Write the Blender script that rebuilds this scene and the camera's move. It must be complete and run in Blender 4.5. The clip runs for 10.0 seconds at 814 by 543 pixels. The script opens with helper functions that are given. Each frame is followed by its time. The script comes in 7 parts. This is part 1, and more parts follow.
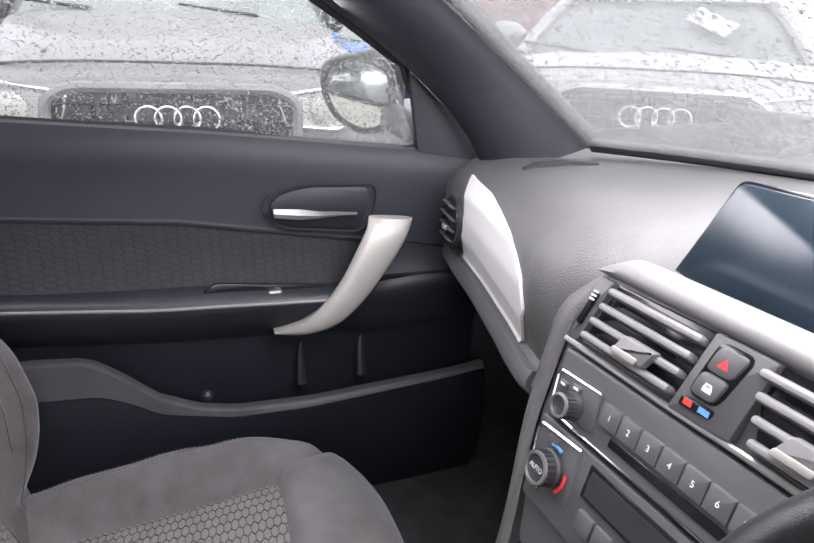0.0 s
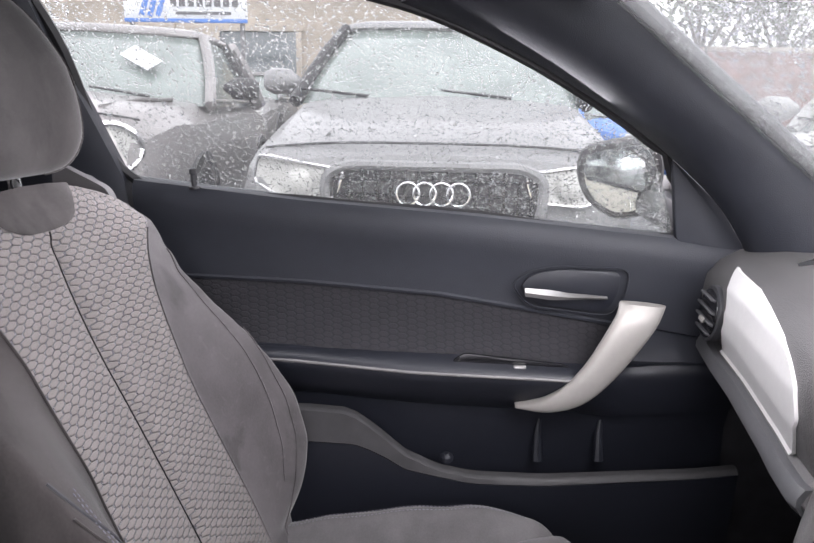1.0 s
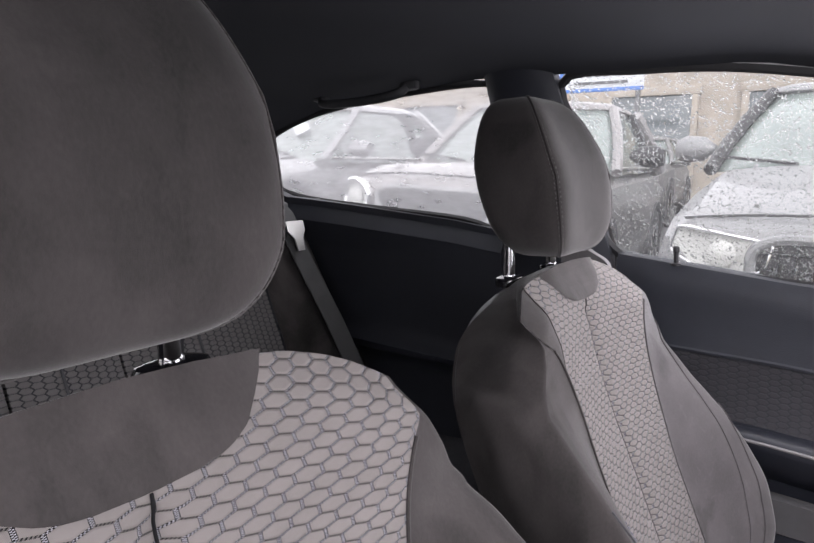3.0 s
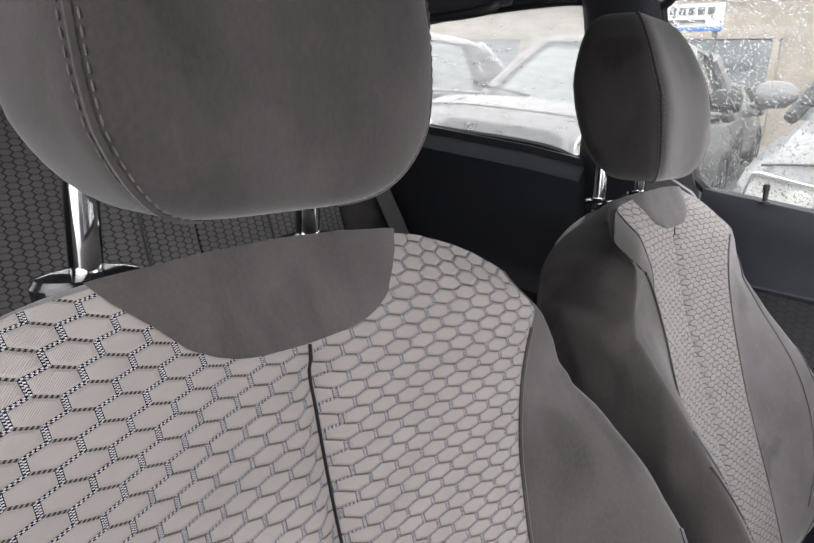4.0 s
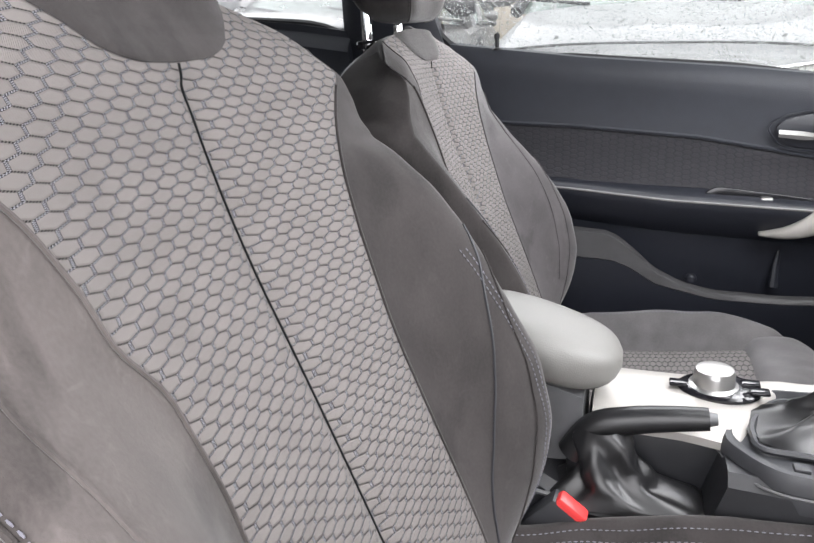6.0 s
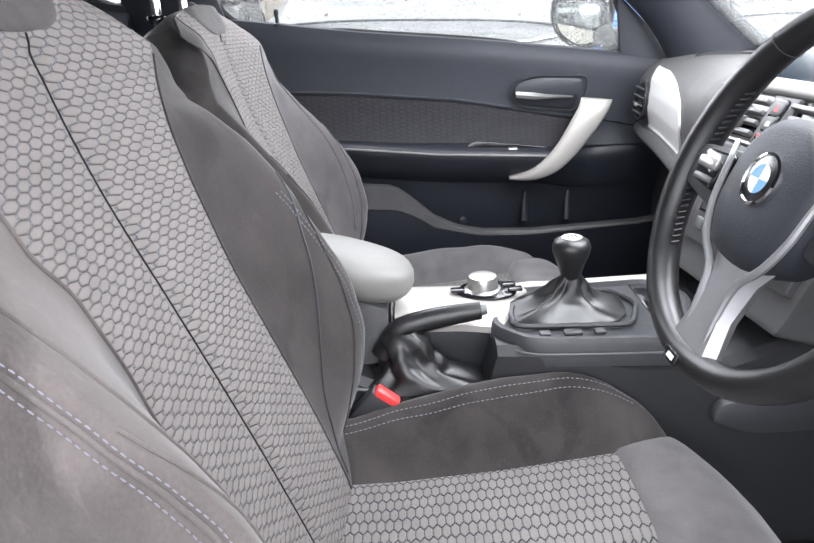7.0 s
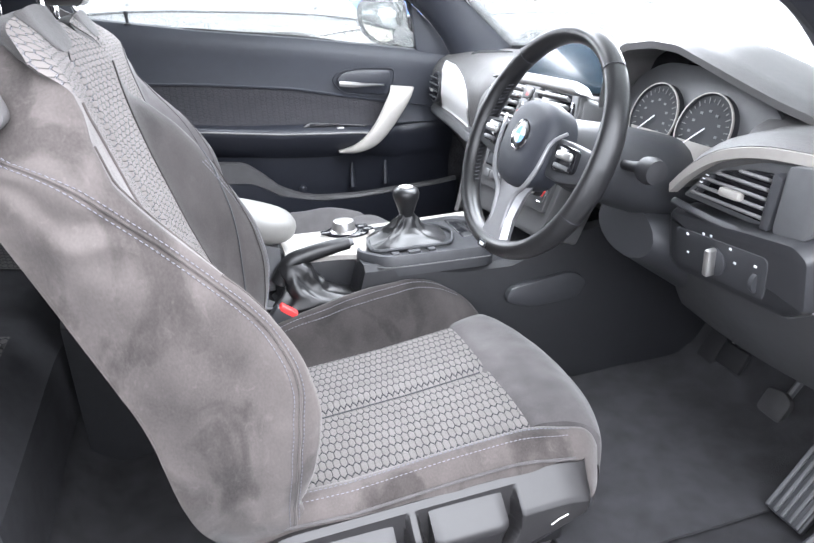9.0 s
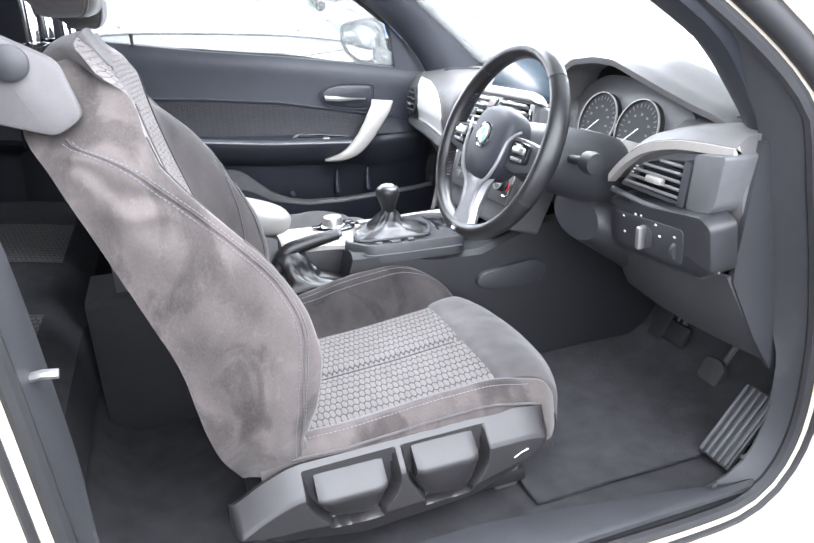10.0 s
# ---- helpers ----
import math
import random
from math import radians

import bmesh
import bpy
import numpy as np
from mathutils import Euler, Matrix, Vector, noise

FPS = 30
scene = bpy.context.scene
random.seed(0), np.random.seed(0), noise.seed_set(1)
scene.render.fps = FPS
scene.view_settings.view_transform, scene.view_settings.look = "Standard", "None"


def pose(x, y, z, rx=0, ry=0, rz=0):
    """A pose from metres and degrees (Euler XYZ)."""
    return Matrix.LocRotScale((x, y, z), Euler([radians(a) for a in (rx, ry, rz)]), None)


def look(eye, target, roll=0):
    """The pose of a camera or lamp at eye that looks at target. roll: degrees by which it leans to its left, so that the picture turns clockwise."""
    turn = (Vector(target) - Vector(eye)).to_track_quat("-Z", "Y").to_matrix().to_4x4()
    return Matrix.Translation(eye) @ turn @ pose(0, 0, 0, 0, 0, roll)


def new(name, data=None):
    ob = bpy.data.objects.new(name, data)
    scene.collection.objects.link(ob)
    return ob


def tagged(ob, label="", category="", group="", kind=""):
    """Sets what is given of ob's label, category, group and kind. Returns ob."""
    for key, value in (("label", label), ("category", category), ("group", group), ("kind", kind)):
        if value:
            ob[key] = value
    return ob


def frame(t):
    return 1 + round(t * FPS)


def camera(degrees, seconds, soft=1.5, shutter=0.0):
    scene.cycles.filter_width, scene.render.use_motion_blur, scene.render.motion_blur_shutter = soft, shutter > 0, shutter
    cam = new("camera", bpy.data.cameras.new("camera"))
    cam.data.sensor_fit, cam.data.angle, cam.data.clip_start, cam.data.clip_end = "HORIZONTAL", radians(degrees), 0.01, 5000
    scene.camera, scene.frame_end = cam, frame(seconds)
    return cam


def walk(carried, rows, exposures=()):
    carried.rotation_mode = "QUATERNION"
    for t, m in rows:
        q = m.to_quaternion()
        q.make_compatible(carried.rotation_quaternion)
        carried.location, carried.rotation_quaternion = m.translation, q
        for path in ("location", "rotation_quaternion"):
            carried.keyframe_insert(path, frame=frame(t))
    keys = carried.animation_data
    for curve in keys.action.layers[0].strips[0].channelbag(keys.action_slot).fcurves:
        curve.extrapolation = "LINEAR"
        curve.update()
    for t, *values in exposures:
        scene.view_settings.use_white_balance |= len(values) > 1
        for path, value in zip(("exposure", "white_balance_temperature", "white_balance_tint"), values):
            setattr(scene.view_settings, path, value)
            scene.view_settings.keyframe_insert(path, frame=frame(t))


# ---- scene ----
EXPO = 1.87
cam = camera(63.6, 10.0)
PATH = [
    (0, (0.206, -0.341, 1.157), (0.74, 1.453, 0.453), -0.7),
    (0.5, (0.187, -0.365, 1.176), (0.365, 1.533, 0.571), -1.9),
    (1, (0.167, -0.376, 1.184), (0.037, 1.56, 0.699), -2.0),
    (1.5, (0.127, -0.399, 1.191), (-0.277, 1.523, 0.811), -1.9),
    (2, (0.109, -0.439, 1.197), (-0.591, 1.409, 0.889), -1.6),
    (2.5, (0.066, -0.488, 1.206), (-0.887, 1.249, 0.931), -1.7),
    (3, (0.018, -0.54, 1.229), (-1.122, 1.081, 0.961), -2.0),
    (4.3, (-0.02, -0.602, 1.181), (-1.249, 0.892, 0.674), 1.0),
    (4.5, (-0.008, -0.617, 1.168), (-1.229, 0.874, 0.633), 0.5),
    (5, (0.009, -0.669, 1.126), (-1.1, 0.882, 0.522), -0.3),
    (5.5, (0.026, -0.726, 1.108), (-0.884, 0.932, 0.458), -0.5),
    (6, (0.041, -0.765, 1.081), (-0.614, 1.01, 0.434), -3.8),
    (6.2, (0.05, -0.788, 1.078), (-0.485, 1.019, 0.41), -4.0),
    (7.3, (0.036, -0.982, 1.084), (0.139, 0.864, 0.322), -3.2),
    (7.5, (0.026, -1.013, 1.09), (0.206, 0.822, 0.315), -3.1),
    (8, (-0.038, -1.092, 1.101), (0.3, 0.711, 0.304), -2.8),
    (8.5, (-0.09, -1.185, 1.115), (0.376, 0.584, 0.307), -2.2),
    (9, (-0.135, -1.28, 1.146), (0.414, 0.466, 0.34), -1.6),
    (9.5, (-0.178, -1.393, 1.151), (0.418, 0.346, 0.364), -1.5),
    (10, (-0.201, -1.465, 1.153), (0.413, 0.283, 0.398), -1.7),
]
walk(cam, [(t, look(eye, target, roll)) for t, eye, target, roll in PATH],
     [(0.0, EXPO - 0.18, 6450, 19), (3.0, EXPO - 0.18, 6500, 20), (4.3, EXPO + 0.02, 6600, 13), (6.2, EXPO + 0.10, 6450, 13), (7.3, EXPO + 0.36, 6200, 13), (8.5, EXPO + 0.58, 6100, 12), (10.0, EXPO + 0.82, 6050, 12)])

# ---- world: flat overcast daylight ----
world = bpy.data.worlds.new("overcast_sky")
scene.world = world
world.use_nodes = True
wn, wl = world.node_tree.nodes, world.node_tree.links
sky = wn.new("ShaderNodeTexSky")
sky.sky_type, sky.sun_disc = "NISHITA", False
sky.sun_elevation, sky.sun_rotation = radians(48), radians(120)
grey = wn.new("ShaderNodeHueSaturation")
grey.inputs["Saturation"].default_value = 0.10
grey.inputs["Value"].default_value = 1.0
wl.new(sky.outputs["Color"], grey.inputs["Color"])
cloud = wn.new("ShaderNodeMix")
cloud.data_type = "RGBA"
cloud.inputs[0].default_value = 0.65
cloud.inputs[7].default_value = (7.0, 7.05, 7.2, 1)
wl.new(grey.outputs["Color"], cloud.inputs[6])
wl.new(cloud.outputs[2], wn["Background"].inputs["Color"])
wn["Background"].inputs["Strength"].default_value = 0.15
sun_data = bpy.data.lights.new("sun", "SUN")
sun_data.energy, sun_data.angle, sun_data.color = 0.5, radians(60), (1.0, 0.98, 0.95)
sun = new("sun", sun_data)
sun.matrix_world = look((2, -6, 8), (0, 0, 0.8))

# daylight that comes in by the windscreen, the passenger window and the open driver door
for name, eye, target, size, power in (("windscreen_daylight", (0.72, 0.0, 1.165), (0.58, 0.0, 0.80), (1.05, 0.50), 6.3), ("window_daylight", (0.06, 0.650, 1.19), (0.06, 0.0, 0.95), (0.70, 0.20), 1.2),
                                       ("doorway_daylight", (0.15, -1.02, 1.22), (0.25, -0.25, 0.62), (1.0, 0.60), 1.2)):
    lamp = bpy.data.lights.new(name, "AREA")
    lamp.shape, lamp.size, lamp.size_y, lamp.energy = "RECTANGLE", size[0], size[1], power
    lamp.color = (0.97, 0.99, 1.0)
    new(name, lamp).matrix_world = look(eye, target) @ pose(0, 0, 0, 0, 0, 90 if name == "windscreen_daylight" else 0)

# ---- helpers of this scene ----
def part(name, geo, material, parent=None, label="", smooth=38):
    """Links one mesh under a thing or a part. Its points are given in the world's own metres."""
    verts, faces = geo[0], geo[1]
    mesh = bpy.data.meshes.new(name)
    mesh.from_pydata([tuple(v) for v in verts], [], faces)
    if len(geo) > 2 and geo[2]:
        layer = mesh.uv_layers.new(name="uv")
        for loop in mesh.loops:
            layer.data[loop.index].uv = geo[2][loop.vertex_index]
    bm = bmesh.new()
    bm.from_mesh(mesh)
    bmesh.ops.recalc_face_normals(bm, faces=bm.faces)
    bm.to_mesh(mesh)
    bm.free()
    if smooth:
        mesh.polygons.foreach_set("use_smooth", [True] * len(mesh.polygons))
        mesh.set_sharp_from_angle(angle=radians(smooth))
    mesh.materials.append(material)
    ob = new(name, mesh)
    if parent is not None:
        ob.parent = parent
        top = parent
        while top.parent is not None:
            top = top.parent
        if parent is top:
            ob.matrix_parent_inverse = top.matrix_basis.inverted()
    if label:
        ob["label"] = label
    return ob


def thing(name, at, label, category, group="", kind=""):
    ob = new(name)
    ob.empty_display_size = 0.05
    ob.location = at
    ob.matrix_basis = Matrix.Translation(at)
    return tagged(ob, label, category, group, kind)


def join(*geos):
    verts, faces, uvs = [], [], []
    some = any(len(g) > 2 and g[2] for g in geos)
    for g in geos:
        n = len(verts)
        verts += [tuple(v) for v in g[0]]
        faces += [tuple(i + n for i in f) for f in g[1]]
        if some:
            uvs += g[2] if len(g) > 2 and g[2] else [(0, 0)] * len(g[0])
    return verts, faces, uvs


def moved(geo, m):
    return ([tuple(m @ Vector(v)) for v in geo[0]],) + tuple(geo[1:])


def grid(nu, nv, f, ring=False, uv=None):
    """A sheet of nu x nv points f(a, b), a and b from 0 to 1; ring: closed round a."""
    verts = [tuple(f(i / (nu if ring else nu - 1), j / (nv - 1))) for j in range(nv) for i in range(nu)]
    faces = []
    for j in range(nv - 1):
        for i in range(nu if ring else nu - 1):
            k = (i + 1) % nu
            faces.append((j * nu + i, j * nu + k, (j + 1) * nu + k, (j + 1) * nu + i))
    uvs = [uv(i / (nu - 1), j / (nv - 1)) for j in range(nv) for i in range(nu)] if uv else []
    return verts, faces, uvs


def thick(geo, d):
    """Gives a sheet the thickness vector d (towards its hidden side) and closes its rim."""
    verts, faces = [tuple(v) for v in geo[0]], list(geo[1])
    n, d = len(verts), Vector(d)
    count = {}
    for f in faces:
        for a, b in zip(f, f[1:] + f[:1]):
            count[(a, b)] = 1
    rim = [(a, b) for a, b in count if (b, a) not in count]
    back = [tuple(Vector(v) + d) for v in verts]
    out = faces + [tuple(i + n for i in reversed(f)) for f in faces] + [(b, a, a + n, b + n) for a, b in rim]
    uvs = list(geo[2]) * 2 if len(geo) > 2 and geo[2] else []
    return verts + back, out, uvs


def loft(rings, closed=True, caps=True):
    n = len(rings[0])
    verts = [tuple(p) for r in rings for p in r]
    faces = []
    for j in range(len(rings) - 1):
        for i in range(n if closed else n - 1):
            k = (i + 1) % n
            faces.append((j * n + i, j * n + k, (j + 1) * n + k, (j + 1) * n + i))
    if caps and closed:
        faces.append(tuple(range(n)))
        faces.append(tuple(range(len(verts) - n, len(verts))))
    return verts, faces, []


def box(c, s, bevel=0.004, seg=2, m=None):
    bm = bmesh.new()
    bmesh.ops.create_cube(bm, size=1)
    for v in bm.verts:
        v.co = Vector((v.co.x * s[0], v.co.y * s[1], v.co.z * s[2]))
    if bevel:
        bmesh.ops.bevel(bm, geom=bm.edges[:], offset=min(bevel, min(s) * 0.45), segments=seg, affect="EDGES", profile=0.5)
    m = Matrix.Translation(c) @ (m or Matrix())
    geo = [tuple(m @ v.co) for v in bm.verts], [tuple(v.index for v in f.verts) for f in bm.faces], []
    bm.free()
    return geo


def tube(path, r, n=8, cap=True, flat=1.0):
    """A tube along points; r is one radius or one for each point; flat squeezes it in its second direction."""
    path = [Vector(p) for p in path]
    rs = r if isinstance(r, (list, tuple)) else [r] * len(path)
    rings, side = [], None
    for i, p in enumerate(path):
        way = (path[min(i + 1, len(path) - 1)] - path[max(i - 1, 0)]).normalized()
        if side is None:
            side = way.orthogonal().normalized()
        side = (side - way * side.dot(way)).normalized()
        up = way.cross(side)
        rings.append([p + rs[i] * (math.cos(2 * math.pi * k / n) * side + flat * math.sin(2 * math.pi * k / n) * up) for k in range(n)])
    return loft(rings, True, cap)


def lathe(profile, m=None, n=24, ring=False):
    """Turns (radius, height) pairs round the local z axis; ring: the profile closes on itself."""
    m = m or Matrix()
    profile = list(profile) + list(profile[:1]) if ring else profile
    return loft([[m @ Vector((r * math.cos(2 * math.pi * k / n), r * math.sin(2 * math.pi * k / n), h)) for k in range(n)] for r, h in profile], True, not ring)


def prism(outline, depth, m=None, bevel=0.003):
    """An outline in local x, y raised along local z, its upper edge rounded."""
    m = m or Matrix()
    pts = [Vector(p) for p in outline]
    c = sum(pts, Vector((0, 0))) / len(pts)

    def inset(d):
        n, out = len(pts), []
        for i, p in enumerate(pts):
            a, b = (p - pts[i - 1]).normalized(), (pts[(i + 1) % n] - p).normalized()
            t = (a + b).normalized() if (a + b).length > 1e-6 else a
            q = Vector((-t.y, t.x))
            if q.dot(c - p) < 0 and area < 0:
                q = -q
            if area < 0:
                q = Vector((t.y, -t.x))
            out.append(p + q * d)
        return out
    area = sum(a.x * b.y - b.x * a.y for a, b in zip(pts, pts[1:] + pts[:1]))
    rings = [[m @ Vector((p.x, p.y, 0)) for p in pts], [m @ Vector((p.x, p.y, depth - bevel)) for p in pts]]
    rings.append([m @ Vector((p.x, p.y, depth - bevel * 0.3)) for p in inset(bevel * 0.3)])
    rings.append([m @ Vector((p.x, p.y, depth)) for p in inset(bevel)])
    return loft(rings)


def rounded(pts, r, seg=4):
    """Rounds the corners of a closed outline in the plane."""
    pts, out = [Vector(p) for p in pts], []
    n = len(pts)
    for i, p in enumerate(pts):
        a, b = pts[i - 1] - p, pts[(i + 1) % n] - p
        d = min(r, a.length * 0.45, b.length * 0.45)
        s, e = p + a.normalized() * d, p + b.normalized() * d
        for k in range(seg + 1):
            t = k / seg
            out.append((1 - t) ** 2 * s + 2 * t * (1 - t) * p + t * t * e)
    return out


def curve_pts(pts, n, closed=False):
    """n points on a smooth curve through pts, evenly spread along it."""
    pts = [Vector(p) for p in pts]
    m = len(pts)

    def at(i):
        return pts[i % m] if closed else pts[max(0, min(m - 1, i))]
    fine = []
    for i in range(m if closed else m - 1):
        p0, p1, p2, p3 = at(i - 1), at(i), at(i + 1), at(i + 2)
        for k in range(16):
            t = k / 16
            fine.append(0.5 * ((2 * p1) + (p2 - p0) * t + (2 * p0 - 5 * p1 + 4 * p2 - p3) * t * t + (3 * p1 - p0 - 3 * p2 + p3) * t ** 3))
    fine.append(pts[0] if closed else pts[-1])
    run = [0.0]
    for a, b in zip(fine, fine[1:]):
        run.append(run[-1] + (b - a).length)
    out, j = [], 0
    for k in range(n):
        s = run[-1] * k / (n if closed else n - 1)
        while j < len(run) - 2 and run[j + 1] < s:
            j += 1
        t = (s - run[j]) / max(run[j + 1] - run[j], 1e-9)
        out.append(fine[j].lerp(fine[j + 1], min(max(t, 0), 1)))
    return out


def soft(v, xs, ys, w=0.03):
    """As lerp, with the corners of the curve rounded over w."""
    return sum(float(np.interp(v + w * k / 3, xs, ys)) for k in range(-3, 4)) / 7


def lerp(v, xs, ys):
    return float(np.interp(v, xs, ys))


def smooth01(t):
    t = min(1.0, max(0.0, t))
    return t * t * (3 - 2 * t)


def axes(o, x, y, z):
    m = Matrix((x, y, z)).transposed().to_4x4()
    m.translation = o
    return m


def lettering(text, m, size, material, parent):
    """Flat lettering in the built-in font, centred in the local x, y plane of m."""
    data = bpy.data.curves.new("lettering", "FONT")
    data.body, data.size, data.align_x, data.align_y = text, size, "CENTER", "CENTER"
    data.extrude = 0.0002
    data.materials.append(material)
    ob = new("lettering", data)
    ob.parent = parent
    top = parent
    while top.parent is not None:
        top = top.parent
    ob.matrix_parent_inverse = top.matrix_basis.inverted() if parent is top else Matrix()
    ob.matrix_basis = m
    return ob


def dashes(path, length, gap, r, lift=(0, 0, 0)):
    """Short stitches along a path, as one mesh."""
    path = [Vector(p) + Vector(lift) for p in path]
    run = [0.0]
    for a, b in zip(path, path[1:]):
        run.append(run[-1] + (b - a).length)
    n = max(2, int(run[-1] / (length + gap)))
    def at(s):
        for j in range(len(path) - 1):
            if run[j + 1] >= s:
                return path[j].lerp(path[j + 1], (s - run[j]) / max(run[j + 1] - run[j], 1e-9))
        return path[-1]
    return join(*[tube([at(k * (length + gap)), at(k * (length + gap) + length * 0.5), at(k * (length + gap) + length)], [r * 0.6, r, r * 0.6], 5) for k in range(n)])


# ---- materials ----
def nodes_of(name):
    m = bpy.data.materials.new(name)
    m.use_nodes = True
    return m, m.node_tree.nodes, m.node_tree.links, m.node_tree.nodes["Principled BSDF"]


def surface(name, color, rough=0.6, vary=0.12, scale=30, bump=0.15, bscale=900, metal=0.0, spec=0.5, coat=0.0, sheen=0.0, blotch=0.0, dist=0.0006):
    """A material whose colour wanders at two scales, with fine relief."""
    m, n, l, b = nodes_of(name)
    co = n.new("ShaderNodeTexCoord")
    a, c = n.new("ShaderNodeTexNoise"), n.new("ShaderNodeTexNoise")
    a.inputs["Scale"].default_value, a.inputs["Detail"].default_value = scale, 6
    c.inputs["Scale"].default_value, c.inputs["Detail"].default_value = scale * 0.12, 4
    l.new(co.outputs["Object"], a.inputs["Vector"])
    l.new(co.outputs["Object"], c.inputs["Vector"])
    add = n.new("ShaderNodeMath")
    add.operation = "ADD"
    l.new(a.outputs["Fac"], add.inputs[0])
    l.new(c.outputs["Fac"], add.inputs[1])
    ramp = n.new("ShaderNodeMapRange")
    ramp.inputs["From Min"].default_value, ramp.inputs["From Max"].default_value = 0.75, 1.25
    ramp.inputs["To Min"].default_value, ramp.inputs["To Max"].default_value = 1 - vary - blotch, 1 + vary
    l.new(add.outputs[0], ramp.inputs["Value"])
    mul = n.new("ShaderNodeVectorMath")
    mul.operation = "SCALE"
    mul.inputs[0].default_value = color[:3]
    l.new(ramp.outputs[0], mul.inputs["Scale"])
    l.new(mul.outputs[0], b.inputs["Base Color"])
    rr = n.new("ShaderNodeMapRange")
    rr.inputs["To Min"].default_value, rr.inputs["To Max"].default_value = max(0.02, rough - 0.08), min(1, rough + 0.08)
    l.new(a.outputs["Fac"], rr.inputs["Value"])
    l.new(rr.outputs[0], b.inputs["Roughness"])
    b.inputs["Metallic"].default_value = metal
    b.inputs["Specular IOR Level"].default_value = spec
    b.inputs["Coat Weight"].default_value = coat
    b.inputs["Coat Roughness"].default_value = 0.08
    b.inputs["Sheen Weight"].default_value = sheen
    b.inputs["Sheen Roughness"].default_value = 0.4
    if bump:
        f = n.new("ShaderNodeTexVoronoi" if bscale < 1500 else "ShaderNodeTexNoise")
        f.inputs["Scale"].default_value = bscale
        l.new(co.outputs["Object"], f.inputs["Vector"])
        bp = n.new("ShaderNodeBump")
        bp.inputs["Strength"].default_value, bp.inputs["Distance"].default_value = bump, dist
        l.new(f.outputs[0], bp.inputs["Height"])
        l.new(bp.outputs[0], b.inputs["Normal"])
    return m


def hex_fabric(name, ground, thread, cell=0.0205, tall=0.0108, line=0.070, bump=1.0, light=None):
    """Woven cloth with a honeycomb of dotted threads, laid out on the uv in metres."""
    m, n, l, b = nodes_of(name)

    def math_(op, a, c=None, d=None):
        k = n.new("ShaderNodeMath")
        k.operation = op
        for i, v in enumerate((a, c, d)):
            if v is None:
                continue
            if isinstance(v, (int, float)):
                k.inputs[i].default_value = v
            else:
                l.new(v, k.inputs[i])
        return k.outputs[0]
    uv = n.new("ShaderNodeUVMap")
    sep = n.new("ShaderNodeSeparateXYZ")
    l.new(uv.outputs[0], sep.inputs[0])
    # threads along u of half the length of a cell, joined by slanting ones
    px, py = math_("DIVIDE", sep.outputs[0], cell), math_("DIVIDE", sep.outputs[1], tall)
    # distances in cells whose centres sit on two offset grids; hexagons with points to left and right
    def local(dx, dy):
        x = math_("SUBTRACT", math_("FRACT", math_("ADD", math_("DIVIDE", px, 1.732), dx)), 0.5)
        y = math_("SUBTRACT", math_("FRACT", math_("ADD", py, dy)), 0.5)
        x, y = math_("ABSOLUTE", math_("MULTIPLY", x, 1.732)), math_("ABSOLUTE", y)
        slant = math_("ADD", math_("MULTIPLY", x, 0.866), math_("MULTIPLY", y, 0.5))
        return math_("MAXIMUM", y, slant), math_("GREATER_THAN", slant, y), math_("SUBTRACT", math_("MULTIPLY", y, 0.866), math_("MULTIPLY", x, 0.5))
    (e1, s1, r1), (e2, s2, r2) = local(0.0, 0.0), local(0.5, 0.5)
    edge = math_("MINIMUM", e1, e2)
    first = math_("LESS_THAN", e1, e2)
    slanting = math_("ADD", math_("MULTIPLY", first, s1), math_("MULTIPLY", math_("SUBTRACT", 1.0, first), s2))
    near = math_("SUBTRACT", 0.5, edge)
    mask = math_("LESS_THAN", near, line)
    # light and dark beads by turns along the slanting threads, dark dots along the level ones
    run = math_("ADD", math_("MULTIPLY", first, r1), math_("MULTIPLY", math_("SUBTRACT", 1.0, first), r2))
    dash = math_("MULTIPLY", math_("GREATER_THAN", math_("SINE", math_("MULTIPLY", run, 2 * math.pi * 9)), 0.05), math_("LESS_THAN", near, line * 0.78))
    dots = math_("GREATER_THAN", math_("SINE", math_("MULTIPLY", px, 2 * math.pi * 10)), -0.1)
    level = math_("MULTIPLY", math_("SUBTRACT", 1.0, slanting), math_("LESS_THAN", near, line * 0.85))
    lines = math_("MAXIMUM", math_("MULTIPLY", mask, slanting), math_("MULTIPLY", level, math_("MULTIPLY_ADD", dots, 0.62, 0.33)))
    rib = math_("SINE", math_("MULTIPLY", sep.outputs[0], 2 * math.pi / 0.0009))
    cloud = n.new("ShaderNodeTexNoise")
    cloud.inputs["Scale"].default_value, cloud.inputs["Detail"].default_value = 30, 5
    l.new(uv.outputs[0], cloud.inputs["Vector"])
    shade = math_("MULTIPLY_ADD", rib, 0.06, math_("MULTIPLY_ADD", cloud.outputs[0], 0.35, 0.83))
    g = n.new("ShaderNodeVectorMath")
    g.operation = "SCALE"
    g.inputs[0].default_value = ground
    l.new(shade, g.inputs["Scale"])
    mix = n.new("ShaderNodeMix")
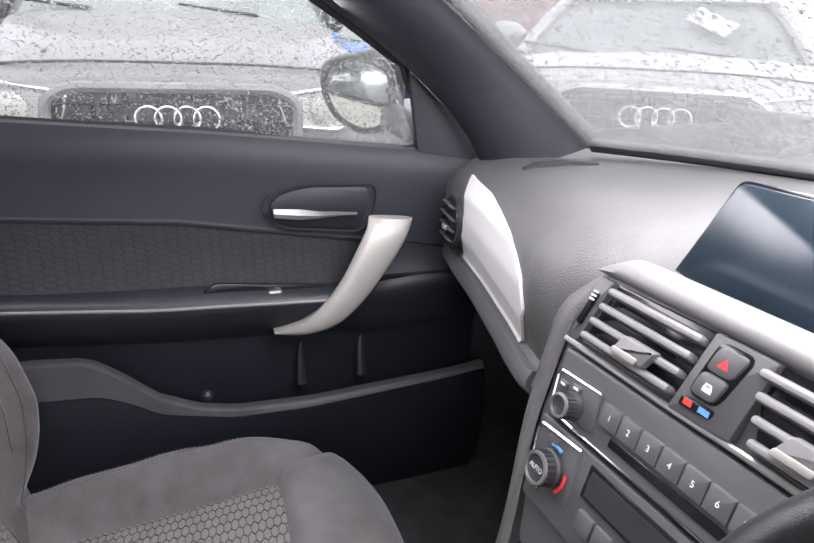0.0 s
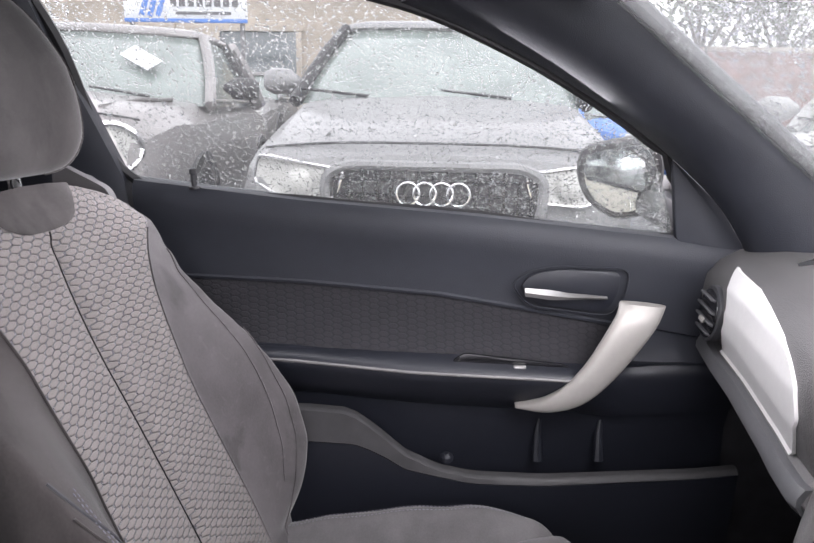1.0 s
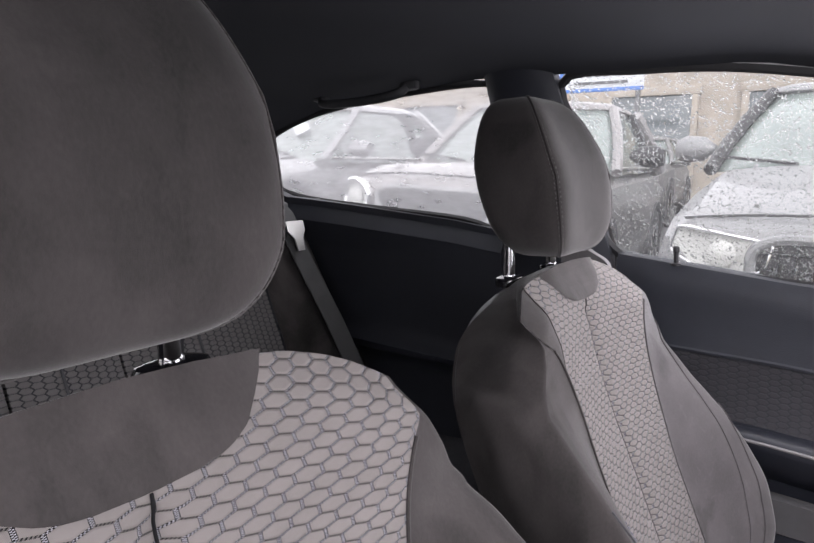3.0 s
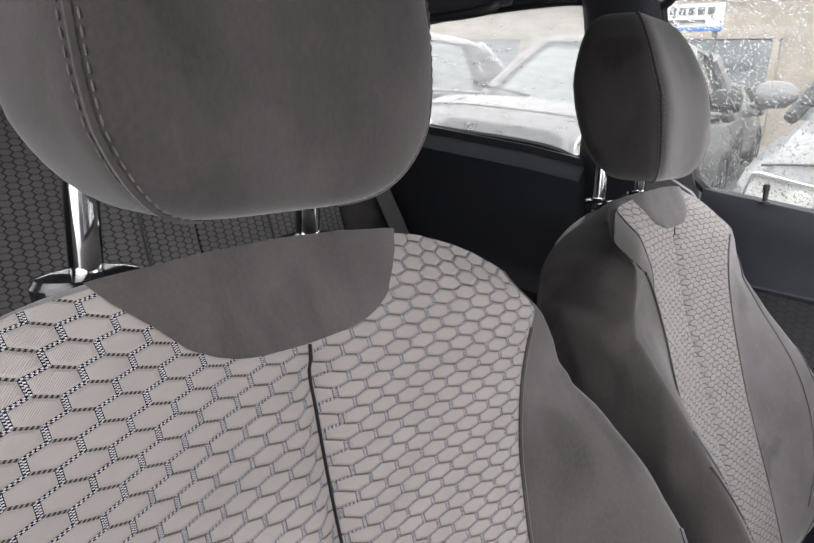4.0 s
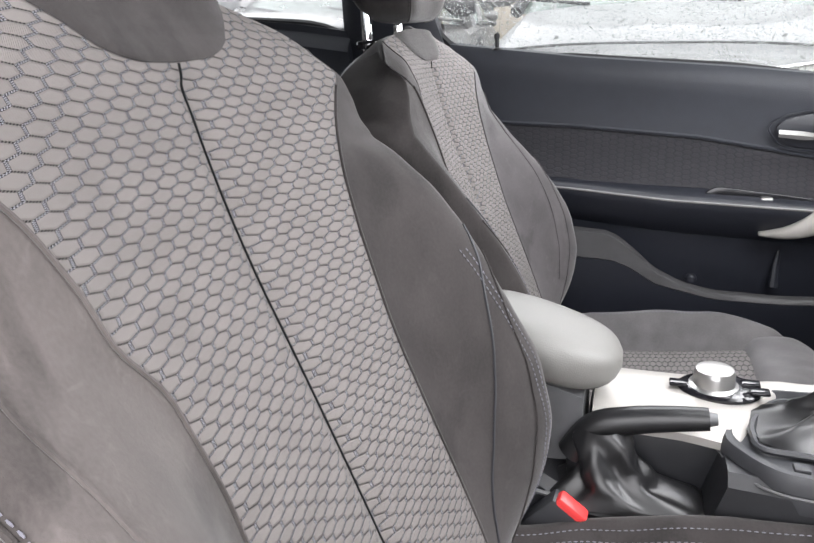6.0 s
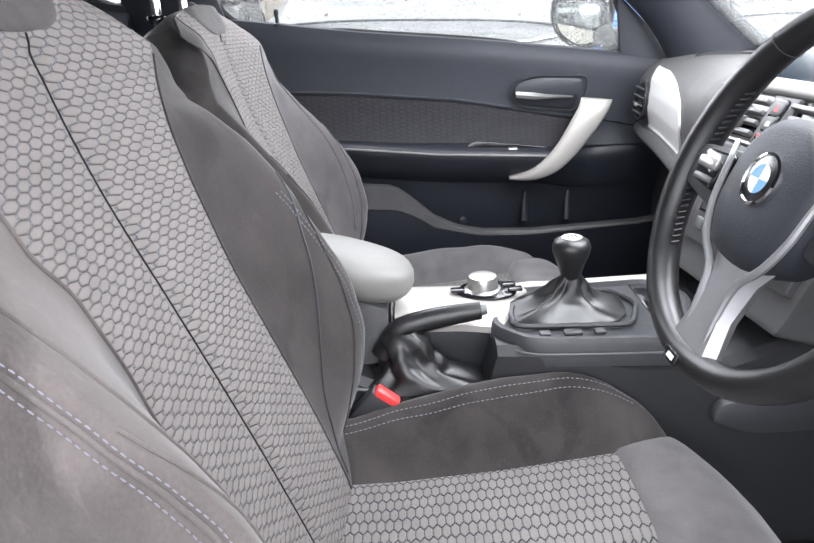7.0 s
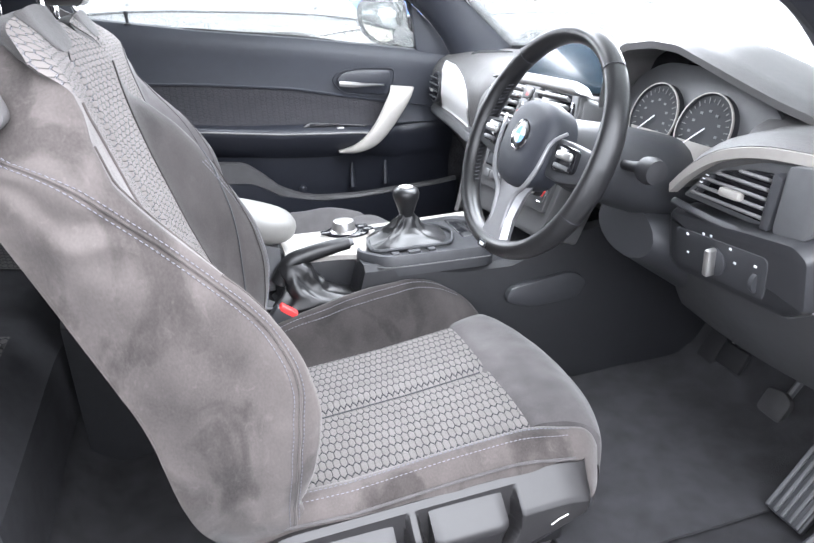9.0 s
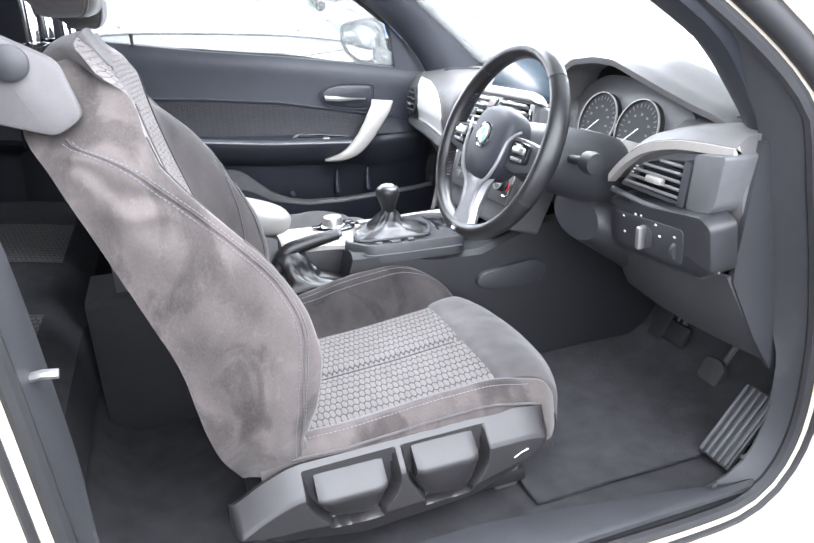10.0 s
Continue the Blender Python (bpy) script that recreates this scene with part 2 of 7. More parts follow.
    mix.data_type = "RGBA"
    l.new(lines, mix.inputs[0])
    l.new(g.outputs[0], mix.inputs[6])
    two = n.new("ShaderNodeMix")
    two.data_type = "RGBA"
    l.new(math_("MULTIPLY", slanting, dash), two.inputs[0])
    two.inputs[6].default_value = (*thread, 1)
    two.inputs[7].default_value = (*(light or thread), 1)
    l.new(two.outputs[2], mix.inputs[7])
    l.new(mix.outputs[2], b.inputs["Base Color"])
    b.inputs["Roughness"].default_value = 0.88
    b.inputs["Specular IOR Level"].default_value = 0.12
    pillow = math_("MINIMUM", math_("MULTIPLY", near, 6.0), 1.0)
    h = math_("ADD", pillow, math_("MULTIPLY", rib, 0.08))
    bp = n.new("ShaderNodeBump")
    bp.inputs["Strength"].default_value, bp.inputs["Distance"].default_value = bump, 0.0014
    l.new(h, bp.inputs["Height"])
    l.new(bp.outputs[0], b.inputs["Normal"])
    return m


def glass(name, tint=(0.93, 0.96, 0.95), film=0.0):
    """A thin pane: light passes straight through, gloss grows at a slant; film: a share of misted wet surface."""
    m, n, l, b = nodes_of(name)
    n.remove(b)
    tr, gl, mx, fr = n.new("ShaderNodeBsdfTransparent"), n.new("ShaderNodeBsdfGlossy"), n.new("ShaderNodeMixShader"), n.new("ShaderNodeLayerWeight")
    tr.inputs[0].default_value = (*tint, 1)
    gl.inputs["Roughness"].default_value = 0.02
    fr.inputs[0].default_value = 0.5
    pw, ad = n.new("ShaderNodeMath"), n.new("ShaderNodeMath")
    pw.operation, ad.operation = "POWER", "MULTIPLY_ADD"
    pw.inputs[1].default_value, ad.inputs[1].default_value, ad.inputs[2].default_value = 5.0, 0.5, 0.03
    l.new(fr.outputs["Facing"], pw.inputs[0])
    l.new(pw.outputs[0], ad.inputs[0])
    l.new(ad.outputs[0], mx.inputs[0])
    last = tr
    if film:
        d, mist, tex, rmp = n.new("ShaderNodeBsdfTranslucent"), n.new("ShaderNodeMixShader"), n.new("ShaderNodeTexNoise"), n.new("ShaderNodeMapRange")
        d.inputs[0].default_value = (0.9, 0.92, 0.93, 1)
        tex.inputs["Scale"].default_value, tex.inputs["Detail"].default_value = 14, 5
        rmp.inputs["From Min"].default_value, rmp.inputs["From Max"].default_value = 0.3, 0.7
        rmp.inputs["To Min"].default_value, rmp.inputs["To Max"].default_value = film * 0.88, film * 1.12
        l.new(tex.outputs[0], rmp.inputs["Value"])
        l.new(rmp.outputs[0], mist.inputs[0])
        l.new(tr.outputs[0], mist.inputs[1])
        l.new(d.outputs[0], mist.inputs[2])
        last = mist
    l.new(last.outputs[0], mx.inputs[1])
    l.new(gl.outputs[0], mx.inputs[2])
    l.new(mx.outputs[0], n["Material Output"].inputs[0])
    return m


def water():
    m, n, l, b = nodes_of("rain_water")
    b.inputs["Base Color"].default_value = (1, 1, 1, 1)
    b.inputs["Roughness"].default_value = 0.0
    b.inputs["IOR"].default_value = 1.33
    b.inputs["Transmission Weight"].default_value = 1.0
    return m


VINYL = surface("black_soft_vinyl", (0.0205, 0.0228, 0.0305), 0.55, 0.12, 40, 0.5, 700, dist=0.0005)
DASH = surface("charcoal_grained_dash_skin", (0.100, 0.097, 0.097), 0.50, 0.12, 40, 0.8, 520, dist=0.0007)
PLASTIC = surface("black_hard_plastic", (0.033, 0.034, 0.038), 0.48, 0.12, 60, 0.35, 1100, dist=0.0003)
PLASTIC2 = surface("dark_grey_hard_plastic", (0.085, 0.086, 0.090), 0.42, 0.10, 60, 0.3, 1200, dist=0.0003)
STACK = surface("grey_stack_plastic", (0.088, 0.088, 0.090), 0.42, 0.06, 60, 0.25, 1200, dist=0.0003)
SLAT = surface("grey_vent_plastic", (0.150, 0.147, 0.148), 0.40, 0.06, 60, 0.25, 1200, dist=0.0003)
DOOR_PL = surface("black_door_plastic", (0.0130, 0.0145, 0.0205), 0.42, 0.12, 60, 0.35, 1100, dist=0.0003)
LIP_PL = surface("scuffed_grey_plastic", (0.045, 0.044, 0.046), 0.55, 0.2, 40, 0.35, 1100, dist=0.0003)
RELEASE = surface("matt_grey_plastic", (0.105, 0.100, 0.102), 0.68, 0.10, 50, 0.35, 900, dist=0.0004)
CONSOLE = surface("black_console_plastic", (0.017, 0.0175, 0.020), 0.42, 0.12, 60, 0.35, 1100, dist=0.0003)
KNEE = surface("charcoal_lower_plastic", (0.050, 0.050, 0.053), 0.5, 0.10, 50, 0.4, 900, dist=0.0004)
BASE = surface("satin_black_plastic", (0.023, 0.022, 0.023), 0.36, 0.10, 60, 0.3, 1100, dist=0.0003)
PIANO = surface("gloss_black_plastic", (0.010, 0.010, 0.012), 0.12, 0.05, 60, 0.0)


def suede(name, color, smear, sheen=0.3, stain=0.0):
    """Brushed suede: soft smears where the nap lies the other way, small scuffs, fine fibres."""
    m, n, l, b = nodes_of(name)
    co, mp = n.new("ShaderNodeTexCoord"), n.new("ShaderNodeMapping")
    mp.inputs["Scale"].default_value = (1.0, 1.0, 0.6)
    l.new(co.outputs["Object"], mp.inputs["Vector"])
    total = None
    bands = [(5.5, 3, 0.5, 0.32, 0.68, 1.0), (24, 5, 0.4, 0.32, 0.75, 0.55), (420, 2, 0.0, 0.3, 0.7, 0.30)]
    if stain:
        bands += [(9.0, 5, 1.1, 0.60, 0.50, stain / smear), (70.0, 4, 1.5, 0.60, 0.74, 0.5 * stain / smear)]
    for scale, detail, warp, low, high, part_ in bands:
        t, r = n.new("ShaderNodeTexNoise"), n.new("ShaderNodeMapRange")
        t.inputs["Scale"].default_value, t.inputs["Detail"].default_value, t.inputs["Distortion"].default_value = scale, detail, warp
        l.new(mp.outputs[0], t.inputs["Vector"])
        r.inputs["From Min"].default_value, r.inputs["From Max"].default_value = low, high
        r.inputs["To Min"].default_value, r.inputs["To Max"].default_value = -smear * part_, smear * part_
        l.new(t.outputs[0], r.inputs["Value"])
        if total is None:
            total = r.outputs[0]
        else:
            k = n.new("ShaderNodeMath")
            k.operation = "ADD"
            l.new(total, k.inputs[0])
            l.new(r.outputs[0], k.inputs[1])
            total = k.outputs[0]
    one, mul = n.new("ShaderNodeMath"), n.new("ShaderNodeVectorMath")
    one.operation, mul.operation = "ADD", "SCALE"
    one.inputs[1].default_value = 1.0
    l.new(total, one.inputs[0])
    mul.inputs[0].default_value = color
    l.new(one.outputs[0], mul.inputs["Scale"])
    l.new(mul.outputs[0], b.inputs["Base Color"])
    b.inputs["Roughness"].default_value, b.inputs["Specular IOR Level"].default_value = 0.95, 0.2
    b.inputs["Sheen Weight"].default_value, b.inputs["Sheen Roughness"].default_value = sheen, 0.45
    f, bp = n.new("ShaderNodeTexNoise"), n.new("ShaderNodeBump")
    f.inputs["Scale"].default_value, f.inputs["Detail"].default_value = 1300, 3
    bp.inputs["Strength"].default_value, bp.inputs["Distance"].default_value = 0.35, 0.0005
    l.new(co.outputs["Object"], f.inputs["Vector"])
    l.new(f.outputs[0], bp.inputs["Height"])
    l.new(bp.outputs[0], b.inputs["Normal"])
    return m


# one grey suede in several tones: lit and shaded sides are put into the colour
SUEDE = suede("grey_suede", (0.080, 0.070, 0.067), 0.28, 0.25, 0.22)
SUEDE_D = suede("grey_suede_in_shade", (0.036, 0.032, 0.0315), 0.30, 0.20, 0.15)
SUEDE_P = suede("grey_suede_lit", (0.105, 0.100, 0.102), 0.22, 0.25)
REAR_CLOTH = surface("black_bench_cloth", (0.036, 0.036, 0.040), 0.92, 0.2, 40, 0.5, 1400, spec=0.2, dist=0.0008)
SUEDE_M = suede("grey_suede_half_lit", (0.088, 0.082, 0.083), 0.24, 0.25)
SATIN = surface("matt_silver_trim", (0.37, 0.352, 0.33), 0.46, 0.04, 120, 0.1, 2400, metal=0.35)
DECOR = surface("pale_silver_decor", (0.72, 0.71, 0.70), 0.38, 0.03, 120, 0.08, 2400, metal=0.1)
SILVER2 = surface("grey_metallic_plastic", (0.185, 0.180, 0.178), 0.46, 0.05, 120, 0.1, 2400, metal=0.3)
SPOKE = surface("brushed_grey_metal", (0.34, 0.34, 0.35), 0.36, 0.05, 90, 0.1, 2400, metal=0.6)
SILVER = surface("silver_satin_metal", (0.50, 0.49, 0.48), 0.34, 0.04, 80, 0.0, metal=0.9)
CHROME = surface("chrome", (0.80, 0.80, 0.81), 0.08, 0.02, 60, 0.0, metal=1.0)
LEATHER = surface("black_leather", (0.011, 0.011, 0.012), 0.36, 0.12, 50, 0.25, 1300, dist=0.0003)
ARMREST = surface("grey_armrest_vinyl", (0.145, 0.141, 0.133), 0.5, 0.06, 40, 0.4, 700, dist=0.0004)
CARPET = surface("black_carpet", (0.048, 0.048, 0.053), 0.95, 0.35, 22, 0.9, 1400, dist=0.002)
LINER = surface("anthracite_headliner", (0.0205, 0.023, 0.030), 0.95, 0.12, 60, 0.5, 2500, dist=0.0006)
RUBBER = surface("black_rubber", (0.018, 0.018, 0.020), 0.55, 0.12, 60, 0.1, 1500)
WHITE_PAINT = surface("white_car_paint", (0.72, 0.66, 0.54), 0.25, 0.03, 8, 0.0, coat=1.0)
THREAD = surface("grey_blue_thread", (0.15, 0.148, 0.175), 0.6, 0.1, 200, 0.0)
THREAD_D = surface("dark_thread", (0.03, 0.03, 0.035), 0.6, 0.1, 200, 0.0)
SEAM = surface("black_seam_thread", (0.006, 0.006, 0.007), 0.8, 0.1, 200, 0.0, spec=0.2)
RED = surface("red_plastic", (0.70, 0.05, 0.05), 0.4, 0.05, 60, 0.0)
GAUGE = surface("matt_black_gauge_face", (0.018, 0.019, 0.022), 0.75, 0.2, 60, 0.0)
BLUE = surface("blue_mark", (0.10, 0.27, 0.55), 0.4, 0.05, 60, 0.0)
MARK = surface("white_print", (0.75, 0.76, 0.78), 0.5, 0.05, 60, 0.0)
BELT = surface("grey_belt_webbing", (0.060, 0.060, 0.062), 0.6, 0.12, 60, 0.6, 1400, dist=0.0006)
HEX = hex_fabric("honeycomb_seat_cloth", (0.200, 0.184, 0.176), (0.006, 0.006, 0.007), light=(0.30, 0.30, 0.325))
HEX_SEAT = hex_fabric("worn_honeycomb_cushion_cloth", (0.185, 0.175, 0.170), (0.022, 0.022, 0.025), line=0.056, light=(0.085, 0.085, 0.092))
HEX_DOOR = hex_fabric("honeycomb_door_cloth", (0.036, 0.035, 0.039), (0.027, 0.027, 0.030), 0.0190, 0.0105, 0.05, 0.5)
HEX_REAR = hex_fabric("honeycomb_rear_cloth", (0.12, 0.115, 0.115), (0.04, 0.04, 0.045))
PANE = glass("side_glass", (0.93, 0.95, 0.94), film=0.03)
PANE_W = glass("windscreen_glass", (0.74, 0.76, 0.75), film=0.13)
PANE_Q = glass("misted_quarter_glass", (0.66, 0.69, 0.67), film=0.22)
WATER = water()

# ---- the car that the camera is in: x forward, y to its left side, z up ----
def side_y(z):
    """Half width of the cabin wall at a height."""
    return lerp(z, [0.3, 0.6, 0.95, 1.07, 1.2, 1.33, 1.40, 1.45], [0.74, 0.755, 0.745, 0.735, 0.69, 0.635, 0.60, 0.56])


def belt_z(x):
    return lerp(x, [-1.25, -0.72, -0.37, -0.08, 0.207, 0.547, 0.66], [1.215, 1.145, 1.078, 1.035, 1.002, 0.955, 0.935])


WINDOW = [(0.545, 0.955), (0.528, 1.085), (0.507, 1.108), (0.381, 1.195), (0.247, 1.270), (0.10, 1.332), (-0.13, 1.385), (-0.30, 1.402), (-0.435, 1.400), (-0.425, 1.30), (-0.375, 1.079), (-0.08, 1.035), (0.207, 1.002)]
QUARTER = [(-0.60, 1.125), (-0.72, 1.148), (-1.185, 1.207), (-1.255, 1.29), (-1.215, 1.345), (-0.984, 1.397), (-0.61, 1.412), (-0.578, 1.385), (-0.575, 1.30)]


def wall3(p, s=1, out=0.0):
    return (p[0], s * (side_y(p[1]) + out), p[1])


def ceiling_z(x, t):
    edge = lerp(x, [-1.45, -1.2, -0.98, -0.6, -0.44, -0.13, 0.1, 0.36], [1.27, 1.355, 1.402, 1.418, 1.408, 1.392, 1.338, 1.343])
    mid = lerp(x, [-1.45, -1.0, -0.4, 0.0, 0.2, 0.45], [1.37, 1.435, 1.455, 1.445, 1.430, 1.402])
    return edge + (mid - edge) * (1 - abs(t) ** 2.6)


def ceiling_pt(a, b):
    t = 2 * a - 1
    x = -1.45 + (1.89 - 0.085 * t * t) * b
    z = ceiling_z(x, 1)
    half = side_y(z) - 0.004
    half += (0.585 - half) * max(0.0, min(1.0, (x - 0.1) / 0.26))
    return (x, t * half, ceiling_z(x, t))


tagged(part("ceiling", thick(grid(40, 40, ceiling_pt), (0, 0, 0.02)), LINER), "dark anthracite cloth headliner of a small hatchback", "ceiling", kind="structure")
tagged(part("ceiling_outer_skin", thick(moved(grid(24, 24, ceiling_pt), Matrix.Translation((0, 0, 0.04))), (0, 0, 0.01)), WHITE_PAINT), "white painted steel roof skin of the car", "roof", kind="structure")


def floor_pt(a, b):
    x, y = -0.9 + 2.1 * b, -0.78 + 1.52 * a
    z = 0.285 + 0.05 * smooth01((x - 0.55) / 0.35) * 0 + 0.35 * smooth01((x - 0.88) / 0.28) + 0.10 * smooth01((-0.35 - x) / 0.15)
    return (x, y, z + 0.006 * noise.noise((x * 6, y * 6, 0)))


tagged(part("floor", thick(grid(40, 60, floor_pt), (0, 0, -0.03)), CARPET), "black carpeted footwell floor, slightly dusty", "carpet", kind="structure")
tagged(part("wall_bulkhead", box((1.20, 0, 0.6), (0.03, 1.5, 0.8), 0.01), CARPET), "black lined bulkhead behind the pedals", "bulkhead", kind="structure")
tagged(part("wall_rear", box((-1.47, 0, 0.8), (0.03, 1.4, 0.85), 0.01), LINER), "dark lined wall behind the rear seat", "boot wall", kind="structure")
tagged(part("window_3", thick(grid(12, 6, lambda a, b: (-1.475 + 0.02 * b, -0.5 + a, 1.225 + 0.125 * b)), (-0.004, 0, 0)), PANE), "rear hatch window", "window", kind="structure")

# windscreen
def ws_base(t):
    return Vector((1.08 - 0.26 * t * t, 0.64 * t, 0.952 + 0.006 * t * t))


def ws_top(t):
    return Vector((0.45 - 0.09 * t * t, 0.585 * t, 1.405 - 0.060 * t * t))


def ws_pt(a, b):
    t = 2 * a - 1
    p = ws_base(t).lerp(ws_top(t), b)
    return p + Vector((0.05, 0, 0.045)) * math.sin(math.pi * b) * 0.6 * (1 - t * t)


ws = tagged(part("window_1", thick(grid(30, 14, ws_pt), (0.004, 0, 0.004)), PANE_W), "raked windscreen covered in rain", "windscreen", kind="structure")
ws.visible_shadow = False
for s in (1, -1):
    edge = [ws_pt((1 + s) / 2, k / 12) for k in range(13)]
    part("trim", tube([p + Vector((0.012, s * 0.008, 0.012)) for p in edge], 0.014, 8), RUBBER, ws)
part("trim", tube([ws_pt(k / 24, 0) + Vector((0.01, 0, 0.004)) for k in range(25)], 0.012, 8), RUBBER, ws)

# both sides: pillars and rails
for s, side in ((1, "left"), (-1, "right")):
    win = [Vector(wall3(p, s)) for p in WINDOW[1:6]]
    win = [Vector((0.655, s * 0.700, 0.925)), Vector((0.60, s * 0.705, 1.015))] + win[1:] if s > 0 else [Vector((0.68, s * 0.715, 0.90)), Vector((0.60, s * 0.712, 1.015))] + win[1:]
    win = curve_pts(win, 24)
    wsx = [ws_pt((1 + s) / 2, k / 23) for k in range(24)]

    def apillar(a, b, win=win, wsx=wsx, s=s):
        i = b * 23
        k = min(22, int(i))
        p, q = win[k].lerp(win[k + 1], i - k), wsx[k].lerp(wsx[k + 1], i - k)
        m = p.lerp(q, a)
        return m + Vector((-0.035, -s * 0.035, -0.005)) * math.sin(math.pi * a) ** 0.7 * (1 - 0.3 * b)
    tagged(part("pillar_front_" + side, thick(grid(14, 24, apillar), (0.01, s * 0.01, 0.012)), VINYL), "black grained trim on the raked windscreen pillar", "pillar trim", kind="structure")

    def bpillar(a, b, s=s):
        z = 0.45 + 0.97 * b
        x0 = lerp(z, [0.4, 1.079, 1.30, 1.42], [-0.40, -0.385, -0.432, -0.445])
        x1 = lerp(z, [0.4, 1.1, 1.3, 1.42], [-0.66, -0.62, -0.585, -0.575])
        return (x0 + (x1 - x0) * a, s * (side_y(z) - 0.012 - 0.03 * math.sin(math.pi * a) ** 0.6), z)
    tagged(part("pillar_middle_" + side, thick(grid(12, 24, bpillar), (0, s * 0.03, 0)), VINYL), "black plastic trim on the middle door pillar", "pillar trim", kind="structure")

    def rear_panel(a, b, s=s):
        x = -0.60 - 0.72 * a
        top = belt_z(x) if x > -1.2 else 1.22
        z = 0.42 + (top - 0.42) * b
        y = side_y(z) - 0.02 - 0.035 * smooth01((b - 0.5) / 0.08) * smooth01((0.985 - b) / 0.05) - 0.03 * math.exp(-((b - 0.56) / 0.035) ** 2)
        return (x, s * (y - 0.10 * smooth01((a - 0.55) / 0.5) * (1 - b * 0.5)), z)
    tagged(part("wall_rear_side_" + side, thick(grid(26, 48, rear_panel), (0, s * 0.03, 0)), VINYL), "black moulded side panel beside the rear seat", "side panel", kind="structure")

    def cpillar(a, b, s=s):
        q = curve_pts([(-1.10, 1.197, 0), (-1.19, 1.209, 0), (-1.245, 1.262, 0), (-1.257, 1.30, 0), (-1.235, 1.335, 0), (-1.18, 1.357, 0)], 15)[round(b * 14)]
        p = Vector(wall3((q.x, q.y), s, -0.004))
        return p + Vector((-0.13 * a, -s * 0.045 * a, -0.035 * a * (1 - b))) + Vector((0.0, -s * 0.012, 0)) * math.sin(math.pi * a)

    tagged(part("pillar_rear_" + side, thick(grid(8, 14, cpillar), (-0.02, s * 0.02, 0)), PLASTIC2), "grey plastic trim on the rear roof pillar", "pillar trim", kind="structure")

    # quarter window and its seal
    q3 = [Vector(wall3((v.x, v.y), s)) for v in curve_pts([(a, b, 0) for a, b in QUARTER], 48, True)]
    c = sum(q3, Vector()) / len(q3)
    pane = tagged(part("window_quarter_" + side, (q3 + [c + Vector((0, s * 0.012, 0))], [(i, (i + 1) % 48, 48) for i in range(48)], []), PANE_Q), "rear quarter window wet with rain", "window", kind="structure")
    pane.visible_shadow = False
    part("seal", tube(q3 + q3[:1], 0.008, 6), RUBBER, pane)

tagged(part("wall_kick_left", thick(grid(10, 12, lambda a, b: (0.60 + 0.60 * a, 0.755 - 0.04 * a, 0.27 + 0.70 * b)), (0, 0.02, 0)), CARPET), "black lined footwell side", "side panel", kind="structure")
tagged(part("trim_header", join(tube([ws_top(-1 + k / 12) + Vector((-0.012, 0, -0.002)) for k in range(25)], 0.026, 8)), LINER), "dark lined rail over the windscreen", "header rail", kind="structure")
# the shut side window in the passenger door, with its frame
wl3 = [Vector(wall3((v.x, v.y), 1, 0.006)) for v in curve_pts([(a, b, 0) for a, b in WINDOW], 90, True)]


def win_grid(a, b):
    x = -0.43 + 0.975 * a
    top = lerp(x, [-0.435, -0.30, -0.13, 0.10, 0.247, 0.381, 0.507, 0.545], [1.40, 1.402, 1.385, 1.332, 1.27, 1.195, 1.108, 0.97])
    low = belt_z(x) - 0.01 if x > -0.375 else lerp(x, [-0.435, -0.375], [1.38, 1.07])
    z = low + (top - low) * b
    return (x, side_y(z) + 0.008, z)


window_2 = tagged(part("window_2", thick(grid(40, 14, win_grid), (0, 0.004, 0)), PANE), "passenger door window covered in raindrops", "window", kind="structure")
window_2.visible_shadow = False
part("seal", tube(wl3 + wl3[:1], 0.009, 6), RUBBER, window_2)

# ---- passenger door ----
door = thing("door_1", (0.1, 0.72, 0.40), "shut black passenger door with honeycomb cloth insert and silver pull", "car door", kind="structure")


def fab_top(x):
    return lerp(x, [-0.37, -0.10, 0.15, 0.435, 0.65], [0.912, 0.893, 0.865, 0.809, 0.765])


def fab_low(x):
    return lerp(x, [-0.37, -0.12, 0.18, 0.37, 0.65], [0.790, 0.782, 0.764, 0.745, 0.735])


def arm_z(x):
    return lerp(x, [-0.37, -0.11, 0.10, 0.365, 0.445, 0.65], [0.792, 0.776, 0.751, 0.733, 0.722, 0.733])


def lip_z(x):
    return lerp(x, [-0.37, -0.087, -0.013, 0.03, 0.08, 0.138, 0.20, 0.327, 0.588, 0.66], [0.685, 0.680, 0.672, 0.640, 0.592, 0.562, 0.547, 0.541, 0.552, 0.560])


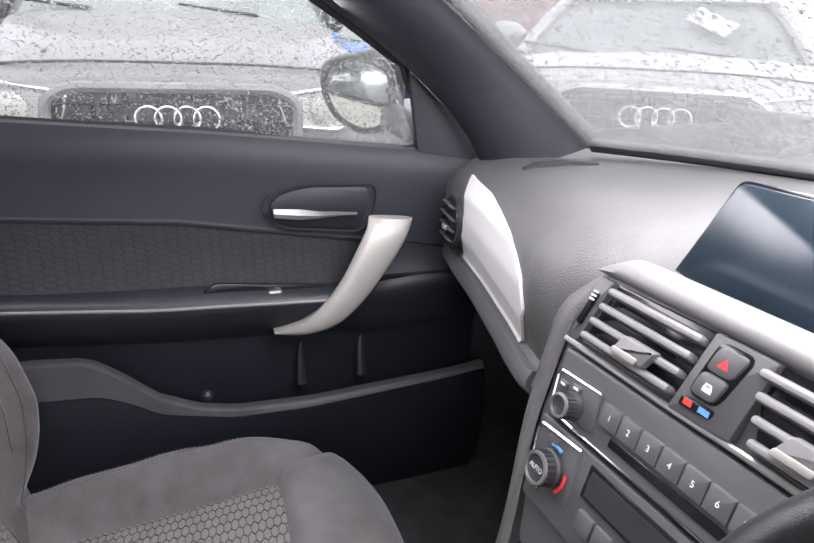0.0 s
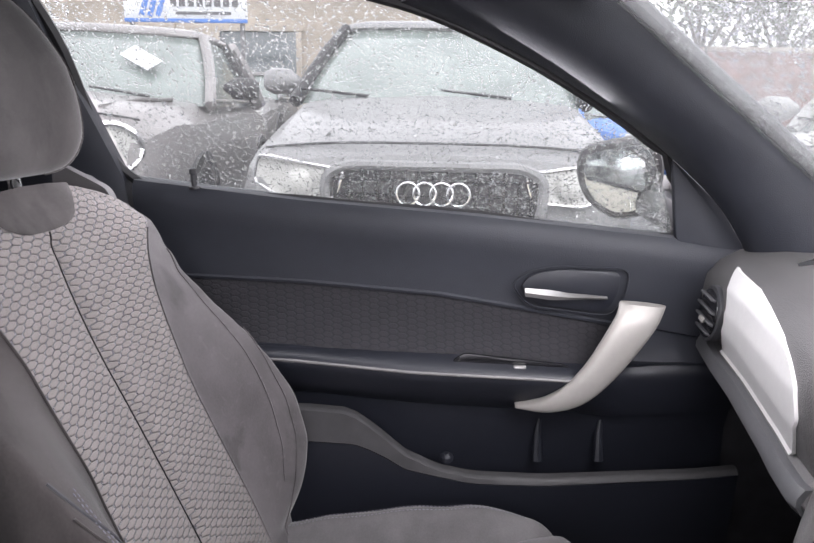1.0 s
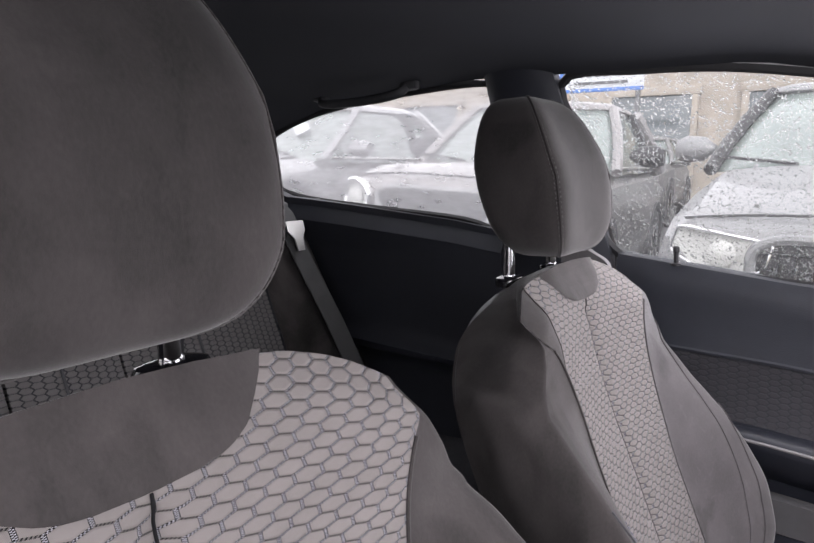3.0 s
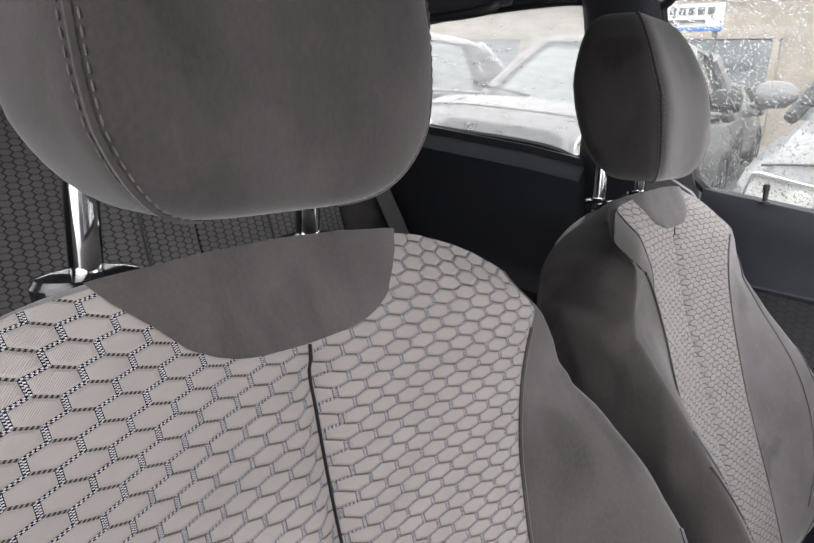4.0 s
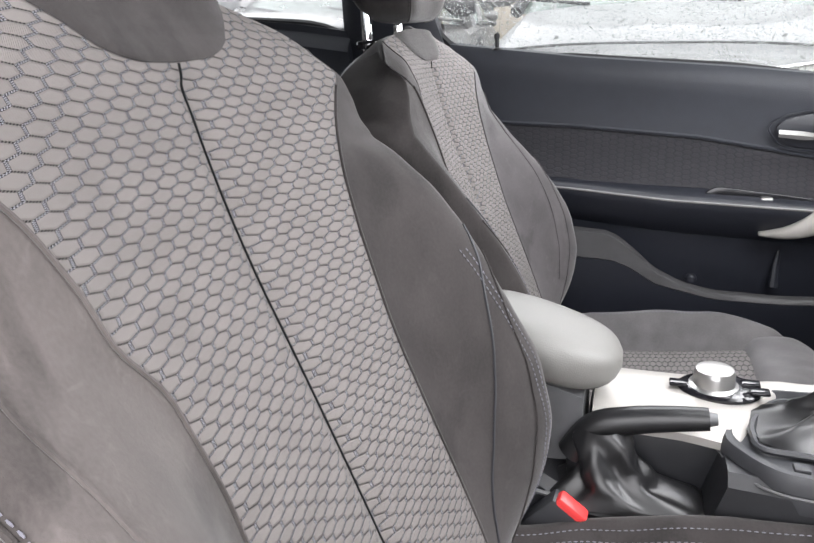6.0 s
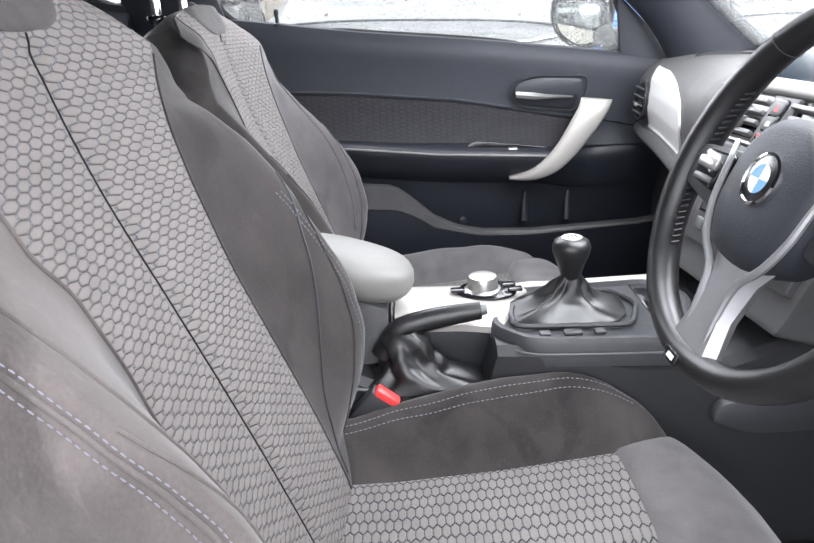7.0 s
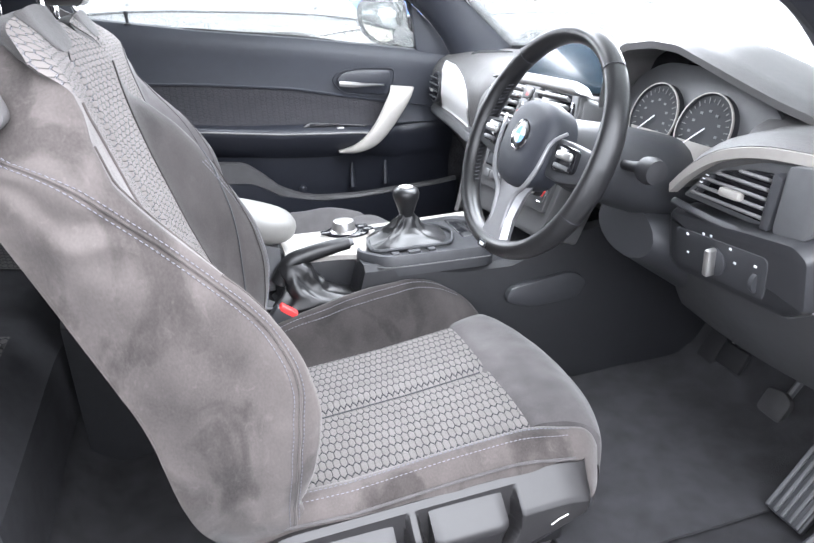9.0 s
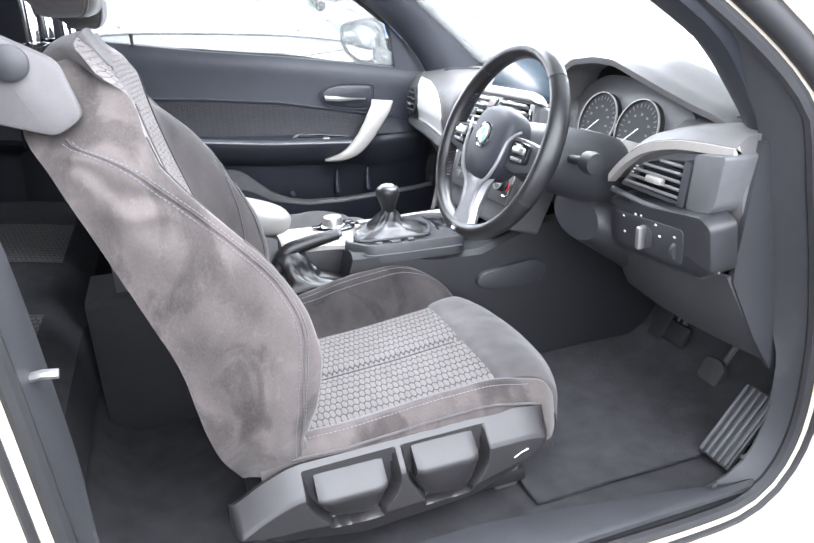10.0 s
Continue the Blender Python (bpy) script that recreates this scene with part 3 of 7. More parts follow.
def rows_sheet(x0, x1, n, rows, m=None):
    """A sheet whose section across x is a list of (z, y)."""
    xs = [x0 + (x1 - x0) * i / (n - 1) for i in range(n)]
    secs = [rows(x) for x in xs]
    k = len(secs[0])
    verts = [(x, y, z) for x, sec in zip(xs, secs) for z, y in sec]
    faces = [(i * k + j, (i + 1) * k + j, (i + 1) * k + j + 1, i * k + j + 1) for i in range(n - 1) for j in range(k - 1)]
    run = []
    for x, sec in zip(xs, secs):
        d = 0.0
        for j, (z, y) in enumerate(sec):
            if j:
                d += math.hypot(z - sec[j - 1][0], y - sec[j - 1][1])
            run.append((x, d))
    return verts, faces, run


part("upper_panel", thick(rows_sheet(-0.372, 0.655, 50, lambda x: [(belt_z(x) - 0.004, 0.748), (belt_z(x) + 0.004, 0.738), (belt_z(x) + 0.001, 0.726), (belt_z(x) - 0.012, 0.717), (belt_z(x) - 0.035, 0.714)] + [
    (belt_z(x) - 0.035 + (fab_top(x) + 0.006 - belt_z(x) + 0.035) * k / 5, 0.714 + 0.010 * math.sin(math.pi * k / 10)) for k in range(1, 6)]), (0, 0.02, 0)), VINYL, door)
part("beading", tube([(x, 0.722, fab_top(x) + 0.003) for x in np.linspace(-0.37, 0.46, 30)], 0.0045, 6), VINYL, door)
part("cloth_insert", thick(rows_sheet(-0.372, 0.47, 44, lambda x: [(fab_top(x), 0.726), (fab_top(x) - 0.012, 0.722)] + [
    (fab_top(x) - 0.012 + (fab_low(x) - fab_top(x) + 0.012) * k / 6, 0.722 - 0.022 * (k / 6) ** 2.2) for k in range(1, 7)]), (0, 0.02, 0)), HEX_DOOR, door, "dark honeycomb cloth")
part("front_panel", thick(rows_sheet(0.47, 0.655, 12, lambda x: [(fab_top(x) + 0.004, 0.722), (0.78, 0.724), (fab_low(x), 0.715), (arm_z(x) + 0.006, 0.71), (arm_z(x), 0.704)]), (0, 0.02, 0)), VINYL, door)
part("armrest", thick(rows_sheet(-0.372, 0.655, 50, lambda x: [(fab_low(x) + 0.001, 0.703), (arm_z(x) + 0.011, 0.686 + 0.02 * smooth01((x - 0.40) / 0.08)), (arm_z(x) + 0.006, 0.668 + 0.034 * smooth01((x - 0.40) / 0.08)), (arm_z(x), 0.661 + 0.038 * smooth01((x - 0.40) / 0.08)),
    (arm_z(x) - 0.008, 0.659 + 0.038 * smooth01((x - 0.40) / 0.08)), (arm_z(x) - 0.020, 0.664 + 0.035 * smooth01((x - 0.40) / 0.08)), (arm_z(x) - 0.055, 0.684 + 0.02 * smooth01((x - 0.40) / 0.08)), (arm_z(x) - 0.085, 0.716)]), (0, 0.02, 0)), DOOR_PL, door, "glossy black armrest ledge")
# pale tube that paints the gloss highlight along the armrest's edge
part("piping", tube([(x, 0.6585, arm_z(x) - 0.003) for x in np.linspace(-0.36, 0.40, 30)], 0.0028, 6), SILVER2, door)
part("pocket_back", thick(rows_sheet(-0.372, 0.655, 30, lambda x: [(arm_z(x) - 0.08, 0.718), (0.60, 0.738), (0.26, 0.742)]), (0, 0.02, 0)), DOOR_PL, door)
LIP = lambda x: lerp(x, [-0.30, -0.02, 0.06, 0.14, 0.66], [0.070, 0.060, 0.034, 0.014, 0.007])
part("pocket_front", thick(rows_sheet(-0.30, 0.655, 46, lambda x: [(lip_z(x) - 0.004, 0.682), (lip_z(x) + 0.001, 0.678), (lip_z(x), 0.671), (lip_z(x) - 0.004, 0.666), (lip_z(x) - LIP(x), 0.664)]), (0, 0.006, 0)), LIP_PL, door, "scuffed grey pocket edge")
part("pocket_face", thick(rows_sheet(-0.30, 0.655, 46, lambda x: [(lip_z(x) - LIP(x) - 0.002, 0.6645), (0.38, 0.690), (0.27, 0.735)]), (0, 0.008, 0)), DOOR_PL, door)
for px in (0.325, 0.435):
    part("pocket_rib", tube([(px, 0.732, 0.63), (px - 0.004, 0.726, 0.60), (px - 0.006, 0.716, 0.55)], [0.003, 0.007, 0.010], 8), DOOR_PL, door)
part("speaker_knob", lathe([(0.012, 0), (0.012, 0.008), (0.006, 0.014)], Matrix.Translation((0.155, 0.69, 0.566)), 12), DOOR_PL, door)
# inner door handle in its bezel
bez = rounded([(0.272, 0.885), (0.300, 0.846), (0.440, 0.826), (0.462, 0.860), (0.470, 0.908), (0.345, 0.916), (0.295, 0.906)], 0.02)
PL = axes((0, 0.716, 0), (1, 0, 0), (0, 0, 1), (0, -1, 0))
part("handle_bezel", tube([PL @ Vector((p.x, p.y, 0.005)) for p in bez + bez[:1]], 0.0020, 6), DOOR_PL, door)
inb = [Vector((0.372, 0.872)) + (p - Vector((0.372, 0.872))) * 0.86 for p in bez]
part("handle_recess", prism(inb, 0.003, PL @ Matrix.Translation((0, 0, 0.0005)), 0.001), DOOR_PL, door)
part("lever", loft([[(x, 0.697 - 0.005 * math.sin(math.pi * k), z0), (x, 0.694 - 0.005 * math.sin(math.pi * k), z0 + h * 0.5), (x, 0.700, z0 + h), (x, 0.704, z0 + h * 0.4)] for k, x, z0, h in
    [(0, 0.293, 0.868, 0.014), (0.3, 0.335, 0.862, 0.016), (0.55, 0.365, 0.862, 0.010), (0.8, 0.395, 0.862, 0.007), (1, 0.430, 0.860, 0.005)]]), SILVER, door, "chrome release lever", 60)
# diagonal pull
spine = curve_pts([(0.276, 0.690, 0.674), (0.325, 0.668, 0.683), (0.372, 0.656, 0.708), (0.410, 0.653, 0.748), (0.443, 0.655, 0.795), (0.470, 0.662, 0.835), (0.482, 0.676, 0.858)], 26)
halfw = [lerp(i / 25, [0, 0.1, 0.35, 0.6, 0.85, 1], [0.004, 0.009, 0.022, 0.028, 0.034, 0.038]) for i in range(26)]
rings = []
for i, p in enumerate(spine):
    way = (spine[min(i + 1, 25)] - spine[max(i - 1, 0)])
    n = Vector((way.z, 0, -way.x)).normalized()
    if i > 18:
        n = n.lerp(Vector((1, 0, -0.12)), (i - 18) / 7).normalized()
    w = halfw[i]
    rings.append([p + n * w * math.cos(t) + Vector((0, -0.013, 0)) * (abs(math.sin(t)) ** 0.7 * (1 if math.sin(t) > 0 else -1)) for t in [2 * math.pi * k / 16 for k in range(16)]])
part("pull_handle", loft(rings), SATIN, door, "matt silver ribbed pull", 50)
# window switch, lock pin, mirror corner
part("switch_plate", prism(rounded([(0.165, 0.752), (0.19, 0.768), (0.36, 0.745), (0.375, 0.735), (0.33, 0.728), (0.2, 0.740)], 0.01), 0.005, axes((0, 0.690, 0.004), (1, 0, 0), (0, 0, 1), (0, -1, 0)), 0.002), PIANO, door)
part("window_switch", box((0.283, 0.680, 0.747), (0.022, 0.010, 0.008), 0.003), SILVER, door)
part("lock_pin", lathe([(0.009, 0), (0.009, 0.004), (0.0045, 0.006), (0.0045, 0.024), (0.0062, 0.026), (0.0058, 0.034), (0.002, 0.036)], Matrix.Translation((-0.265, 0.722, 1.061)), 12), RUBBER, door)
sail = [(0.545, 0.950), (0.665, 0.925), (0.612, 1.012), (0.530, 1.090)]
part("mirror_corner_trim", prism(rounded(sail, 0.01, 2), 0.012, axes((0, 0.735, 0), (1, 0, 0), (0, 0, 1), (0, -1, 0)), 0.004), VINYL, door)
part("outer_skin", thick(rows_sheet(-0.372, 0.70, 20, lambda x: [(belt_z(x) - 0.012, 0.775), (0.85, 0.85), (0.6, 0.87), (0.35, 0.84)]), (0, 0.01, 0)), WHITE_PAINT, door)

# ---- driver's door opening: sill, jamb, rubber seal, white body side ----
body = thing("car_body_side", (0.1, -0.82, 0.30), "white painted body side round the open driver door", "car body", kind="structure")
AP = [(-0.362, 0.60), (-0.352, 0.43), (-0.31, 0.372), (-0.20, 0.352), (0.20, 0.340), (0.55, 0.330), (0.672, 0.350), (0.724, 0.44), (0.722, 0.60), (0.692, 0.74), (0.655, 0.863), (0.605, 1.005), (0.507, 1.108), (0.381, 1.195), (0.247, 1.270), (0.10, 1.332), (-0.13, 1.385), (-0.34, 1.402), (-0.425, 1.385), (-0.440, 1.25), (-0.385, 0.95)]
ap = curve_pts([(a, b, 0) for a, b in AP], 120, True)
mid = Vector((0.15, 0.85, 0))


def ring_at(grow, y, lean=True):
    out = []
    for i, p in enumerate(ap):
        t = (ap[(i + 1) % 120] - ap[i - 1]).normalized()
        n = Vector((t.y, -t.x, 0))
        if n.dot(p - mid) < 0:
            n = -n
        q = p + n * grow
        tuck = max(0.0, (q.y - 1.0)) * 0.42 if lean else 0
        out.append(Vector((q.x, y + tuck, q.y)))
    return out


rim = [Vector((p.x, p.y - 0.029 * smooth01((0.66 - p.z) / 0.1), p.z)) for p in ring_at(0.0, -0.715)]
part("jamb", loft([rim, ring_at(0.004, -0.745), ring_at(0.012, -0.765), ring_at(0.016, -0.785)], True, False), PLASTIC, body, "black plastic door jamb trim")
seal = ring_at(0.020, -0.790)
part("door_seal", tube(seal + seal[:1], 0.011, 8, False), RUBBER, body, "black rubber door seal")
seal = ring_at(0.046, -0.800)
part("door_seal", tube(seal + seal[:1], 0.006, 8, False), RUBBER, body)
part("body_panel", loft([ring_at(0.018, -0.778), ring_at(0.030, -0.795), ring_at(0.055, -0.800), ring_at(0.066, -0.815), ring_at(0.075, -0.850), ring_at(0.10, -0.868), ring_at(0.22, -0.872)], True, False), WHITE_PAINT, body)
SILL = lambda x: lerp(x, [-0.38, 0.20, 0.45, 0.70], [-0.685, -0.690, -0.725, -0.775])
part("sill_cover", thick(rows_sheet(-0.38, 0.70, 20, lambda x: [(0.27, SILL(x) + 0.03), (0.320, SILL(x) + 0.012), (0.340, SILL(x)), (0.346, -0.775), (0.342, -0.785)]), (0, 0, -0.01)), PLASTIC, body, "black plastic sill strip")
part("kick_panel", thick(grid(10, 12, lambda a, b: (0.76 + 0.31 * a, -0.768 + 0.05 * a, 0.28 + 0.66 * b)), (0, -0.01, 0)), PLASTIC, body)
for q in ((0.60, 0.358), (0.655, 0.402)):
    part("sill_plug", lathe([(0.006, 0), (0.006, 0.003), (0.003, 0.004)], axes((q[0], -0.772, q[1]), (1, 0, 0), (0, 0, 1), (0, -1, 0)), 10), RUBBER, body)
rail_ = [p for p in ring_at(0.052, -0.812) if p.z > 0.99 and p.x > 0.05]
part("drip_rail", tube(rail_, 0.020, 10), RUBBER, body, "wet black rubber gutter along the windscreen pillar")
part("striker", tube([(-0.385, -0.752, 0.793), (-0.368, -0.757, 0.797), (-0.353, -0.757, 0.795)], 0.006, 8), SILVER, body, "bright steel door striker")
part("front_wing", thick(grid(8, 10, lambda a, b: (0.76 + 0.9 * a, -0.865 + 0.02 * a, 0.45 + 0.5 * b)), (0, 0.012, 0)), WHITE_PAINT, body)
part("open_door_edge", thick(grid(6, 14, lambda a, b: (0.80 + 0.06 * a, -0.90 - 0.75 * a, 0.42 + 0.56 * b)), (-0.03, -0.06, 0)), PLASTIC, body, "black trim edge of the open driver door")

# ---- front seats ----
SEAT_Y = -0.362
BZ = [0.48, 0.55, 0.65, 0.726, 0.784, 0.865, 0.926, 1.0, 1.07, 1.105, 1.128]
BX = [-0.070, -0.092, -0.125, -0.152, -0.173, -0.203, -0.227, -0.250, -0.266, -0.282, -0.305]


def back_x(z):
    return soft(z, BZ, BX)


def half_out(z):
    return soft(z, [0.47, 0.52, 0.60, 0.72, 0.85, 0.95, 1.015, 1.06, 1.095, 1.118, 1.131], [0.235, 0.255, 0.268, 0.272, 0.268, 0.263, 0.253, 0.238, 0.222, 0.217, 0.214])


def half_hex(z):
    return soft(z, [0.47, 0.60, 0.72, 0.84, 0.92, 0.97, 1.02, 1.06, 1.085, 1.10, 1.131], [0.150, 0.150, 0.142, 0.137, 0.145, 0.151, 0.166, 0.182, 0.193, 0.206, 0.205], 0.012)


INNER = [0]  # the side towards the middle of the car
WIDE = [0]   # the side on which the cloth reaches further out below the shoulder


def half_side(z, s):
    w = half_hex(z)
    if s != WIDE[0]:
        return w
    return w + 0.016 * smooth01((z - 0.90) / 0.05) * (1 - smooth01((z - 1.05) / 0.05))


def bolster(z):
    return soft(z, [0.47, 0.53, 0.60, 0.68, 0.76, 0.82, 0.88, 0.94, 1.0, 1.06, 1.15], [-0.060, 0.008, 0.062, 0.099, 0.108, 0.096, 0.068, 0.036, 0.012, -0.006, -0.012])


def rear_x(z):
    return soft(z, [0.46, 0.50, 0.56, 0.70, 0.877, 0.968, 1.032, 1.09, 1.131], [-0.165, -0.195, -0.215, -0.236, -0.302, -0.338, -0.360, -0.372, -0.345])


def wrap(z, t):
    """How far the backrest's cloth comes forward towards its edges."""
    return 0.004 * (1 - t * t) + lerp(z, [0.5, 0.8, 0.95, 1.05, 1.105, 1.131], [0.012, 0.016, 0.026, 0.030, 0.018, 0.006]) * t * t


def arch(z, v):
    """The backrest's top edge falls away in a round curve towards its shoulders."""
    return z - smooth01((z - 0.97) / 0.16) * lerp(abs(v), [0, 0.05, 0.09, 0.13, 0.16, 0.18, 0.20, 0.215, 0.235, 0.26], [0, 0.0015, 0.005, 0.012, 0.021, 0.030, 0.042, 0.053, 0.069, 0.086])


def hex_pt(a, b):
    z = 0.475 + 0.656 * b
    v = (2 * a - 1) * half_side(z, 1 if a > 0.5 else -1)
    zf = arch(z, v)
    dip = 0.008 * math.exp(-(v / 0.010) ** 2) * smooth01((1.080 - z) / 0.02)
    edge = 0.006 * abs(2 * a - 1) ** 10
    roll = 0.016 * smooth01((z - 1.10) / 0.031) * smooth01((abs(v) - 0.06) / 0.10)
    return (back_x(zf) + wrap(zf, 2 * a - 1) - dip - edge - roll, SEAT_Y + v, zf)


def hex_uv(a, b):
    p = hex_pt(a, b)
    v = p[1] - SEAT_Y
    h = 1.13 * (p[2] - 0.475)
    return (0.82 * v - 1.066 * h, 0.281 * v + 1.004 * h)   # the cloth is cut on the slant


def bol_pt(s, worn=False):
    def f(a, b):
        z = 0.475 + 0.656 * b
        h, p = half_side(z, s), bolster(z)
        if s == INNER[0]:
            p += (0.012 if s < 0 else 0.030) * math.exp(-((z - 0.93) / 0.075) ** 2)
        o = max(half_out(z), h + 0.013)
        zf = arch(z, h)
        x0, xr = back_x(zf) - 0.006 + wrap(zf, 1) - 0.016 * smooth01((z - 1.10) / 0.031), rear_x(z)
        p = max(p, wrap(zf, 1) - 0.004) - wrap(zf, 1)
        if a < 0.5:
            t = a / 0.5
            v = h + (o - 0.012 - h) * t
            rise = smooth01(t) * 0.75 + 0.25 * math.sin(t * math.pi / 2)
            x = x0 + (p + 0.006) * rise
        else:
            t = (a - 0.5) / 0.5
            xt = x0 + p + 0.006
            v = o - 0.012 + 0.016 * (1 - smooth01((z - 1.07) / 0.055)) * math.sin(min(1, t * 3) * math.pi / 2) - 0.0144 * smooth01((t - 0.6) / 0.4) * (1 - smooth01((z - 1.07) / 0.055))
            x = xt + (xr - xt) * t
        crease = 0.005 * noise.noise((x * 9, v * 7, z * 9)) * (1 if s < 0 else 0.4) + 0.0025 * noise.noise((x * 26, v * 20, z * 26))
        crease *= smooth01(a / 0.12) * (1 - smooth01((z - 1.08) / 0.045))
        taper = 0.026 * smooth01((a - 0.5) / 0.5) * smooth01((z - 0.96) / 0.15)
        if worn and a > 0.55:
            # pulled creases high on the worn outer side, a slack hollow lower down
            fan = math.exp(-((z - 0.955) / 0.055) ** 2) * smooth01((a - 0.58) / 0.08) * smooth01((0.97 - a) / 0.2)
            crease += 0.0055 * fan * math.sin(95 * (z + 0.45 * x) + 5 * noise.noise((x * 12, z * 12, 1)))
            crease -= 0.006 * math.exp(-((z - 0.72) / 0.07) ** 2 - ((a - 0.68) / 0.08) ** 2)
        fall = 0.022 * max(0.0, a - 0.5) / 0.5 * smooth01((z - 1.06) / 0.07)
        # the shoulder rolls over into the top
        th = max(0.0, min(1.0, (z - 1.035) / 0.096)) * math.pi / 2
        over = smooth01((a - 0.48) / 0.26)
        v -= 0.050 * (1 - math.cos(th)) * over
        lift_ = 0.096 * (math.sin(th) - th * 2 / math.pi) * over * 0.8
        return (x + crease * 0.4, SEAT_Y + s * (v + crease - taper), arch(z, v) + lift_ - fall)
    return f


def patch_pt(a, b):
    z = 1.0795 + 0.0535 * b
    w = lerp(z, [1.0795, 1.0805, 1.083, 1.087, 1.095, 1.108, 1.122, 1.133], [0.004, 0.026, 0.042, 0.054, 0.068, 0.080, 0.094, 0.102])
    v = (2 * a - 1) * w
    zf = arch(z, v)
    x = back_x(zf) + wrap(zf, min(1, abs(v) / half_hex(z))) + 0.0026 - 0.016 * smooth01((z - 1.10) / 0.031) * smooth01((abs(v) - 0.06) / 0.10)
    return (x - 0.0022 * max(abs(2 * a - 1) ** 8, (1 - b) ** 14), SEAT_Y + v, zf + 0.0012)


def seat(name, label, o, lift=0.0, ahead=0.0, outer=None, crown=0.0, square=0.45):
    """One front seat; o is -1 where its outer side is the car's right, 1 where it is the left."""
    outer = outer or SUEDE
    WIDE[0] = min(o, 0)
    INNER[0] = -o
    st = thing(name, (0.10, SEAT_Y, 0.30), label, "car seat", "front seats")
    back = part("backrest", grid(49, 90, hex_pt, uv=hex_uv), HEX, st, "honeycomb cloth backrest centre")
    part("head_patch", grid(24, 26, patch_pt), SUEDE_D, back, "smooth grey suede patch")
    seam_b = [k / 90 for k in range(0, 84)]
    part("centre_seam", tube([(hex_pt(0.5, q)[0] + 0.0006, SEAT_Y, hex_pt(0.5, q)[2]) for q in seam_b], 0.0011, 6), SEAM, back, "dark sunken seam")
    for s in (1, -1):
        # the inner bolster's darker suede paints its shade; the outer one is lit and worn
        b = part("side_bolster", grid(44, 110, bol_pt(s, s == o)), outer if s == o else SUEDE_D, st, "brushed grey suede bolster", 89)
        f = bol_pt(s, s == o)
        if s == o:
            # a lapped seam with twin stitching follows the bolster's nose and runs back towards the shoulder
            def lap(z, shift):
                b_ = (z - 0.475) / 0.656
                nose, rear = f(0.5, b_)[0], f(1.0, b_)[0]
                at_x = soft(z, [0.50, 0.552, 0.645, 0.724, 0.779, 0.829, 0.879, 0.921, 0.958, 0.99, 1.02, 1.06], [-0.088, -0.085, -0.072, -0.063, -0.080, -0.110, -0.155, -0.195, -0.233, -0.266, -0.302, -0.335]) + shift
                return Vector(f(0.5 + 0.5 * min(0.9, max(0.03, (nose - at_x) / (nose - rear))), b_))
            heights = np.linspace(0.50, 1.045, 70)
            line = [lap(z, 0.0) for z in heights]
            part("piping", tube([p + Vector((0.002, s * 0.001, 0)) for p in line], 0.0020, 6), outer, b)
            for shift in (-0.007, 0.006):
                part("stitching", dashes([lap(z, shift) + Vector((0.0006, s * 0.0008, 0)) for z in heights], 0.004, 0.0022, 0.0007), THREAD, b)
        edge = [Vector(hex_pt(0.5 + s * 0.5, k / 60)) for k in range(0, 60)]
        part("welt", tube([p + Vector((0.001, 0, 0)) for p in edge[:56]], 0.0016, 6), outer if s == o else SUEDE_D, b)
        seam = [Vector(f(lerp(z, [0.50, 0.80, 0.87], [0.30, 0.42, 0.50]), (z - 0.475) / 0.656)) + Vector((0.001, 0, 0)) for z in np.linspace(0.50, 0.87, 24)]
        part("bolster_seam", tube(seam, 0.0013, 6), outer if s == o else SUEDE_D, b)
        if s == o:
            fold = [Vector(f(lerp(z, [0.62, 0.80, 1.03], [0.26, 0.33, 0.45]), (z - 0.475) / 0.656)) + Vector((0.0008, 0, 0)) for z in np.linspace(0.62, 1.03, 40)]
            part("fold_seam", tube(fold, 0.0014, 6), outer, b)
        if s != o:
            # the inner side is cut in two: a seam runs down from the shoulder, with twin stitching behind it
            fold = [Vector(f(soft(z, [0.50, 0.62, 0.75, 0.84, 0.90], [0.06, 0.13, 0.27, 0.38, 0.50]), (z - 0.475) / 0.656)) + Vector((0.0006, 0, 0)) for z in np.linspace(0.50, 0.90, 36)]
            part("fold_seam", tube(fold, 0.0016, 6), THREAD_D, b)
            for c in (-0.018, 0.014):
                part("stitching", dashes([Vector(f(c + soft(z, [0.52, 0.72, 0.80, 0.85, 0.885], [0.44, 0.44, 0.43, 0.41, 0.37]), (z - 0.475) / 0.656)) + Vector((0.0008, 0, 0)) for z in np.linspace(0.53, 0.885, 40)], 0.0038, 0.0024, 0.0007), THREAD, b)

    def shell(a, b):
        z = 0.475 + 0.656 * b
        e = bol_pt(1)(1.0, b)
        ve = e[1] - SEAT_Y + 0.001
        v = (2 * a - 1) * ve
        return (rear_x(z) - 0.018 * (1 - (2 * a - 1) ** 4) + 0.004, SEAT_Y + v, e[2] + arch(z, v) - arch(z, ve))
    part("back_shell", grid(20, 40, shell), PLASTIC, st, "black backrest shell")

    def cap(a, b):
        p = Vector(hex_pt(a, 1.0))
        e = bol_pt(1)(0.5 + 0.5 * b, 1.0)
        ve = e[1] - SEAT_Y
        v = (2 * a - 1) * ve
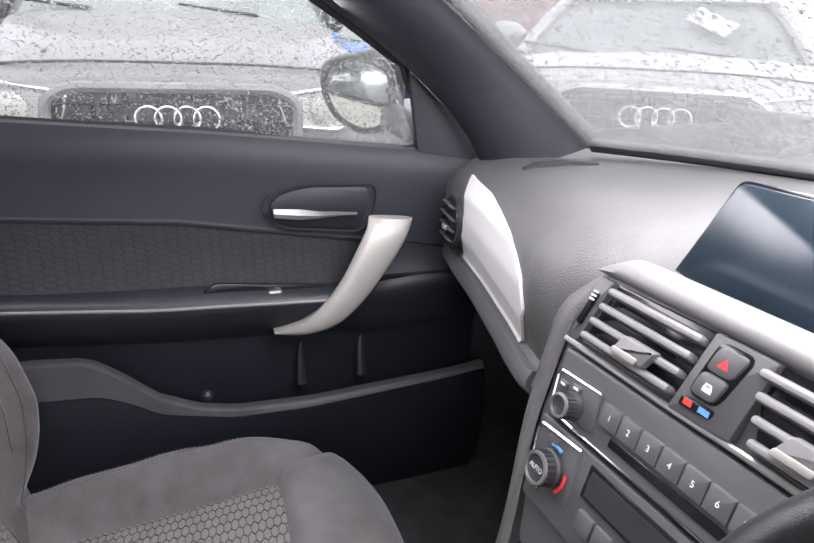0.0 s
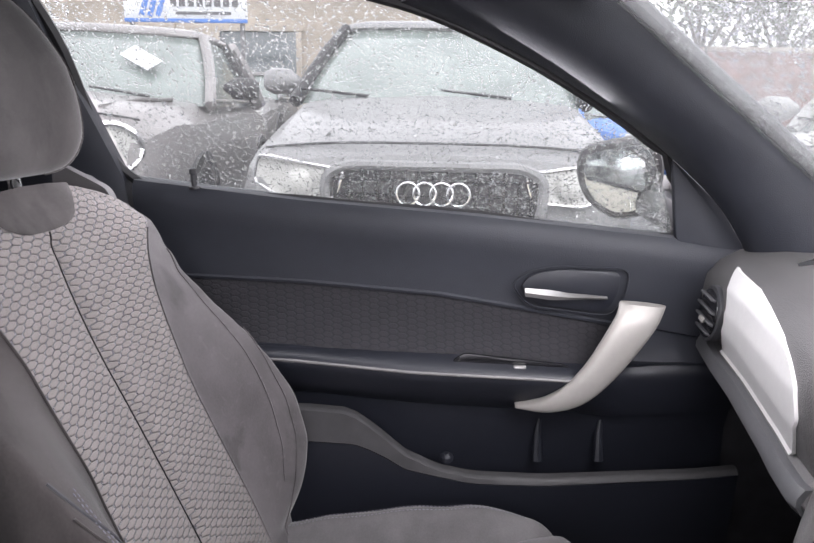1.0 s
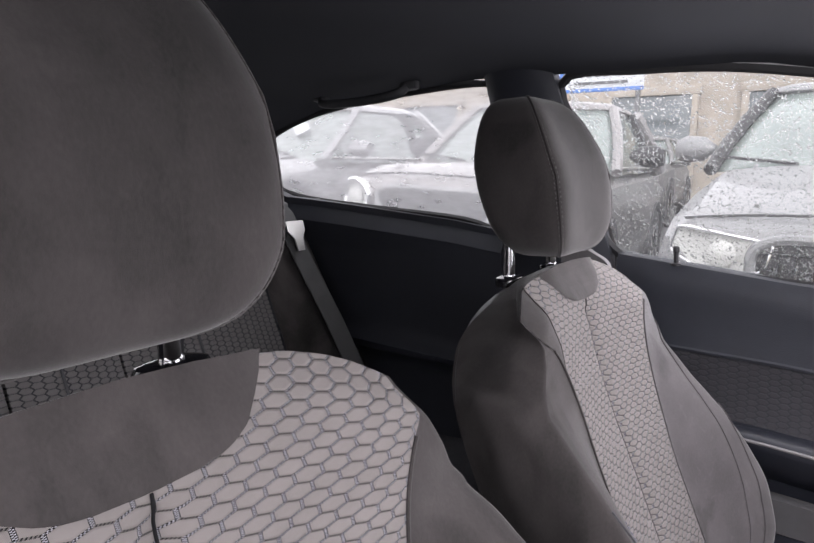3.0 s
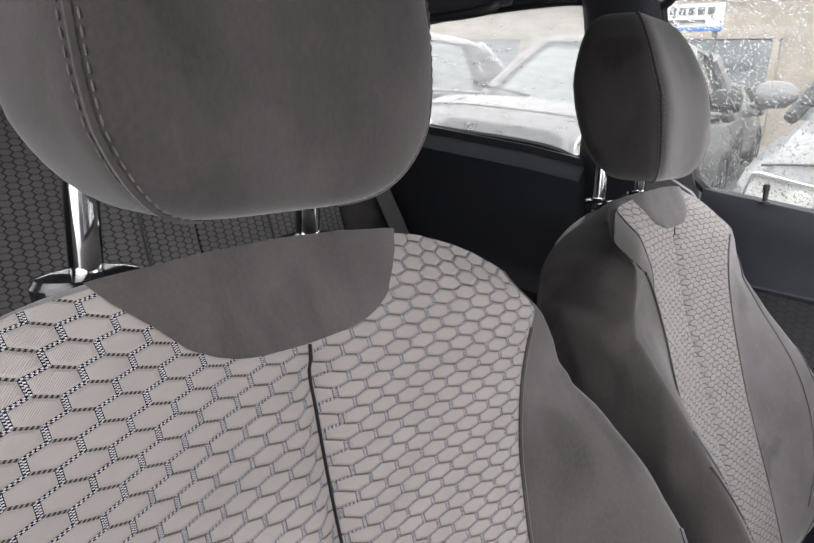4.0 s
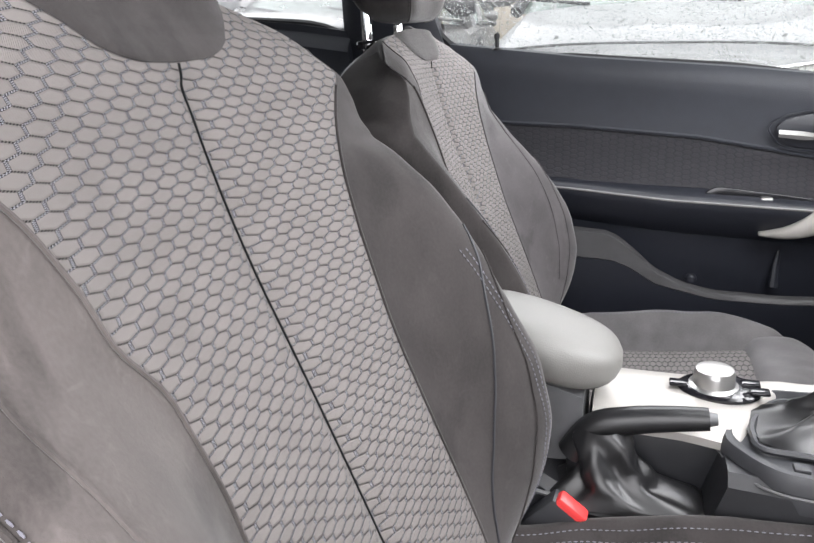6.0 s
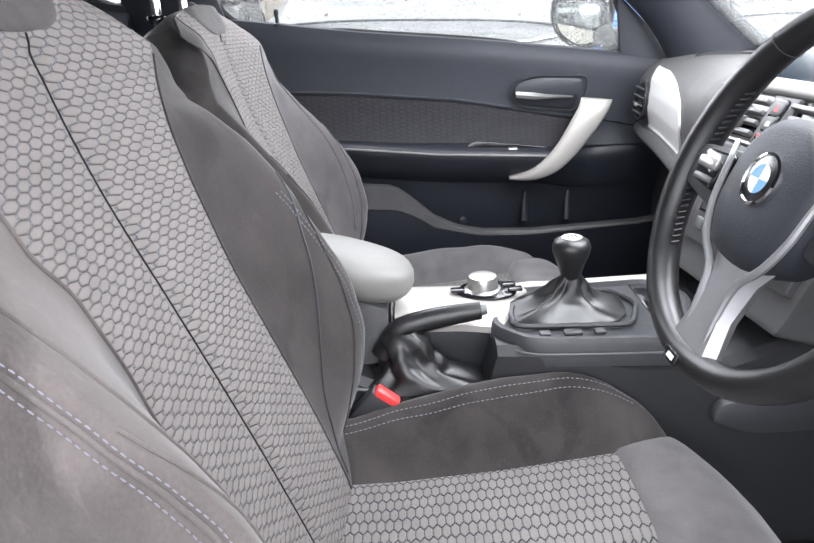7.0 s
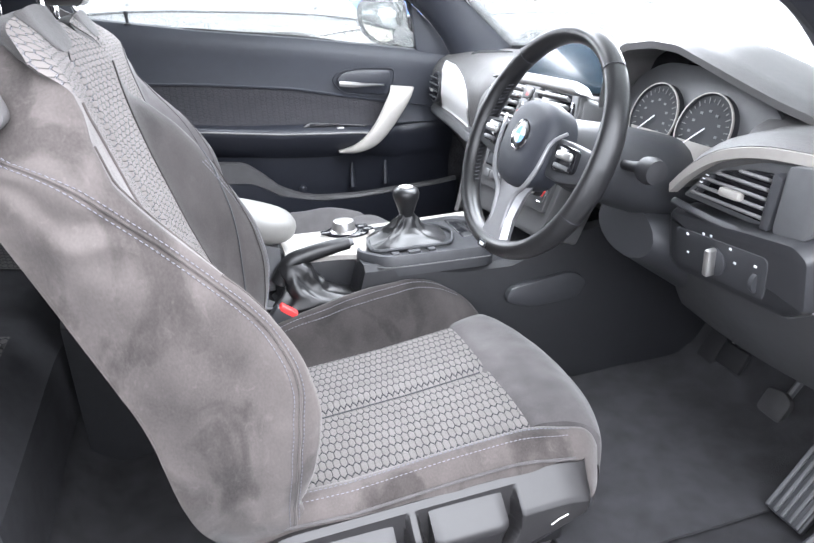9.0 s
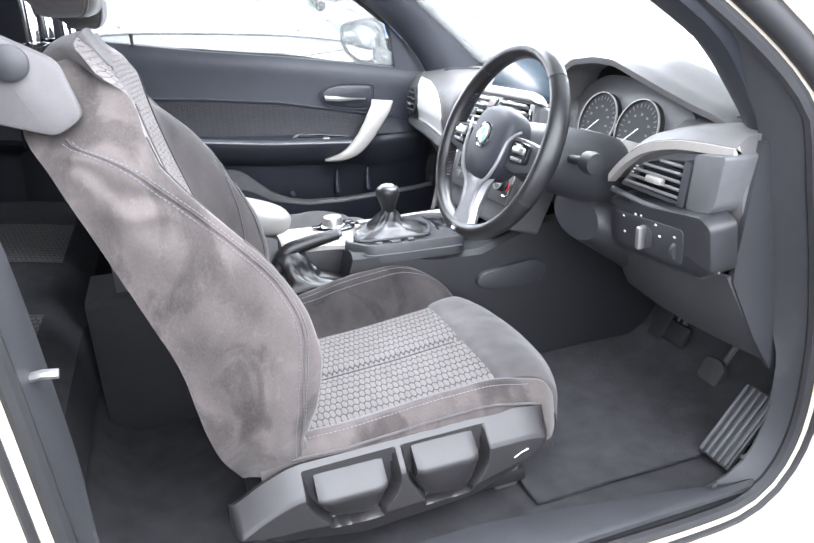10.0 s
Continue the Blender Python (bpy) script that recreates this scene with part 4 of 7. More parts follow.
        x = p.x + (rear_x(1.131) - 0.012 * (1 - (2 * a - 1) ** 4) - p.x) * b
        return (x, SEAT_Y + v, e[2] + arch(1.131, v) - arch(1.131, ve) + 0.006 * math.sin(math.pi * b) * (1 - abs(2 * a - 1) ** 6))
    part("top_cover", grid(40, 10, cap), SUEDE_D, st)

    if o > 0:
        # the suede of the inner shoulder laps over the corner of the cloth
        def lap_over(a, b):
            z = 1.005 + 0.126 * b
            w = half_hex(z)
            v0 = min(w - 0.0005, soft(z, [1.005, 1.03, 1.06, 1.10, 1.131], [0.166, 0.170, 0.169, 0.160, 0.146], 0.01))
            v = v0 + (w + 0.0008 - v0) * a
            p = hex_pt(0.5 - 0.5 * min(1.0, v / w), (z - 0.475) / 0.656)
            return (p[0] + 0.0016 - 0.0012 * (1 - a) ** 6, SEAT_Y - v, p[2] + 0.0014)
        part("shoulder_lap", grid(16, 30, lap_over), SUEDE_D, back, "grey suede lapped over the cloth")
        part("lap_welt", tube([Vector(lap_over(0.0, k / 30)) for k in range(31)], 0.0014, 6), SUEDE_D, back)
    # cushion
    def cush_top(x, v):
        w = abs(v)
        z = lerp(x, [-0.10, 0.0, 0.15, 0.30], [0.485, 0.486, 0.497, 0.514])
        return z - 0.010 * math.exp(-(v / 0.011) ** 2) - 0.006 * (w / 0.16) ** 6

    def chex(a, b):
        x = -0.12 + 0.415 * b
        v = (2 * a - 1) * lerp(x, [-0.12, 0.1, 0.295], [0.160, 0.172, 0.178])
        return (x, SEAT_Y + v, cush_top(x, v))
    cu = part("cushion", grid(61, 40, chex, uv=lambda a, b: ((2 * a - 1) * 0.16, 0.415 * b)), HEX_SEAT, st, "honeycomb cloth cushion centre")
    part("centre_seam", tube([(x, SEAT_Y, cush_top(x, 0) + 0.0008) for x in np.linspace(-0.02, 0.285, 20)], 0.0016, 6), THREAD_D, cu)

    def x_front(v):
        return 0.010 + soft(abs(v), [0, 0.05, 0.10, 0.13, 0.16, 0.185, 0.21, 0.235, 0.262, 0.28], [0.440, 0.438, 0.433, 0.426, 0.416, 0.406, 0.394, 0.378, 0.352, 0.325], 0.012)

    def front(a, b):
        u = abs(2 * a - 1)
        tuck = max(0.0, (u - 0.90) / 0.10)
        k = math.copysign(min(1.0, u / 0.90), 2 * a - 1)
        v = k * (0.176 + 0.032 * smooth01(b * 1.7)) + math.copysign(0.008 * tuck, k)
        t = b * math.pi * 0.66
        x = 0.286 + (x_front(v) - 0.286) * math.sin(min(t, math.pi / 2)) - 0.012 * max(0.0, t - math.pi / 2)
        z = 0.512 + 0.5 * crown + 0.011 * math.sin(math.pi * min(1, b * 1.9)) * (1 - 0.5 * k ** 4) - 0.052 * (1 - math.cos(t)) ** 2
        if b < 0.07:
            z -= (0.013 + 0.5 * crown) * (1 - b / 0.07) ** 1.5
        z -= 0.004 * abs(k) ** 12 + 0.045 * tuck
        return (x, SEAT_Y + v, z + 0.0025 * noise.noise((v * 11, b * 3.2, 3)) + 0.0012 * noise.noise((v * 32, b * 9, 5)))
    # the roll's lighter suede has the light falling on it painted in
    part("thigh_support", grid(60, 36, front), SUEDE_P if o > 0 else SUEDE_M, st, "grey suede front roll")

    for s in (1, -1):
        def side(a, b, s=s):
            xn = -0.15 + 0.56 * b
            if s != o:
                crest = soft(xn, [-0.15, -0.05, 0.08, 0.20, 0.27, 0.33, 0.37, 0.41], [0.535, 0.543, 0.572 + crown, 0.594 + crown, 0.596 + crown, 0.572 + crown * 0.6, 0.542 + crown * 0.2, 0.516])
            else:
                crest = soft(xn, [-0.15, 0.0, 0.15, 0.27, 0.34, 0.41], [0.520, 0.532, 0.548, 0.556, 0.540, 0.520])
            inner = lerp(xn, [-0.15, 0.1, 0.295, 0.36, 0.41], [0.150, 0.160, 0.170, 0.192, 0.206])
            outer = lerp(xn, [-0.15, 0.0, 0.25, 0.33, 0.41], [0.245, 0.262, 0.265, 0.264, 0.256])
            base = cush_top(min(xn, 0.3), 0.16) - 0.006
            if a < 0.5:
                t = a / 0.5
                v, z = inner + (outer - 0.025 - inner) * t, base + (crest - base) * (smooth01(t) * 0.6 + 0.4 * math.sin(t * math.pi / 2))
            else:
                t = (a - 0.5) / 0.5
                v, z = outer - 0.025 + 0.028 * math.sin(min(1, 2.2 * t) * math.pi / 2), crest + (0.415 - crest) * (t ** 1.4)
            # the end closes round the corner of the front roll
            turn = max(0.0, (b - 0.91) / 0.09)
            z -= (z - 0.42) * (1 - math.sqrt(max(0.0, 1 - turn ** 2.4)))
            x = -0.15 + (x_front(v) + 0.146) * b
            wob = 0.003 * noise.noise((x * 14, v * 14, z * 14))
            pull = 0.0022 * math.sin(150 * z + 40 * x) * smooth01((b - 0.80) / 0.12) * smooth01((a - 0.45) / 0.12) * smooth01((1.0 - b) / 0.06)
            return (x, SEAT_Y + s * (v + wob + pull), z + wob)
        # cushion edges: lit tone on the passenger seat, shade painted on the driver's inner side
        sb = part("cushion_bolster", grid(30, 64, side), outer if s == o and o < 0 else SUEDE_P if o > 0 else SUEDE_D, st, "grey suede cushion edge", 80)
        part("stitching", dashes([Vector(side(0.46 if s == o else 0.36, k / 40)) + Vector((0, 0, 0.0012)) for k in range(2, 37)], 0.0042, 0.0026, 0.0007), THREAD, sb)
        part("stitching", dashes([Vector(side(0.54 if s == o else 0.42, k / 40)) + Vector((0, 0, 0.0012)) for k in range(2, 37)], 0.0042, 0.0026, 0.0007), THREAD, sb)
        if s == o:
            part("piping", tube([Vector(side(0.66, k / 40)) + Vector((0, s * 0.002, 0)) for k in range(2, 38)], 0.0022, 6), SUEDE_M, sb)

    # base trim with its levers on the door side, rails below
    for s in (1, -1):
        y = SEAT_Y + s * 0.272
        out = rounded([(-0.195, 0.492), (-0.155, 0.510), (-0.107, 0.530), (0.09, 0.526), (0.20, 0.521), (0.318, 0.512), (0.336, 0.495), (0.330, 0.450), (0.29, 0.425), (0.20, 0.385), (0.0, 0.37), (-0.15, 0.40), (-0.205, 0.45)], 0.015)
        if s != o:
            part("base_trim", prism(out, 0.034, axes((0, y - s * 0.014, 0), (1, 0, 0), (0, 0, 1), (0, s, 0)), 0.014), BASE, st, "satin black plastic seat base cover")
        else:
            far = 0.304 if o < 0 else 0.290
            levers = ((-0.074, 0.038, 0.484, 0.400), (0.088, 0.196, 0.494, 0.392))

            def cover(a, b, s=s):
                """A ledge that slopes outwards, a steep face below it, and a scooped pocket round each lever."""
                x = -0.205 + 0.545 * a
                top = soft(x, [-0.205, -0.155, -0.107, 0.09, 0.20, 0.30, 0.34], [0.450, 0.481, 0.501, 0.506, 0.508, 0.509, 0.496], 0.02)
                bot = soft(x, [-0.205, -0.15, 0.0, 0.2, 0.29, 0.34], [0.420, 0.380, 0.350, 0.362, 0.400, 0.440], 0.02)
                end = math.sqrt(max(0.0, 1 - max(0.0, (a - 0.955) / 0.045) ** 2)) * math.sqrt(max(0.0, 1 - max(0.0, (0.03 - a) / 0.03) ** 2))
                d = lerp(b, [0, 0.06, 0.40, 0.46, 0.80, 1.0], [0.256, 0.266, far - 0.004, far, far - 0.004, far - 0.022])
                z = lerp(b, [0, 0.06, 0.40, 0.46, 1.0], [top - 0.004, top, top - 0.034, top - 0.041, bot])
                for x0, x1, zt, zb in levers:
                    t = max(0.0, min(1.0, (zt - 0.03 - z) / (zt - 0.03 - zb)))
                    inside = min(x - (x0 - 0.018 + 0.034 * t ** 1.5), x1 + 0.022 - 0.026 * t ** 2 - x, z - zb + 0.014, top - 0.007 - z)
                    d = min(d, max(0.274, d - 0.034 * smooth01(inside / 0.008)))
                return (x, SEAT_Y + s * (0.255 + (d - 0.255) * end), z)
            base = part("base_trim", grid(200, 80, cover), BASE, st, "satin black plastic seat base cover")
            for x0, x1, zt, zb in levers:
                sec_ = []
                for t in np.linspace(0, 1, 15):
                    x = x0 + (x1 - x0) * t
                    k = 0.86 + 0.14 * math.sqrt(max(0.0, 1 - abs(2 * t - 1) ** 8))
                    low = lerp(t, [0, 0.25, 0.7, 0.9, 1.0], [zb + 0.045, zb + 0.008, zb, zb + 0.012, zb + 0.035])
                    pts = rounded([(0.264, zt - 0.030), (0.264, zt), (0.270, zt + 0.001), (far + 0.004, zt - 0.030), (far + 0.005, zt - 0.038), (far - 0.010, low), (0.270, low)], 0.004, 3)
                    sec_.append([Vector((x, SEAT_Y + s * (0.264 + (p.x - 0.264) * k), zt - 0.04 + (p.y - zt + 0.04) * (0.94 + 0.06 * k))) for p in pts])
                part("lever", loft(sec_), BASE, base, "satin black adjustment lever")
            part("side_badge", tube([(0.262, SEAT_Y + s * (far + 0.0005), 0.438), (0.275, SEAT_Y + s * (far + 0.001), 0.446), (0.288, SEAT_Y + s * (far + 0.0005), 0.449)], 0.0014, 6), SILVER, base, "small bright moulded mark")
        part("rail", box((0.08, SEAT_Y + s * 0.20, 0.315), (0.52, 0.035, 0.03), 0.006), RUBBER, st)
        part("rail_foot", box((0.30, SEAT_Y + s * 0.20, 0.34), (0.05, 0.03, 0.10), 0.006), SILVER, st)
    part("underside", box((0.08, SEAT_Y, 0.40), (0.50, 0.46, 0.08), 0.02), RUBBER, st)
    # release handle on the shoulder
    rel = rounded([(-0.400, 1.045), (-0.325, 1.020), (-0.292, 1.040), (-0.310, 1.105), (-0.390, 1.150)], 0.012)
    pl = part("shoulder_release", prism(rel, 0.022, axes((0.0, SEAT_Y + o * 0.225, 0), (1, 0, 0), (0, 0, 1), (0, o, 0)), 0.006), RELEASE, st, "grey fold-forward release handle")
    part("release_button", lathe([(0.020, 0), (0.020, 0.006), (0.016, 0.009), (0, 0.009)], axes((-0.355, SEAT_Y + o * 0.247, 1.105), (1, 0, 0), (0, 0, 1), (0, o, 0)), 24), PLASTIC, pl)

    # headrest on two chrome posts
    def head(a, b):
        th, ph = 2 * math.pi * a, math.pi * (b - 0.5)
        c, s_ = math.cos(th), math.sin(th)
        e = square
        k = abs(math.cos(ph)) ** 0.42
        up = math.copysign(abs(math.sin(ph)) ** 0.62, math.sin(ph))
        wide = lerp(up, [-1, -0.6, 0.2, 1], [0.92, 1.0, 1.0, 0.80])
        z = 1.246 + lift + 0.112 * up
        y = 0.112 * wide * k * math.copysign(abs(s_) ** e, s_)
        x = 0.064 * k * math.copysign(abs(c) ** e, c) * lerp(up, [-1, 0, 1], [0.80, 1.0, 0.7])
        x += 0.018 * (y / 0.112) ** 2 * (1 if c > 0 else -0.3)
        return (ahead - 0.338 - 0.20 * (z - lift - 1.27) + x, SEAT_Y + y, z)
    hr = part("headrest", grid(64, 40, head, ring=True), SUEDE_D, st, "grey suede headrest with contrast seams", 80)
    for s in (1, -1):
        at = 0.16 if o > 0 else 0.19
        for da in (-0.014, 0.014):
            row = [Vector((-0.0008, -s * 0.0006, 0)) + Vector(head((at if s > 0 else 1 - at) + da, k / 40)) for k in range(3, 38)]
            part("stitching", dashes([p + Vector((0.0012, s * 0.0012, 0)) for p in row], 0.0040, 0.0024, 0.0006), SUEDE_M, hr)
        part("seam", tube([Vector(head(at if s > 0 else 1 - at, k / 40)) for k in range(2, 39)], 0.0022, 6), SUEDE_D, hr)
        y = SEAT_Y + s * 0.075
        post = part("post", tube([(-0.352, y, 1.10), (-0.350 + ahead * 0.3, y, 1.18), (-0.350 + ahead * 0.6, y, 1.22)], 0.0085, 12), CHROME, hr, "chrome headrest post")
        part("post_collar", moved(lathe([(0.021, -0.006), (0.022, 0.002), (0.020, 0.006), (0.014, 0.008), (0.009, 0.008)], None, 24), Matrix.Translation((-0.350, y, 1.112)) @ Matrix.Diagonal((0.85, 1.3, 1.0, 1.0))), PIANO, hr, "gloss black headrest guide")
    return st


driver_seat = seat("driver_seat", "grey suede sports seat with light honeycomb cloth centre", -1, 0.014, 0.002, square=0.58)
# this seat's outer suede is darkened in colour for the shade it stands in
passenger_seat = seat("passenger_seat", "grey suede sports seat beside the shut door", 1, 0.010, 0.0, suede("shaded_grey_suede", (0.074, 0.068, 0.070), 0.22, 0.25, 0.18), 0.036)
passenger_seat.matrix_basis = Matrix.Translation((0.10 - 0.040, SEAT_Y + 0.729, 0.30 - 0.025))

# ---- dashboard ----
dash = thing("dashboard", (0.75, 0.0, 0.55), "charcoal grained dashboard with matt silver trim", "dashboard")


def face_x(y):
    return lerp(y, [-0.74, -0.60, -0.53, -0.48, -0.22, -0.17, -0.05, 0.05, 0.12, 0.135, 0.158, 0.20, 0.25, 0.30, 0.35, 0.50, 0.60, 0.70], [0.610, 0.585, 0.600, 0.665, 0.665, 0.630, 0.600, 0.590, 0.580, 0.576, 0.560, 0.528, 0.520, 0.527, 0.537, 0.562, 0.574, 0.590])


def dash_sec(y):
    f, t = face_x(y), y / 0.72
    xb = 1.09 - 0.25 * t * t
    drop = 0.02 * abs(t) ** 3
    return [(xb + 0.03, 0.90), (xb, 0.945), (xb - 0.10, 0.955 - drop), (f + 0.16, 0.962 - drop), (f + 0.10, 0.964 - drop), (f + 0.055, 0.957 - drop), (f + 0.026, 0.942 - drop), (f + 0.006, 0.918 - drop), (f, 0.885 - drop), (f + 0.002, 0.845),
            (f + 0.016, 0.800), (f + 0.004, 0.792), (f - 0.004, 0.778), (f + 0.006, 0.760), (f + 0.05, 0.735), (f + 0.085, 0.68), (f + 0.14, 0.60), (f + 0.30, 0.55)]


ys = np.linspace(-0.725, 0.715, 150)
secs = [dash_sec(y) for y in ys]
k = len(secs[0])
body_d = ([(x, y, z) for y, sec in zip(ys, secs) for x, z in sec], [(i * k + j, (i + 1) * k + j, (i + 1) * k + j + 1, i * k + j + 1) for i in range(len(ys) - 1) for j in range(k - 1)] + [tuple(range(k)), tuple(range((len(ys) - 1) * k, len(ys) * k))], [])
part("dash_top", body_d, DASH, dash, "", 50)
# speaker grille slit by the pillar, defroster slot
part("defroster_slot", tube([(0.648, 0.535, 0.953), (0.668, 0.530, 0.957), (0.712, 0.540, 0.9565), (0.775, 0.532, 0.953)], [0.004, 0.008, 0.007, 0.003], 8, True, 0.35), PIANO, dash)


def on_face(y, z, out=0.004):
    sec = dash_sec(y)
    zs, xs = [p[1] for p in sec[4:15]][::-1], [p[0] for p in sec[4:15]][::-1]
    return Vector((lerp(z, zs, xs) - out, y, z))


def leaf(a, b):
    z = 0.798 + 0.133 * b
    right = lerp(z, [0.798, 0.83, 0.856, 0.888, 0.905, 0.918, 0.926, 0.931], [0.300, 0.280, 0.266, 0.276, 0.305, 0.350, 0.430, 0.500])
    left = lerp(z, [0.798, 0.83, 0.860, 0.885, 0.905, 0.931], [0.615, 0.590, 0.568, 0.564, 0.578, 0.622])
    y = right + (left - right) * a
    return on_face(y, z, 0.004 + 0.002 * math.sin(math.pi * a) * math.sin(math.pi * b))


part("decor_panel", thick(grid(24, 30, leaf), (0.006, 0, 0)), DECOR, dash, "pale matt silver decor panel")
part("decor_strip", thick(grid(30, 5, lambda a, b: on_face(0.235 + 0.465 * a, 0.795 - 0.040 * b, 0.010 - 0.006 * b)), (0.012, 0, 0)), PLASTIC2, dash, "grey lower strip")
part("glovebox_lid", thick(grid(16, 10, lambda a, b: (face_x(0.2 + 0.42 * a) + 0.043 + 0.10 * (1 - b), 0.2 + 0.42 * a, 0.60 + 0.15 * b)), (0.01, 0, 0)), PLASTIC, dash)


# left and right end vents
LV = axes((0.572, 0.632, 0.855), Vector((0.10, 0.995, 0)).normalized(), Vector((0.10, 0, 0.99)).normalized(), Vector((-0.985, 0.10, 0.10)).normalized())
oval = [(0.050 * math.cos(t) - 0.006 * math.sin(t), 0.046 * math.sin(t)) for t in [2 * math.pi * k / 36 for k in range(36)]]
lv = part("left_vent_frame", prism(oval, 0.012, LV @ Matrix.Translation((0, 0, -0.010)), 0.003), PLASTIC, dash, "round black end vent")
part("vent_backing", prism([(x * 0.86, y * 0.86) for x, y in oval], 0.002, LV @ Matrix.Translation((0, 0, 0.0015)), 0.0005), PIANO, lv)
for i in range(4):
    y = -0.027 + 0.018 * i
    w = 0.076 * math.sqrt(1 - (y / 0.042) ** 2)
    part("slat", moved(box((0, y, 0.005), (w, 0.004, 0.012), 0.0015, 1, Matrix.Rotation(radians(-20), 4, "X")), LV), PLASTIC2, lv)
part("vent_slider", moved(box((-0.004, -0.009, 0.011), (0.020, 0.008, 0.006), 0.002), LV), SATIN, lv, "silver vent slider")

# right end: hooded pod with vent, light switch panel below
hood = curve_pts([(0.562, -0.470, 0.842), (0.560, -0.510, 0.880), (0.562, -0.560, 0.912), (0.570, -0.630, 0.930), (0.588, -0.725, 0.932)], 22)
pod = part("vent_pod", loft([[Vector((p.x - 0.004, p.y, p.z)), Vector((p.x - 0.012, p.y, p.z + 0.012)), Vector((p.x + 0.01, p.y, p.z + 0.027)), Vector((p.x + 0.09, p.y + 0.01, p.z + 0.030)), Vector((p.x + 0.18, p.y + 0.02, 0.93)), Vector((p.x + 0.16, p.y, 0.83)), Vector((p.x + 0.05, p.y, min(p.z, 0.85)))] for p in hood]), DASH, dash, "charcoal hood over the end vent", 45)
part("vent_trim", loft([[Vector((p.x - 0.013, p.y, p.z - 0.004)), Vector((p.x - 0.014, p.y, p.z + 0.010)), Vector((p.x - 0.004, p.y, p.z + 0.014)), Vector((p.x + 0.004, p.y, p.z - 0.006))] for p in hood]), SATIN, pod, "matt silver vent surround")
FX = axes((0, 0, 0), (0, -1, 0), (0, 0, 1), (-1, 0, 0))   # local x to the car's right, y up, z to the rear


def end_plate(name, pts, r, x_back, x_front, material, parent, label="", bevel=0.003):
    """A plate of the dashboard's right end; pts are (y, z), it faces the rear."""
    return part(name, prism(rounded([(-y, z) for y, z in pts], r), x_back - x_front, FX @ Matrix.Translation((0, 0, -x_back)), bevel), material, parent, label)


frame_ = end_plate("right_vent_frame", [(-0.474, 0.832), (-0.662, 0.828), (-0.668, 0.922), (-0.610, 0.918), (-0.560, 0.906), (-0.515, 0.876)], 0.010, 0.600, 0.572, PLASTIC2, dash, "dark frame of the driver end vent")
hole = end_plate("vent_backing", [(-0.494, 0.840), (-0.648, 0.837), (-0.654, 0.908), (-0.600, 0.903), (-0.548, 0.889), (-0.512, 0.863)], 0.008, 0.572, 0.5695, PIANO, frame_)
for i in range(5):
    z = 0.8455 + 0.0130 * i
    y0 = lerp(z, [0.840, 0.863, 0.889, 0.903], [-0.500, -0.518, -0.556, -0.610])
    part("slat", box(((0.566), (y0 - 0.640) / 2, z), (0.016, abs(-0.640 - y0), 0.0052), 0.002, 2, Matrix.Rotation(radians(24), 4, "Y")), SLAT, frame_)
part("vent_slider", box((0.557, -0.585, 0.866), (0.014, 0.038, 0.013), 0.004, 2, Matrix.Rotation(radians(10), 4, "Y")), SATIN, frame_, "silver vent slider")
bar = end_plate("vent_bar", [(-0.640, 0.834), (-0.656, 0.834), (-0.664, 0.908), (-0.648, 0.912)], 0.004, 0.574, 0.556, PLASTIC, frame_, "black upright bar", 0.003)
wh_ = end_plate("vent_wheel", [(-0.507, 0.846), (-0.516, 0.843), (-0.540, 0.878), (-0.531, 0.881)], 0.003, 0.572, 0.561, PLASTIC, frame_)
part("wheel_mark", join(*[box((0.5605, -0.517 - 0.005 * k, 0.860 + 0.0065 * k), (0.001, 0.006, 0.0018), 0) for k in range(4)]), MARK, frame_)
end_ = end_plate("pod_end", [(-0.662, 0.834), (-0.708, 0.836), (-0.722, 0.852), (-0.730, 0.934), (-0.668, 0.926)], 0.010, 0.660, 0.556, PLASTIC2, pod, "grey panel beside the vent", 0.003)
part("pod_lip", tube([(0.560, -0.470, 0.824), (0.556, -0.560, 0.820), (0.553, -0.650, 0.822), (0.556, -0.705, 0.828)], 0.006, 8, True, 0.6), PLASTIC, pod, "black strip under the vent")
part("tweeter_grille", join(*[box((0.655 + 0.012 * i, -0.675, 0.972 + 0.002 * i), (0.005, 0.06, 0.004), 0.001) for i in range(6)]), PIANO, pod)
pm = axes((0.572, -0.583, 0.768), Vector((-0.05, -0.998, 0.02)).normalized(), Vector((-0.14, 0, 0.99)).normalized(), Vector((-0.985, 0.05, -0.14)).normalized())
lights = part("light_panel", prism(rounded([(-0.118, 0.046), (0.130, 0.072), (0.156, 0.058), (0.160, -0.018), (0.126, -0.040), (-0.095, -0.056), (-0.118, -0.040)], 0.010), 0.050, pm @ Matrix.Translation((0, 0, -0.032)), 0.016), CONSOLE, dash, "black headlamp switch panel")
part("panel_edge", tube([pm @ Vector((x, y, z)) for x, y, z in ((-0.095, -0.0545, 0.004), (0.0, -0.0475, 0.004), (0.124, -0.0395, 0.004), (0.158, -0.018, 0.0))], 0.0022, 6), PLASTIC2, lights)
